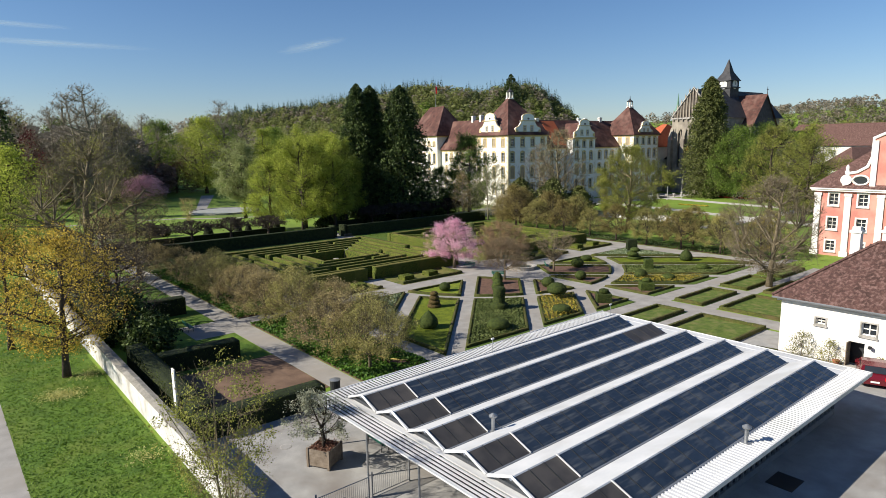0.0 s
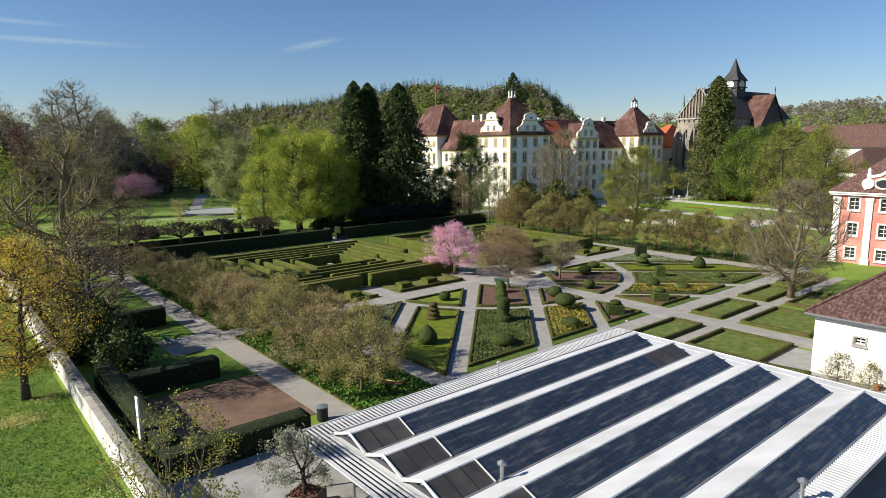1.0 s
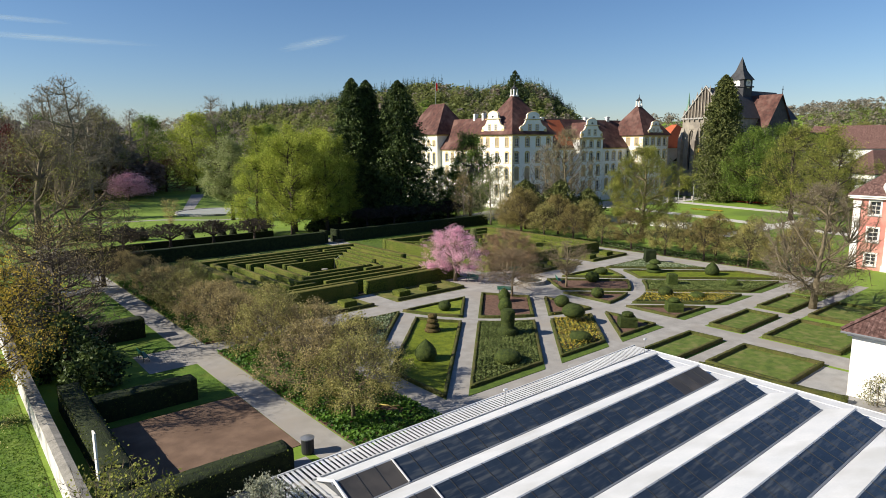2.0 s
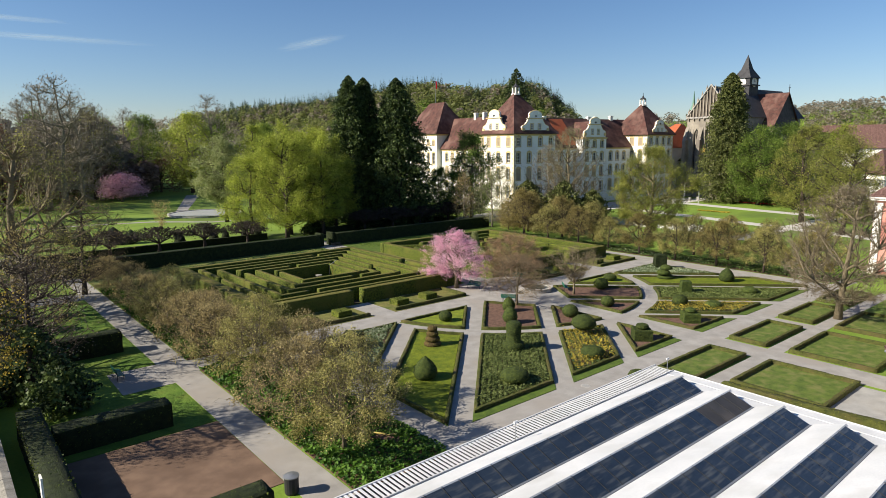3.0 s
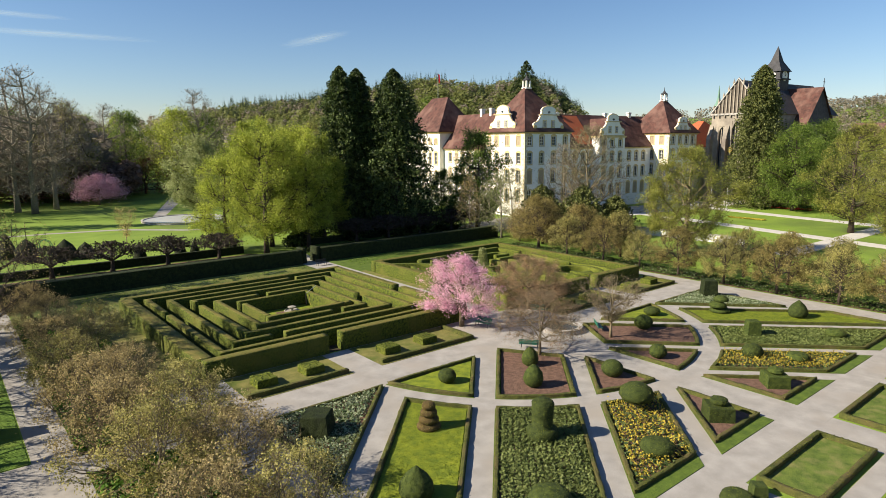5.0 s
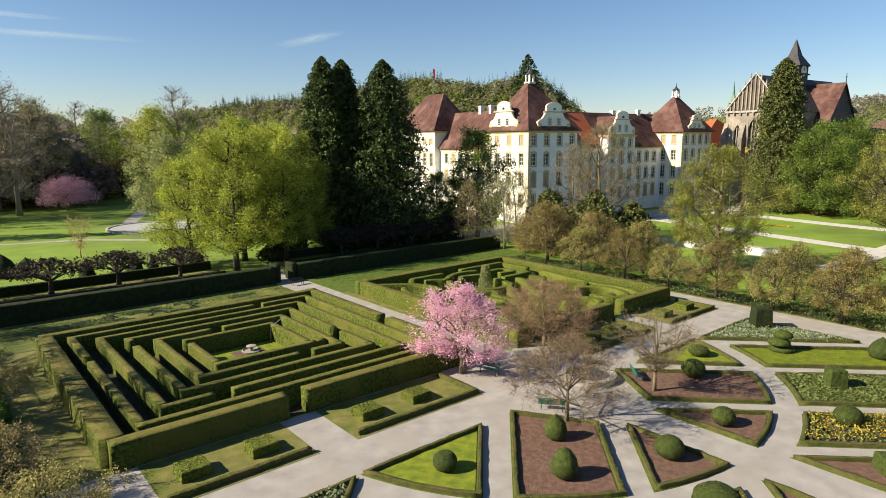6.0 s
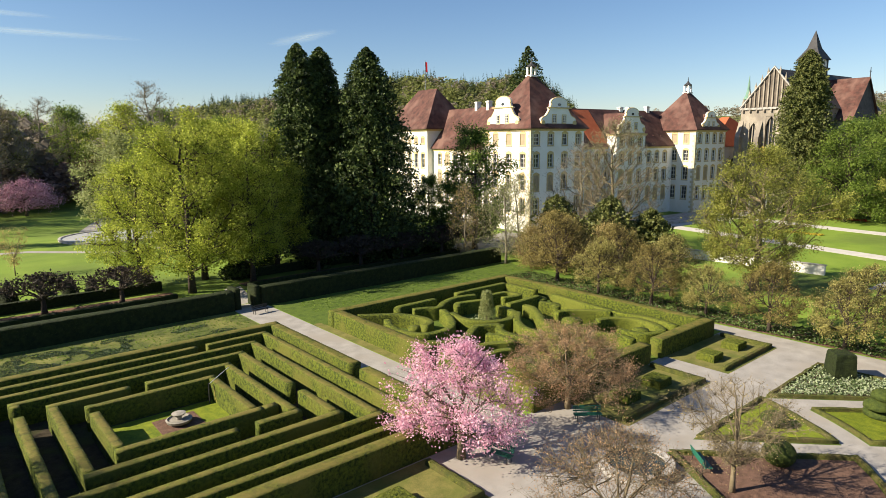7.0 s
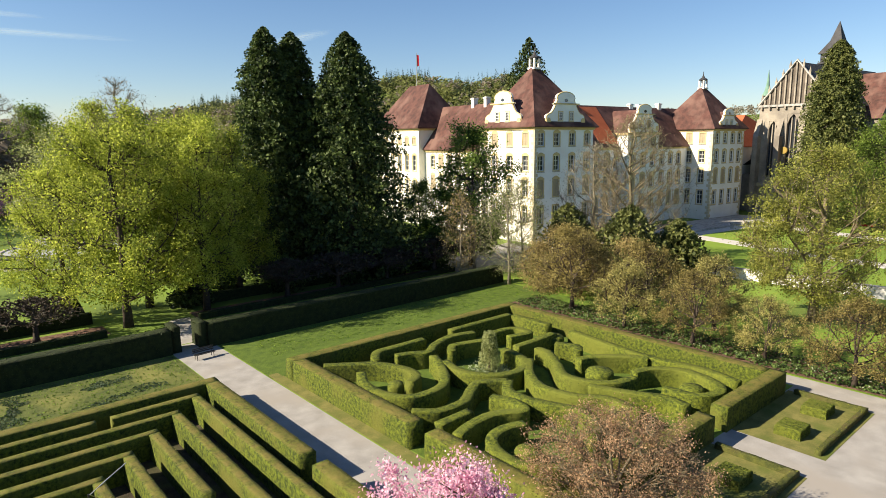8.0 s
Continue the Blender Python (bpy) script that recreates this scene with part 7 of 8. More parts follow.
# rows on the eastern side
G_E = "row trees along the eastern path"
tc = tree("row_tree", "small garden tree budding bronze-green beside the eastern path", place(98.2, 80.0), 31, 6.2, 6.6, 1.8, 0.18, "budgreen", 10500, 0.135, 0.2, "bark_dark", (10, 80, 340), G_E, clumps=120, envelope="umbrella", twigs=1600, ragged=0.6, rise=0.7)
td = tree("row_tree", "small garden tree in thin bronze leaf beside the eastern path", place(98.4, 73.4), 32, 6.2, 6.8, 1.8, 0.18, "bronze", 10500, 0.135, 0.2, "bark_dark", (10, 80, 340), G_E, clumps=120, envelope="umbrella", twigs=1600, ragged=0.6, rise=0.7)
plant(tc, [(99.0, 67.6, 2, 0.8), (97.6, 54.8, 3, 0.95), (103.6, 74.0, 4, 1.1), (103.4, 55.0, 5, 1.0), (103.0, 44.0, 0.5, 1.0), (97.6, 42.0, 4.4, 0.95), (106.0, 38.5, 1.1, 1.0)])
plant(td, [(100.0, 87.5, 1, 1.35), (97.8, 61.0, 2, 1.0), (97.5, 48.4, 3, 1.0), (103.2, 49.5, 5, 1.0), (103.4, 81.0, 0.2, 1.15), (97.8, 36.0, 2.2, 0.95), (104.5, 90.5, 4.9, 1.2)])
# pollarded row on the north side
G_PL = "pollarded trees behind the tall hedge"
pl = tree("pollard_tree", "flat-topped pollarded tree with knobbly bare branches", place(48.5, 113.4), 41, 4.3, 9.0, 2.4, 0.32, "knob", 1800, 0.26, 0.12, "bark_dark", (14, 170, 420), G_PL, envelope="umbrella", twigs=0, sag=-0.1)
plant(pl, [(41.2, 113.6, 1, 1), (55.8, 112.8, 2, 0.95), (80.5, 113.0, 3, 1.0), (86.6, 111.8, 4, 1.05), (93.6, 111.6, 5, 1.0), (101.6, 111.8, 0.6, 1.05), (34.0, 114.0, 0.2, 1)])
# limes in fresh leaf
G_LI = "tall limes in fresh leaf"
lm = tree("lime_tree", "tall lime tree in fresh yellow-green leaf", place(63.4, 112.6), 51, 20.0, 11.5, 3.8, 0.4, "lime", 30000, 0.23, 0.45, "bark_dark", (13, 110, 520), G_LI, clumps=300, envelope="droop", twigs=1000, ragged=0.6, stories=0.3)
lm2 = tree("lime_tree", "tall slender lime tree in fresh yellow-green leaf", place(71.4, 113.6), 52, 19.0, 9.5, 4.2, 0.34, "lime", 24000, 0.23, 0.45, "bark_dark", (13, 110, 460), G_LI, clumps=260, envelope="droop", twigs=1000, ragged=0.6, stories=0.3)
plant(lm, [(73.2, 122.0, 2.0, 1.06), (59.6, 119.5, 3.6, 0.82)])
plant(lm2, [(77.2, 118.6, 4.0, 0.98), (67.2, 119.0, 1.4, 1.12)])
tree("silver_tree", "rounded tree with silvery pale young leaves on the park lawn", place(65.4, 147.4), 53, 19.5, 13.0, 5.4, 0.4, "silver", 26000, 0.3, 0.5, "bark_dark", (11, 80, 400), clumps=190, envelope="round", twigs=800, ragged=0.6, stories=0.4)
tree("young_tree", "thin young tree in bronze bud on the park lawn", place(48.8, 138.7), 54, 6.6, 4.4, 1.6, 0.08, "bud", 1500, 0.16, 0.25, "bark", (9, 40, 160), envelope="vase", twigs=500)
# twin redwoods and other evergreens
G_CO = "tall dark evergreens"
conifer("giant_redwood", "tall narrow dark evergreen rising behind the hedge", place(84.8, 124.6), 61, 31.8, 13.5, nb=2200, per=22, size=0.42, group=G_CO, power=0.5, belly=0.2)
conifer("giant_redwood", "tall dark evergreen with a narrow spire behind the hedge", place(88.6, 124.8), 65, 31.6, 13.5, nb=2200, per=22, size=0.42, group=G_CO, power=0.5, belly=0.2)
conifer("giant_redwood", "tall dark evergreen with a pointed top behind the hedge", place(93.4, 119.2), 62, 31.4, 20.5, nb=3000, per=22, size=0.42, group=G_CO, power=0.58, belly=0.12)
conifer("giant_redwood", "tall dark evergreen standing behind the palace", place(157.2, 144.2), 63, 40.0, 22.0, nb=1000, per=18, size=0.6, group=G_CO)
conifer("columnar_cypress", "broad columnar olive-green cypress before the church", place(191.5, 93.2), 64, 36.6, 15.5, "cypress", nb=2800, per=24, size=0.42, group=G_CO, tip=1.0, belly=0.35, power=0.48)
conifer("dark_spruce", "dark spruce at the edge of the park", place(19.3, 183.0), 66, 33.6, 13.0, nb=420, per=14, size=0.6, group=G_CO)
# trees before the palace
iv = tree("ivied_tree", "tall tree with dark ivied limbs and fresh leaves before the palace", place(108.8, 112.0), 71, 19.4, 12.5, 2.6, 0.4, "ivy_tree", 30000, 0.3, 0.5, "bark_dark", (11, 80, 420), clumps=170, envelope="round", twigs=1600, ragged=0.6)
plant(iv, [(105.5, 119.5, 2.2, 0.6)])
tree("bare_tree", "tall pale-barked tree still bare before the palace", place(123.8, 95.8), 72, 20.4, 16.0, 2.6, 0.36, "silver", 4500, 0.16, 0.4, "bark", (10, 130, 800), envelope="round", twigs=9000, rise=1.0, sag=0.02, ragged=0.6)
tree("bare_tree", "smaller pale tree still bare before the palace", place(124.0, 102.5), 73, 17.0, 10.5, 2.6, 0.3, "twig", 3500, 0.16, 0.4, "bark_grey", (11, 90, 520), envelope="round", twigs=5000)
tree("birch_tree", "slender birch in sparse young leaf by the forecourt", place(103.6, 99.8), 74, 12.2, 8.5, 2.0, 0.2, "silver", 5200, 0.17, 0.35, "bark_grey", (10, 70, 360), envelope="round", twigs=2200)
tree("birch_tree", "slender birch with bare pale twigs by the forecourt", place(106.5, 109.0), 75, 12.0, 6.0, 2.0, 0.18, "twig", 1200, 0.2, 0.35, "bark_grey", (10, 70, 300), envelope="round", twigs=2200)
big = tree("broad_maple", "broad spreading maple in sparse yellow-green leaf on the palace lawn", place(113.4, 69.0), 76, 16.4, 14.2, 3.0, 0.45, "maple", 52000, 0.18, 0.34, "bark", (12, 100, 520), clumps=320, envelope="round", twigs=1600, ragged=0.5, rise=1.0, sag=0.02)
for x, y, h, w, s in ((112.0, 97.5, 9.6, 10.5, 81), (116.0, 91.0, 9.6, 11.0, 82), (120.5, 87.0, 7.8, 8.0, 83)):
    conifer("yew_tree", "dense dark bushy yew near the drive", place(x, y), s, h, w, "cypress", nb=360, per=16, size=0.5, group="dark yews near the drive", belly=0.5)
ot = tree("shrub_tree", "round shrub in bronze-yellow young leaf near the drive", place(107.5, 95.5), 84, 7.2, 7.0, 0.8, 0.16, "bud", 5000, 0.2, 0.4, "bark_dark", (9, 60, 300), "bronze shrubs near the drive", envelope="round", twigs=600)
plant(ot, [(105.5, 90.5, 2, 0.95), (109.5, 87.0, 3.3, 0.9), (103.5, 95.0, 4, 0.8)])
tree("birch_tree", "slender young birch in sparse leaf beside the forecourt", place(101.5, 106.5), 77, 11.0, 5.5, 1.6, 0.16, "bud", 2600, 0.17, 0.35, "bark_grey", (10, 70, 320), envelope="round", twigs=2600)
tree("birch_tree", "slender young birch with pale buds before the palace wall", place(112.5, 105.5), 78, 12.5, 7.0, 1.6, 0.18, "silver", 3600, 0.17, 0.35, "bark_grey", (10, 70, 320), envelope="round", twigs=2600)
tree("bare_tree", "thin bare tree against the palace's western wall", place(113.0, 118.5), 79, 13.0, 6.5, 2.0, 0.18, "twig", 1800, 0.16, 0.35, "bark_grey", (10, 80, 420), envelope="round", twigs=3600)
for x, y, h, w, sd in ((99.0, 116.5, 4.4, 5.0, 85), (90.0, 114.5, 4.6, 6.0, 86), (82.0, 116.5, 4.2, 6.0, 87), (76.0, 121.0, 4.6, 6.0, 88), (94.5, 114.5, 4.8, 7.0, 89), (103.5, 114.0, 5.2, 6.0, 90), (99.5, 120.0, 7.0, 7.0, 91), (71.0, 117.0, 2.6, 5.0, 92)):
    conifer("dark_shrub", "dense dark evergreen shrub under the tall conifers", place(x, y), sd, h, w, "conifer", nb=260, per=16, size=0.34, group="dark shrubs under the conifers", belly=0.55)
# green trees to the right of the church
G_G = "leafy trees before the church"
gg = tree("leafy_tree", "large tree in dense fresh green leaf", place(190.0, 83.0), 91, 20.5, 17.5, 2.0, 0.45, "green", 36000, 0.33, 0.7, "bark_dark", (12, 90, 420), G_G, clumps=170, envelope="droop", twigs=600)
plant(gg, [(205.0, 82.5, 2.2, 1.05), (208, 75, 4.0, 0.9)])
gl = tree("leafy_tree", "old tree with long bare limbs and thin yellow-green leaf", place(158.2, 60.0), 92, 20.0, 16.0, 3.4, 0.5, "maple", 30000, 0.24, 0.5, "bark_dark", (13, 90, 420), G_G, clumps=150, envelope="round", twigs=1800, ragged=0.7, rise=0.5)
plant(gl, [(144.2, 47.6, 1.1, 0.88)])
gy = tree("leafy_tree", "tree in bright lime-green spring leaf", place(186.0, 62.0), 93, 21.0, 12.0, 3.0, 0.4, "lime", 14000, 0.28, 0.7, "bark_dark", (11, 80, 360), G_G, clumps=120, envelope="round", twigs=600)
tree("bare_tree", "grey-twigged tree still bare beside the leafy ones", place(196.0, 71.5), 95, 17.0, 13.0, 3.0, 0.3, "twig", 3000, 0.2, 0.4, "bark_grey", (11, 90, 520), envelope="round", twigs=5000)
tree("bare_tree", "round bare tree with fine pinkish-brown twigs beside the yard house", place(80.6, 27.6), 94, 13.0, 11.0, 2.0, 0.34, "twig", 5200, 0.11, 0.3, "bark", (13, 150, 900), envelope="round", twigs=11000, rise=0.9, sag=0.02)
# west of the garden
tree("leaning_tree", "old leaning tree with stout limbs and a thin olive-brown crown", place(18.8, 81.4), 101, 18.5, 16.5, 4.2, 0.62, "olive", 9500, 0.15, 0.4, "bark", (12, 100, 440), clumps=160, envelope="round", lean=(0.8, 0.5), twigs=6500, ragged=0.7, rise=0.7)
tree("brown_tree", "rounded tree in brown bud by the western path", place(26.0, 89.5), 102, 11.5, 11.0, 2.4, 0.28, "bud", 2200, 0.14, 0.5, "bark_dark", (11, 90, 460), envelope="round", twigs=4200)
tree("brown_tree", "low dark tree with tangled brown branches behind the wall", place(18.6, 72.0), 103, 10.5, 11.0, 1.4, 0.3, "bud", 5000, 0.15, 0.4, "bark_dark", (11, 90, 460), envelope="round", twigs=3600)
tree("brown_tree", "low dark tree with tangled bare branches behind the wall", place(17.6, 62.5), 104, 9.0, 9.0, 1.2, 0.28, "twig", 2200, 0.14, 0.4, "bark_dark", (11, 90, 460), envelope="round", twigs=3600)
tree("yellow_maple", "maple in golden-yellow blossom on the meadow outside the wall", place(11.1, 50.8), 105, 11.2, 9.8, 2.8, 0.28, "yellow", 15000, 0.15, 0.38, "bark_dark", (11, 80, 420), envelope="round", twigs=2200)
tree("yellow_maple", "smaller maple in golden-yellow blossom outside the wall", place(8.6, 62.0), 106, 10.5, 9.0, 2.8, 0.26, "yellow", 4200, 0.2, 0.42, "bark_dark", (10, 70, 360), envelope="round", twigs=1600)
wy = tree("leafy_tree", "rounded tree in bright lime-green leaf outside the wall", place(14.0, 108.0), 107, 17.5, 11.5, 2.4, 0.34, "lime", 15000, 0.25, 0.65, "bark_dark", (11, 80, 380), envelope="round", twigs=800)
plant(wy, [(9.5, 94.0, 2.0, 0.75), (4.0, 115, 3.3, 0.9)])
tree("purple_plum", "purple-leaved plum in the park", place(29.0, 213.0), 108, 23.9, 12.0, 2.2, 0.3, "purple", 4500, 0.35, 0.6, "bark_dark", (10, 70, 300), envelope="round")
for i, (x, y, h, w) in enumerate(((17.0, 57.0, 5.2, 5.6), (17.2, 68.5, 4.6, 5.0), (16.4, 77.0, 4.6, 5.0), (18.2, 53.0, 3.6, 4.4))):
    conifer("dark_shrub", "dense dark evergreen shrub inside the garden wall", place(x, y), 110 + i, h, w, "conifer", nb=200, per=16, size=0.3, group="dark shrubs inside the wall", belly=0.6)
# slender young trees outside the wall
yt = tree("young_tree", "slender multi-stemmed young tree just coming into leaf beside the wall", place(12.7, 22.4), 121, 8.4, 5.2, 0.4, 0.07, "maple", 5600, 0.1, 0.16, "bark", (16, 90, 420), "young trees beside the garden wall", envelope="vase", clumps=90, twigs=1800)
plant(yt, [(12.3, 20.2, 3.0, 0.8)])
# background trees of the park: bare, brown and green
G_BG = "old trees at the far side of the park"
bg = tree("park_tree", "tall old park tree still bare", place(36.3, 228.0), 131, 30.5, 19.0, 5.0, 0.6, "twig", 2000, 0.32, 0.8, "bark_grey", (11, 70, 260), G_BG, envelope="round", twigs=3500)
bh = tree("park_tree", "tall old park tree in fresh green", place(78.0, 262.0), 132, 28.5, 20.0, 3.5, 0.6, "green", 13000, 0.5, 0.9, "bark_dark", (10, 50, 160), G_BG, envelope="round")
bl = tree("park_tree", "tall old park tree in yellow-green leaf", place(90.0, 245.0), 133, 29.0, 21.0, 3.5, 0.6, "lime", 13000, 0.5, 0.9, "bark_dark", (10, 50, 160), G_BG, envelope="round")
bo = tree("park_tree", "tall old park tree in brownish bud", place(56.0, 236.0), 134, 29.0, 19.0, 4.0, 0.6, "olive", 9000, 0.42, 0.8, "bark_dark", (10, 60, 200), G_BG, envelope="round", twigs=2000)
bp = tree("park_tree", "low spreading group of reddish-brown bare twigs", place(62.0, 250.0), 135, 14.0, 24.0, 1.0, 0.4, "red_bud", 5000, 0.5, 0.8, "bark_dark", (10, 50, 160), G_BG, envelope="umbrella", twigs=1200)
plant(bg, [(40, 214, 1.0, 1.12), (46, 230, 2.2, 1.0), (57, 232, 0.6, 0.98), (70, 250, 3.5, 0.98), (17.4, 204, 4.2, 1.1), (-4, 224, 5.0, 1.15), (11.5, 235, 1.9, 1.0), (25, 215, 2.8, 1.05), (-22, 204, 3.3, 1.1), (97, 241, 2.0, 1.15)])
plant(bh, [(105, 262, 1.0, 1.0), (68, 275, 2.0, 0.95), (122, 250, 3.0, 0.9), (45, 262, 4.0, 1.0), (20, 245, 5.0, 1.0)])
plant(bl, [(80, 282, 1.0, 0.95), (112, 238, 2.0, 0.85), (130, 268, 3.0, 0.9)])
plant(bo, [(30, 250, 1.0, 1.0), (5, 225, 2.0, 1.0), (100, 285, 3.0, 0.95), (-10, 195, 4.0, 1.0), (140, 240, 5.0, 0.85), (150, 225, 0.4, 0.9), (120, 222, 1.3, 0.75), (-25, 175, 2.6, 1.0)])
plant(bg, [(49.0, 216.0, 2.0, 1.05)])
plant(bg, [(43.0, 207.0, 0.9, 1.18)])
plant(bp, [(44, 244, 1.0, 0.9), (82, 256, 2.0, 0.85)])
plant(bo, [(290, 75, 1.0, 0.8), (282, 50, 2.0, 0.8), (300, 90, 0.5, 0.85)])
plant(bg, [(228, 42, 0.4, 0.7)])


# ---- thin cirrus, far off ----
def cirrus(bearing, lift, length, width, seed, label, slant=0.0):
    """A thin sheet of ice cloud: white wisps with soft, ragged edges."""
    m = bpy.data.materials.new("cirrus")
    m.use_nodes = True
    nt = m.node_tree
    bs = nt.nodes["Principled BSDF"]
    bs.inputs["Base Color"].default_value, bs.inputs["Roughness"].default_value = (0.9, 0.9, 0.9, 1), 1.0
    # a faint glow stands in for sunlight on the cloud
    bs.inputs["Emission Color"].default_value, bs.inputs["Emission Strength"].default_value = (0.95, 0.97, 1.0, 1), 0.3
    tc, mp, nz = nt.nodes.new("ShaderNodeTexCoord"), nt.nodes.new("ShaderNodeMapping"), nt.nodes.new("ShaderNodeTexNoise")
    mp.inputs["Scale"].default_value, mp.inputs["Location"].default_value = (1.6, 3.0, 1.0), (seed, seed, 0)
    nz.inputs["Detail"].default_value = 6
    nt.links.new(tc.outputs["Generated"], mp.inputs["Vector"])
    nt.links.new(mp.outputs[0], nz.inputs["Vector"])
    gr, m2 = nt.nodes.new("ShaderNodeTexGradient"), nt.nodes.new("ShaderNodeMapping")
    gr.gradient_type = "SPHERICAL"
    m2.inputs["Scale"].default_value, m2.inputs["Location"].default_value = (2.0, 2.0, 0.0), (-1.0, -1.0, 0)
    nt.links.new(tc.outputs["Generated"], m2.inputs["Vector"])
    nt.links.new(m2.outputs[0], gr.inputs["Vector"])
    mul, r = nt.nodes.new("ShaderNodeMath"), ramp(nt, [(0.12, (0, 0, 0)), (0.55, (0.34, 0.34, 0.34))])
    mul.operation = "MULTIPLY"
    nt.links.new(nz.outputs["Fac"], mul.inputs[0])
    nt.links.new(gr.outputs["Fac"], mul.inputs[1])
    nt.links.new(mul.outputs[0], r.inputs[0])
    nt.links.new(r.outputs[0], bs.inputs["Alpha"])
    a = radians(bearing)
    eye = Vector((25, 20, 17))
    c = eye + Vector((math.sin(a) * math.cos(radians(lift)), math.cos(a) * math.cos(radians(lift)), math.sin(radians(lift)))) * 3600
    ob = single("cirrus_cloud", Mesh().add([(-length / 2, -width / 2, 0), (length / 2, -width / 2, 0), (length / 2, width / 2, 0), (-length / 2, width / 2, 0)], [(0, 1, 2, 3)]), m, label, "cloud", "", "structure", at=look(c, eye) @ Matrix.Rotation(slant, 4, "Z"))
    ob.visible_shadow = False
    return ob


cirrus(8.6, 8.1, 1250, 46, 1.3, "long thin streak of white cirrus cloud")
cirrus(6.0, 9.3, 700, 40, 2.6, "faint thin streak of white cirrus cloud")
cirrus(28.4, 8.7, 520, 70, 4.1, "faint wisp of white cirrus cloud", -0.22)


# ---- woods on the hills ----
def far_wood(name, n, leaf, pick, height, label, seed, shape="round", quads=40):
    """A wood of many crowns, each a loose cluster of sprays, standing on the land."""
    rng = np.random.default_rng(seed)
    cs, ss = [], []
    k = 0
    while k < n:
        x, y = pick(rng)
        z = ground_z(x, y)
        h = height * rng.uniform(0.75, 1.2)
        d = rng.normal(size=(quads, 3))
        d /= np.linalg.norm(d, axis=1)[:, None]
        if shape == "round":
            c = d * np.array([h * 0.30, h * 0.30, h * 0.36]) * rng.uniform(0.7, 1.05, (quads, 1)) + np.array([x, y, z + h * 0.62])
            s = h * 0.15
        else:
            u = np.linspace(0, 1, quads)
            r = h * 0.15 * (1 - u) * rng.uniform(0.7, 1.15, quads)
            a = np.arange(quads) * 2.4
            c = np.column_stack([x + np.cos(a) * r, y + np.sin(a) * r, z + h * (0.05 + 0.93 * u)])
            s = h * 0.12 * (1.15 - u)
        cs.append(c)
        ss.append(s * rng.uniform(0.6, 1.3, quads))
        k += 1
    return single(name, Mesh().cards(np.concatenate(cs), np.concatenate(ss), rng, 0.9 if shape == "round" else 0.2, 0.85), L[leaf], label, "woodland", kind="stuff")


def band_pick(a0, a1, r0, r1, zmin=6.0):
    """Places seen from the garden between two bearings (degrees clockwise from y) and two distances."""
    def pick(rng):
        while True:
            a, r = radians(rng.uniform(a0, a1)), rng.uniform(r0, r1)
            x, y = 10 + math.sin(a) * r, 5 + math.cos(a) * r
            if ground_z(x, y) > zmin:
                return x, y
    return pick


far_wood("hill_wood", 1500, "wood_far", band_pick(18, 52, 560, 900), 17, "yellow-green spring woodland covering the hill", 1, quads=64)
far_wood("hill_wood", 900, "wood_bare", band_pick(10, 56, 520, 900), 16, "brown leafless woodland on the hill", 2, quads=64)
far_wood("hill_spruces", 520, "wood_dark", band_pick(21, 40, 790, 900, 20), 25, "dark spruces along the hill's crest", 3, "cone", 60)
far_wood("hill_spruces", 230, "wood_dark", band_pick(42, 52, 740, 860, 30), 25, "dark spruces on the shoulder of the hill", 13, "cone", 60)
far_wood("hill_wood", 900, "wood_bare", band_pick(53, 88, 700, 1050, 14), 14, "brown woodland on the eastern slope", 4, quads=56)
far_wood("hill_wood", 420, "wood_far", band_pick(60, 88, 700, 900, 8), 13, "yellow-green woodland on the eastern slope", 5, quads=56)
far_wood("valley_wood", 800, "wood_bare", band_pick(-40, 30, 330, 600, -1), 20, "bare brown woodland closing the park", 6, quads=56)
far_wood("valley_wood", 700, "wood_far", band_pick(-40, 34, 330, 640, -1), 19, "yellow-green woodland closing the park", 7, quads=56)
far_wood("valley_wood", 500, "wood_far", band_pick(34, 75, 320, 480, -1), 12, "spring woodland beyond the palace", 8, quads=56)

far_wood("park_wood", 300, "wood_grey", band_pick(-30, 12.5, 235, 330, -1), 23, "grey-brown leafless trees closing the park", 9, quads=150)
far_wood("park_thicket", 60, "wood_red", band_pick(8, 15.5, 232, 262, -1), 11, "low purplish-brown thicket behind the pink cherry", 10, quads=150)


# ---- ground cover and small things ----
def cover(name, areas, n, leaf, size, zmid, label, seed, patchy=-1.0):
    rng = np.random.default_rng(seed)
    A = np.array([(c - a) * (d - b) for a, b, c, d in areas])
    i = rng.choice(len(areas), n, p=A / A.sum())
    R = np.array(areas)[i]
    x, y = R[:, 0] + (R[:, 2] - R[:, 0]) * rng.random(n), R[:, 1] + (R[:, 3] - R[:, 1]) * rng.random(n)
    hum = np.array([0.5 + 0.5 * noise.noise((a * 0.8, b * 0.8, seed)) for a, b in zip(x, y)])
    z = zmid * (0.25 + hum * 1.4) * rng.uniform(0.6, 1.2, n)
    keep = np.array([noise.noise((a * 0.28, b * 0.4, seed + 3.3)) + 0.4 * noise.noise((a * 1.1, b * 1.1, seed)) > patchy for a, b in zip(x, y)])
    x, y, z, n = x[keep], y[keep], z[keep], int(keep.sum())
    return single(name, Mesh().cards(np.column_stack([x, y, z]), size * rng.uniform(0.6, 1.3, n), rng, 0.6, 0.75), L[leaf], label, "ground cover", kind="stuff")


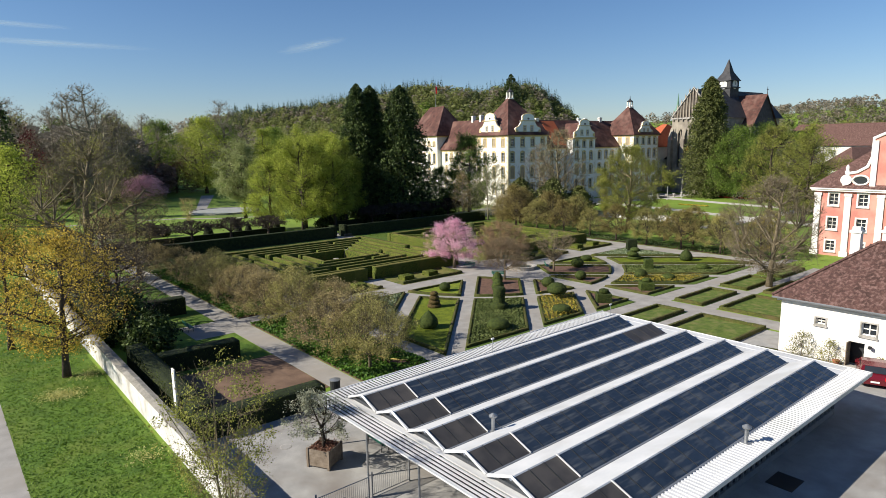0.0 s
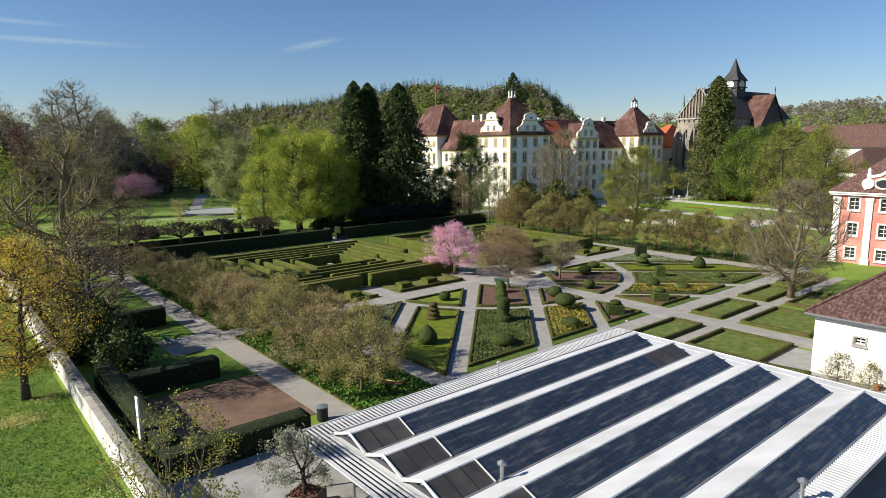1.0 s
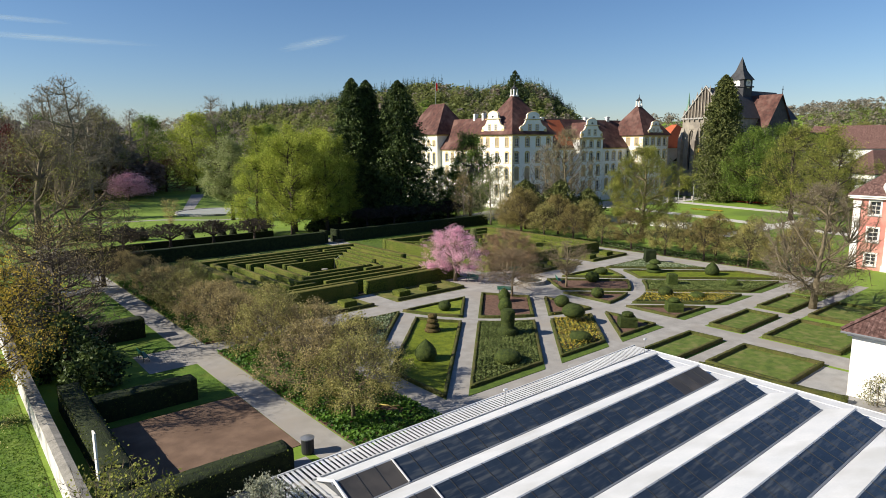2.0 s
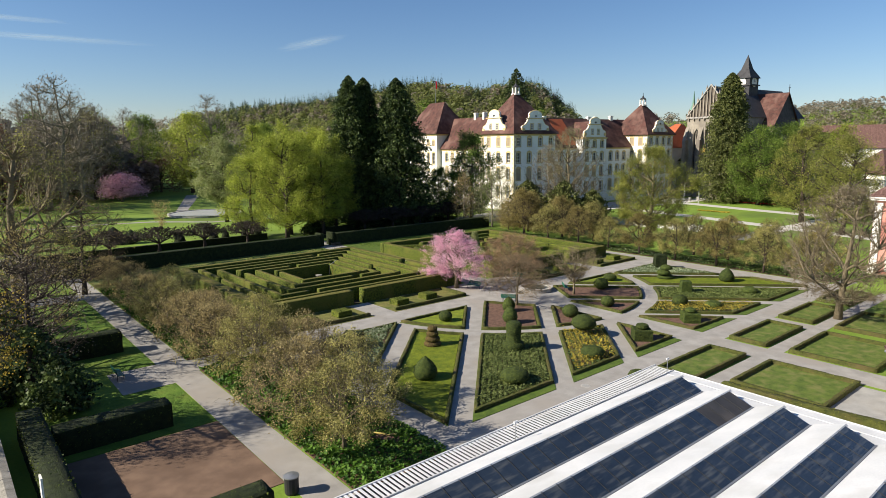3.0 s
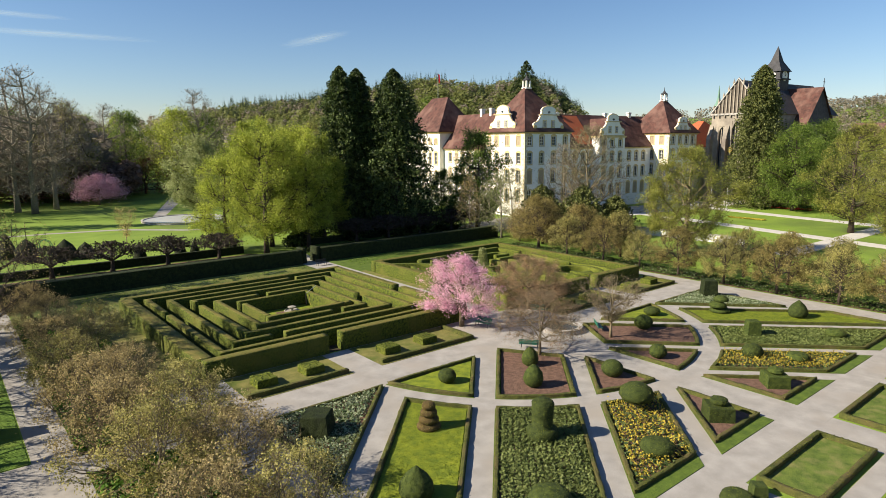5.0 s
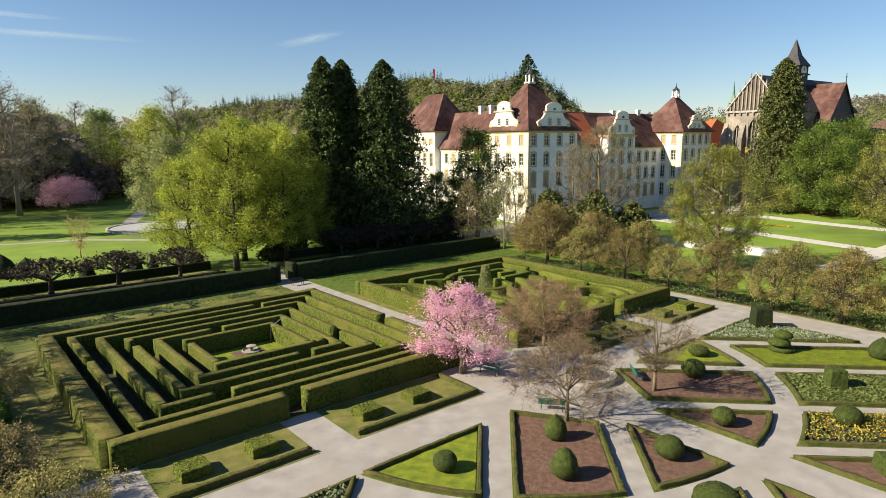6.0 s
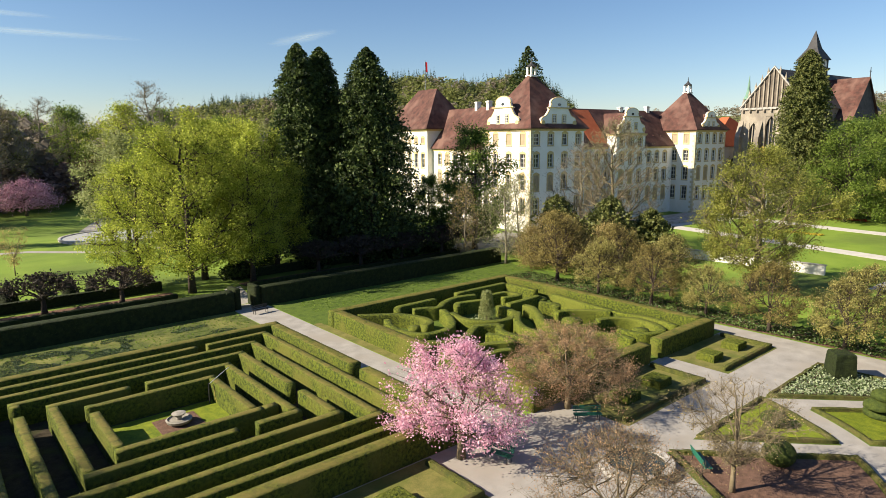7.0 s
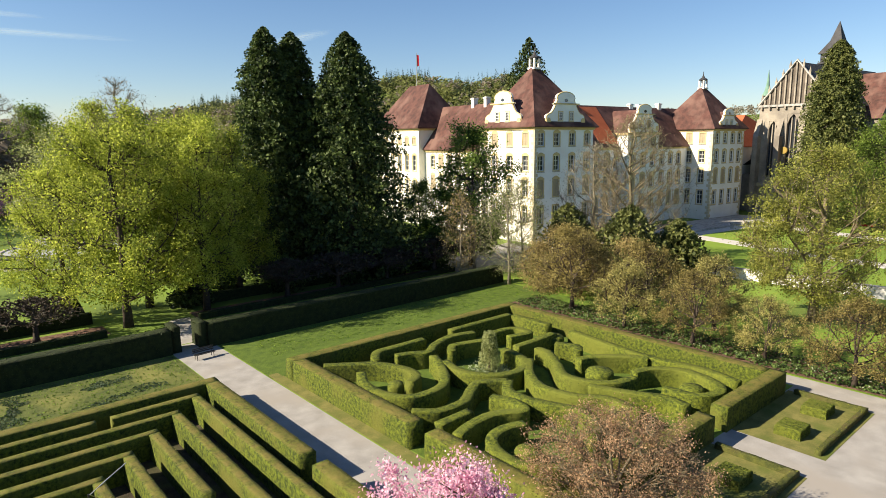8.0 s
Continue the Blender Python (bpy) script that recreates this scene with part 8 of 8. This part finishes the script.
lawn("planting_west", (27.7, 31.95, 33.8, 54.9), "soil", 0.05, "shaded soil under the western trees")
lawn("planting_north", (27.7, 57.9, 33.6, 90.9), "soil", 0.05, "shaded soil under the western trees")
lawn("planting_east", (97.3, 34.0, 101.5, 93.6), "soil", 0.06, "shaded soil under the eastern trees")
cover("ivy_cover", [(27.6, 32.0, 33.9, 54.9), (27.6, 57.9, 33.6, 90.5)], 34000, "ivy", 0.25, 0.28, "knee-high glossy ivy and spring foliage under the trees", 1)
cover("ivy_cover", [(97.3, 34.0, 101.5, 93.6)], 13000, "shade_cover", 0.24, 0.22, "green ground cover under the eastern trees", 2)
cover("spring_flowers", [(97.3, 50.0, 99.5, 92.0)], 500, "pale_flower", 0.14, 0.4, "scattered pale spring flowers under the trees", 3)
# ground cover whose dark patches also stand in for the limes' shadow bands
cover("periwinkle_cover", [(38.0, 94.5, 61.5, 98.6), (44.0, 93.4, 58.0, 99.6)], 22000, "periwinkle", 0.13, 0.06, "low bluish-green ground cover, its dark patches also standing in for tree shadow", 15, 0.05)
cover("lawn_weeds", [(28.9, 92.0, 63.6, 100.8), (70.0, 95.0, 103.0, 100.8)], 9000, "lawn", 0.15, 0.05, "low weeds and clover in the thin lawn", 4)


def bench(at, label, mat="bench_green"):
    """Slatted garden bench with iron legs."""
    ob = thing("garden_bench", label, "bench", "garden benches", at=at)
    for i in range(4):
        part("seat_slat", Mesh().box(-0.9, -0.22 + i * 0.115, 0.43, 0.9, -0.13 + i * 0.115, 0.465), M[mat], ob)
    for i in range(3):
        part("back_slat", Mesh().box(-0.9, 0.235 + i * 0.03, 0.55 + i * 0.125, 0.9, 0.265 + i * 0.03, 0.645 + i * 0.125), M[mat], ob)
    for x in (-0.7, 0.7):
        part("leg", Mesh().tube([(x, -0.2, 0), (x, -0.18, 0.43)], [0.025, 0.025], 6).tube([(x, 0.28, 0), (x, 0.22, 0.43), (x, 0.33, 0.92)], [0.025, 0.025, 0.02], 6).box(x - 0.02, -0.2, 0.39, x + 0.02, 0.24, 0.428), M["dark_metal"], ob)
    return ob


bn = bench(place(61.3, 53.9, radians(128)), "green slatted garden bench on the gravel plaza")
copy_thing(bn, place(70.28, 53.29, radians(49)))
copy_thing(bn, place(70.4, 60.9, radians(-38)))
copy_thing(bn, place(62.6, 61.2, radians(-80)))
copy_thing(bn, place(22.4, 57.2, radians(90)))
copy_thing(bn, place(22.9, 25.3, radians(90)))
bench(place(65.6, 98.6, radians(5)), "dark garden bench in the hedge opening", "dark_metal")


def basin(x, y, r, label, water="water"):
    ob = thing("fountain_basin", label, "fountain", at=place(x, y))
    rim = Mesh()
    prof = [(r - 0.35, 0.02), (r - 0.35, 0.40), (r - 0.40, 0.46), (r + 0.06, 0.46), (r, 0.38), (r, 0.02)]
    n = 40
    for i in range(n):
        a = 2 * math.pi * i / n
        for q, z in prof:
            rim.v.append((math.cos(a) * q, math.sin(a) * q, z))
    k = len(prof)
    for i in range(n):
        j = (i + 1) % n
        rim.f += [(i * k + s, j * k + s, j * k + s + 1, i * k + s + 1) for s in range(k - 1)]
    part("rim", rim, M["stone"], ob)
    part("water", Mesh().lathe([(0.02, 0.28), (r - 0.36, 0.28), (r - 0.36, 0.30)], 40), M[water], ob)
    return ob


basin(67.6, 55.7, 2.0, "round stone basin in the gravel plaza")
basin(67.5, 167.5, 9.0, "large pale round fountain basin on the park lawn", "pale_water")
# small fountain and swing frame inside the square maze
fo = thing("maze_fountain", "small grey stone fountain in the heart of the maze", "fountain", at=place(50.6, 77.6))
part("lower_bowl", Mesh().lathe([(0.3, 0.05), (0.72, 0.22), (0.8, 0.4), (0.7, 0.44), (0.62, 0.36)], 20), M["wall_cap"], fo)
part("upper_bowl", Mesh().lathe([(0.16, 0.36), (0.18, 0.6), (0.4, 0.7), (0.43, 0.78), (0.15, 0.84)], 18), M["wall_cap"], fo)
part("base_slab", Mesh().box(-1.3, -1.3, 0, 1.3, 1.3, 0.08), M["soil"], fo)
wp = thing("water_post", "slim metal water post with a hanging yellow hose in the maze", "water tap", at=place(53.2, 79.4))
part("post", Mesh().tube([(0, 0, 0), (0, 0, 1.5)], [0.045, 0.045], 8), M["dark_metal"], wp)
part("pipe", Mesh().tube([(0, 0, 1.42), (1.0, 0.7, 1.62), (2.0, 1.5, 1.72)], [0.025, 0.025, 0.025], 6), M["white_metal"], wp, "pale pipe running to the hedge")
part("hose", Mesh().tube([(0.05, 0, 1.45), (0.28, -0.15, 1.3), (0.3, -0.25, 0.5), (0.35, -0.4, 0.05), (0.7, -0.9, 0.03), (1.2, -1.3, 0.03)], [0.025] * 6, 6), M["hose_yellow"], wp, "yellow hose")
# small tree on a grey base in the middle of the scroll maze
ct = thing("clipped_tree", "small pale-leaved tree in the middle of the scroll maze", "tree", at=place(80.8, 80.6))
part("trunk", Mesh().tube([(0, 0, 0), (0, 0, 2.6)], [0.1, 0.05], 7), M["bark"], ct)
_r = np.random.default_rng(9)
_u = _r.random(2600)
_a = _r.random(2600) * 6.283
_q = (0.95 - 0.45 * _u) * np.sqrt(_r.random(2600))
part("crown", Mesh().cards(np.column_stack([np.cos(_a) * _q, np.sin(_a) * _q, 0.3 + 2.9 * _u]), _r.uniform(0.1, 0.2, 2600), _r), L["silver"], ct)
single("grey_planting", Mesh().cards(np.column_stack([80.8 + _r.normal(size=900) * 0.8, 80.6 + _r.normal(size=900) * 0.8, _r.uniform(0.1, 0.35, 900)]), _r.uniform(0.1, 0.22, 900), _r, 0.5), L["pale_flower"], "ring of silver-grey plants round the middle tree", "plants", kind="stuff")


def planter(x, y):
    """Wooden tub with an old olive tree."""
    ob = thing("tub_planter", "grey weathered timber tub on the paved yard", "planter", at=place(x, y, 0.5))
    for i in range(5):
        for a in range(4):
            b = part("board", Mesh().box(-0.68, 0.62, 0.12 + i * 0.19, 0.68, 0.68, 0.30 + i * 0.19), M["timber"], ob)
            b.matrix_basis = Matrix.Rotation(a * math.pi / 2, 4, "Z")
    for sx in (-1, 1):
        for sy in (-1, 1):
            part("corner_post", Mesh().box(sx * 0.66 - 0.06, sy * 0.66 - 0.06, 0, sx * 0.66 + 0.06, sy * 0.66 + 0.06, 1.12), M["timber"], ob)
    part("soil", Mesh().box(-0.61, -0.61, 0.1, 0.61, 0.61, 0.98), M["soil"], ob)
    r = np.random.default_rng(6)
    fl = Mesh().cards(np.column_stack([r.uniform(-0.6, 0.6, (300, 2)), r.uniform(1.0, 1.2, 300)]), r.uniform(0.08, 0.16, 300), r)
    single("tub_flowers", fl, L["red_bud"], "faded reddish plants filling the tub", "plants", kind="stuff", at=place(x, y, 0.5))
    tree("olive_tree", "old gnarled olive tree with thin grey leaves in the tub", place(x, y, z=0.9), 141, 3.3, 3.6, 1.1, 0.14, "olive_grey", 5200, 0.1, 0.13, "bark_dark", (7, 40, 200), clumps=60, envelope="umbrella", twigs=600, lean=(-0.4, 0.2))


planter(19.6, 25.7)
bar = thing("rain_barrel", "dark grey metal litter bin at the corner of the yard", "bin", at=place(25.2, 34.2))
part("drum", Mesh().lathe([(0.33, 0.0), (0.36, 0.1), (0.36, 0.85), (0.38, 0.9)], 16), M["dark_metal"], bar)
part("lid", Mesh().lathe([(0.40, 0.9), (0.40, 0.95), (0.1, 1.02)], 16), M["grey_metal"], bar)


def fence(p, q, n):
    """Galvanised yard fence with upright bars."""
    ob = thing("yard_fence", "low galvanised metal fence panel in the yard", "fence", "fence panels in the yard")
    p, q = Vector((*p, 0)), Vector((*q, 0))
    for t in (0, 1):
        c = p.lerp(q, t)
        part("post", Mesh().tube([c, c + Vector((0, 0, 1.35))], [0.045, 0.045], 8), M["grey_metal"], ob)
    part("rail", Mesh().tube([p + Vector((0, 0, 1.15)), q + Vector((0, 0, 1.15))], [0.025, 0.025], 6).tube([p + Vector((0, 0, 0.12)), q + Vector((0, 0, 0.12))], [0.025, 0.025], 6), M["grey_metal"], ob)
    for i in range(1, n):
        c = p.lerp(q, i / n)
        part("bar", Mesh().tube([c + Vector((0, 0, 0.12)), c + Vector((0, 0, 1.15))], [0.01, 0.01], 4, cap=False), M["grey_metal"], ob)


fence((16.6, 21.1), (19.5, 21.1), 26)
fence((19.7, 21.1), (22.0, 21.1), 20)
for x, y in ((18.8, 28.9), (47.8, 33.2), (46.0, 4.8)):
    ob = thing("manhole_cover", "round pale concrete drain cover set in the ground", "drain cover", "drain covers", at=place(x, y))
    part("frame", Mesh().lathe([(0.36, 0.0), (0.36, 0.018), (0.30, 0.022)], 20), M["stone"], ob)
    part("lid", Mesh().lathe([(0.29, 0.0), (0.29, 0.026), (0.02, 0.028)], 20), M["pavement"], ob)
mt = thing("door_mat", "dark rubber mat before the glasshouse door", "mat")
part("mat", Mesh().box(35.6, 7.6, 0.0, 37.2, 8.9, 0.03), M["black_plastic"], mt)
# signboard beside the wall
sg = thing("white_board", "narrow pale board leaning upright by the garden wall", "board")
part("board", Mesh().box(15.0, 36.4, 0.6, 15.08, 36.9, 3.6), M["white_wall"], sg)
part("post", Mesh().box(15.01, 36.6, 0.0, 15.07, 36.7, 0.6), M["timber"], sg)
tb_ = thing("timber_plank", "old brown timber plank lying in the planting", "plank", at=place(31.7, 36.2, radians(118)))
part("board", Mesh().box(-1.5, -0.28, 0.18, 1.5, 0.28, 0.26), M["soil"], tb_)
part("batten", Mesh().box(-1.5, -0.34, 0.0, -1.35, 0.34, 0.176).box(1.35, -0.34, 0.0, 1.5, 0.34, 0.176), M["timber"], tb_)
# hose on the soil under the western trees
hs = []
for i in range(40):
    t = i / 39
    hs.append((31.2 + 1.3 * t + 0.12 * math.sin(t * 14), 37.6 - 2.4 * t + 0.25 * math.sin(t * 8), 0.32))
hz = single("garden_hose", Mesh().tube(hs, [0.05] * 40, 6), M["hose_yellow"], "yellow garden hose lying across the planting", "hose")


def red_car(x, y, turn):
    """Parked hatchback: shaped shell, glass, lamps, wheels."""
    ob = thing("parked_car", "dark red hatchback parked before the white house", "car", at=place(x, y, turn))
    side = [(-2.15, 0.35), (-2.2, 0.75), (-2.0, 1.0), (-1.85, 1.05), (-1.35, 1.45), (-0.6, 1.56), (0.3, 1.52), (1.05, 1.05), (1.9, 0.92), (2.15, 0.72), (2.2, 0.4), (2.0, 0.28), (-2.0, 0.28)]
    m = Mesh()
    n = len(side)
    for w, inset in ((-0.9, 1), (-0.78, 0), (0.78, 0), (0.9, 1)):
        for px, pz in side:
            tuck = 0.12 if pz > 1.1 else 0.0
            m.v.append((px * (0.985 if inset else 1.0), w * (1 - tuck * (1.2 if inset else 0.4)), pz - (0.05 if inset and pz > 1.1 else 0)))
    for k in range(3):
        m.f += [(k * n + i, k * n + (i + 1) % n, (k + 1) * n + (i + 1) % n, (k + 1) * n + i) for i in range(n)]
    m.f += [tuple(range(n)), tuple(range(4 * n - 1, 3 * n - 1, -1))]
    part("body", m, M["car_red"], ob)
    part("rear_window", Mesh().add([(-1.84, -0.66, 1.10), (-1.84, 0.66, 1.10), (-1.40, 0.58, 1.445), (-1.40, -0.58, 1.445)], [(0, 1, 2, 3)]).add([(-1.86, -0.66, 1.10), (-1.86, 0.66, 1.10), (-1.42, 0.58, 1.45), (-1.42, -0.58, 1.45)], [(3, 2, 1, 0)]), M["pane"], ob)
    part("windscreen", Mesh().add([(0.98, -0.68, 1.12), (0.98, 0.68, 1.12), (0.36, 0.6, 1.525), (0.36, -0.6, 1.525)], [(0, 1, 2, 3)]), M["pane"], ob)
    for s in (-1, 1):
        part("side_glass", Mesh().add([(-1.3, s * 0.885, 1.08), (0.85, s * 0.885, 1.08), (0.2, s * 0.80, 1.42), (-0.95, s * 0.80, 1.42)], [(0, 1, 2, 3)]), M["pane"], ob)
        part("tail_light", Mesh().box(-2.22, s * 0.72 - 0.16, 0.72, -2.1, s * 0.72 + 0.16, 0.92), M["tail_red"], ob, "red tail light")
        part("headlight", Mesh().box(2.08, s * 0.68 - 0.18, 0.62, 2.2, s * 0.68 + 0.18, 0.78), M["white_metal"], ob)
        part("mirror", Mesh().box(0.55, s * 0.98 - 0.08, 1.0, 0.72, s * 0.98 + 0.08, 1.14), M["car_red"], ob)
        for wx in (-1.35, 1.35):
            wh = part("wheel", Mesh().tube([(wx, s * 0.72, 0.32), (wx, s * 0.91, 0.32)], [0.32, 0.32], 18), M["black_plastic"], ob)
            part("rim", Mesh().tube([(wx, s * 0.9, 0.32), (wx, s * 0.925, 0.32)], [0.2, 0.2], 12), M["grey_metal"], wh)
    part("number_plate", Mesh().box(-2.225, -0.26, 0.5, -2.19, 0.26, 0.61), M["white_wall"], ob)
    return ob


red_car(55.6, 9.9, radians(20))
for k, (y, mt2, lb) in enumerate(((7.2, "bin_yellow", "wheeled rubbish bin with a yellow lid by the house wall"), (6.4, "bin_blue", "wheeled rubbish bin with a blue lid by the house wall"))):
    b = thing("wheeled_bin", lb, "bin", at=place(57.0, y))
    part("tub", Mesh().add([(-0.24, -0.26, 0.05), (0.24, -0.26, 0.05), (0.24, 0.26, 0.05), (-0.24, 0.26, 0.05), (-0.29, -0.3, 0.95), (0.29, -0.3, 0.95), (0.29, 0.3, 0.95), (-0.29, 0.3, 0.95)], [(3, 2, 1, 0), (4, 5, 6, 7), (0, 1, 5, 4), (1, 2, 6, 5), (2, 3, 7, 6), (3, 0, 4, 7)]), M["dark_metal"], b)
    part("lid", Mesh().box(-0.32, -0.32, 0.95, 0.34, 0.32, 1.04), M[mt2], b)
# climbers and pots at the house wall
for k, (y, h, w) in enumerate(((15.2, 2.1, 2.4), (13.2, 1.9, 2.0), (9.8, 1.2, 0.9))):
    wood, ends = grow(150 + k, h, w, 0.2, 0.04, (8, 40, 140), "umbrella", twigs=500)
    ob = thing("wall_climber", "thin climbing rose on the white house wall", "shrub", "climbers on the house wall", at=place(57.0, y))
    part("stems", wood, M["bark"], ob)
    part("leaves", leaves(150 + k, ends, 900, 0.1, 0.12), L["olive"], ob)
pots = None
for y in (12.7, 10.6, 9.6):
    if pots is None:
        pots = thing("clay_pot", "terracotta flower pot beside the doorway", "flower pot", "pots by the doorway", at=place(57.0, y))
        part("pot", Mesh().lathe([(0.16, 0.0), (0.24, 0.35), (0.27, 0.36), (0.27, 0.44), (0.22, 0.44)], 14), M["terracotta"], pots)
    else:
        copy_thing(pots, place(57.0, y))
# topiary cones and balls on the park lawn behind the hedge
for k, (x, y, kind, s) in enumerate(((31.0, 135.3, "cone", 4.0), (33.2, 132.1, "drop", 3.4), (37.9, 129.1, "drop", 3.2), (40.5, 128.2, "drop", 2.6), (46.0, 118.5, "cone", 3.2), (57.5, 118.0, "cone", 2.8), (60.0, 117.8, "cone", 2.6), (51.8, 118.2, "cone", 3.0), (54.0, 118.4, "cone", 2.6))):
    topiary(kind, x, y, s, "yew_hedge", 0.0, "dark clipped evergreen on the park lawn")
ga = thing("garden_arch", "slim iron rose arch on the park lawn", "arch", at=place(36.0, 135.1, radians(-35)))
for k in (-0.25, 0.25):
    part("hoop", Mesh().tube([(-1.0, k, 0), (-1.0, k, 1.7), (-0.7, k, 2.3), (0, k, 2.6), (0.7, k, 2.3), (1.0, k, 1.7), (1.0, k, 0)], [0.06] * 7, 6), M["bench_green"], ga)
part("rung", Mesh().tube([(-1.0, -0.25, 1.2), (-1.0, 0.25, 1.2)], [0.03, 0.03], 5).tube([(1.0, -0.25, 1.2), (1.0, 0.25, 1.2)], [0.03, 0.03], 5).tube([(0, -0.25, 2.6), (0, 0.25, 2.6)], [0.03, 0.03], 5), M["bench_green"], ga)
# flower strips on the palace lawn
cover("flower_strip", [(191.6, 79.5, 193.8, 90.3)], 1400, "flower_red", 0.3, 0.3, "strip of red bedding flowers on the palace lawn", 12)
cover("flower_strip", [(164.3, 78.8, 165.6, 87.1)], 700, "yellow_flower", 0.3, 0.2, "strip of pale yellow flowers on the palace lawn", 14)
# parked cars far off before the palace
fc = None
for x, y in ((139.0, 108.5), (142.5, 108.2)):
    if fc is None:
        fc = red_car(x, y, 0.1)
        fc["label"] = "small car parked on the drive before the palace"
        for ch in fc.children:
            if ch.name.startswith("body"):
                ch.data = ch.data.copy()
                ch.data.materials[0] = M["bin_blue"]
    else:
        copy_thing(fc, place(x, y, 0.15))
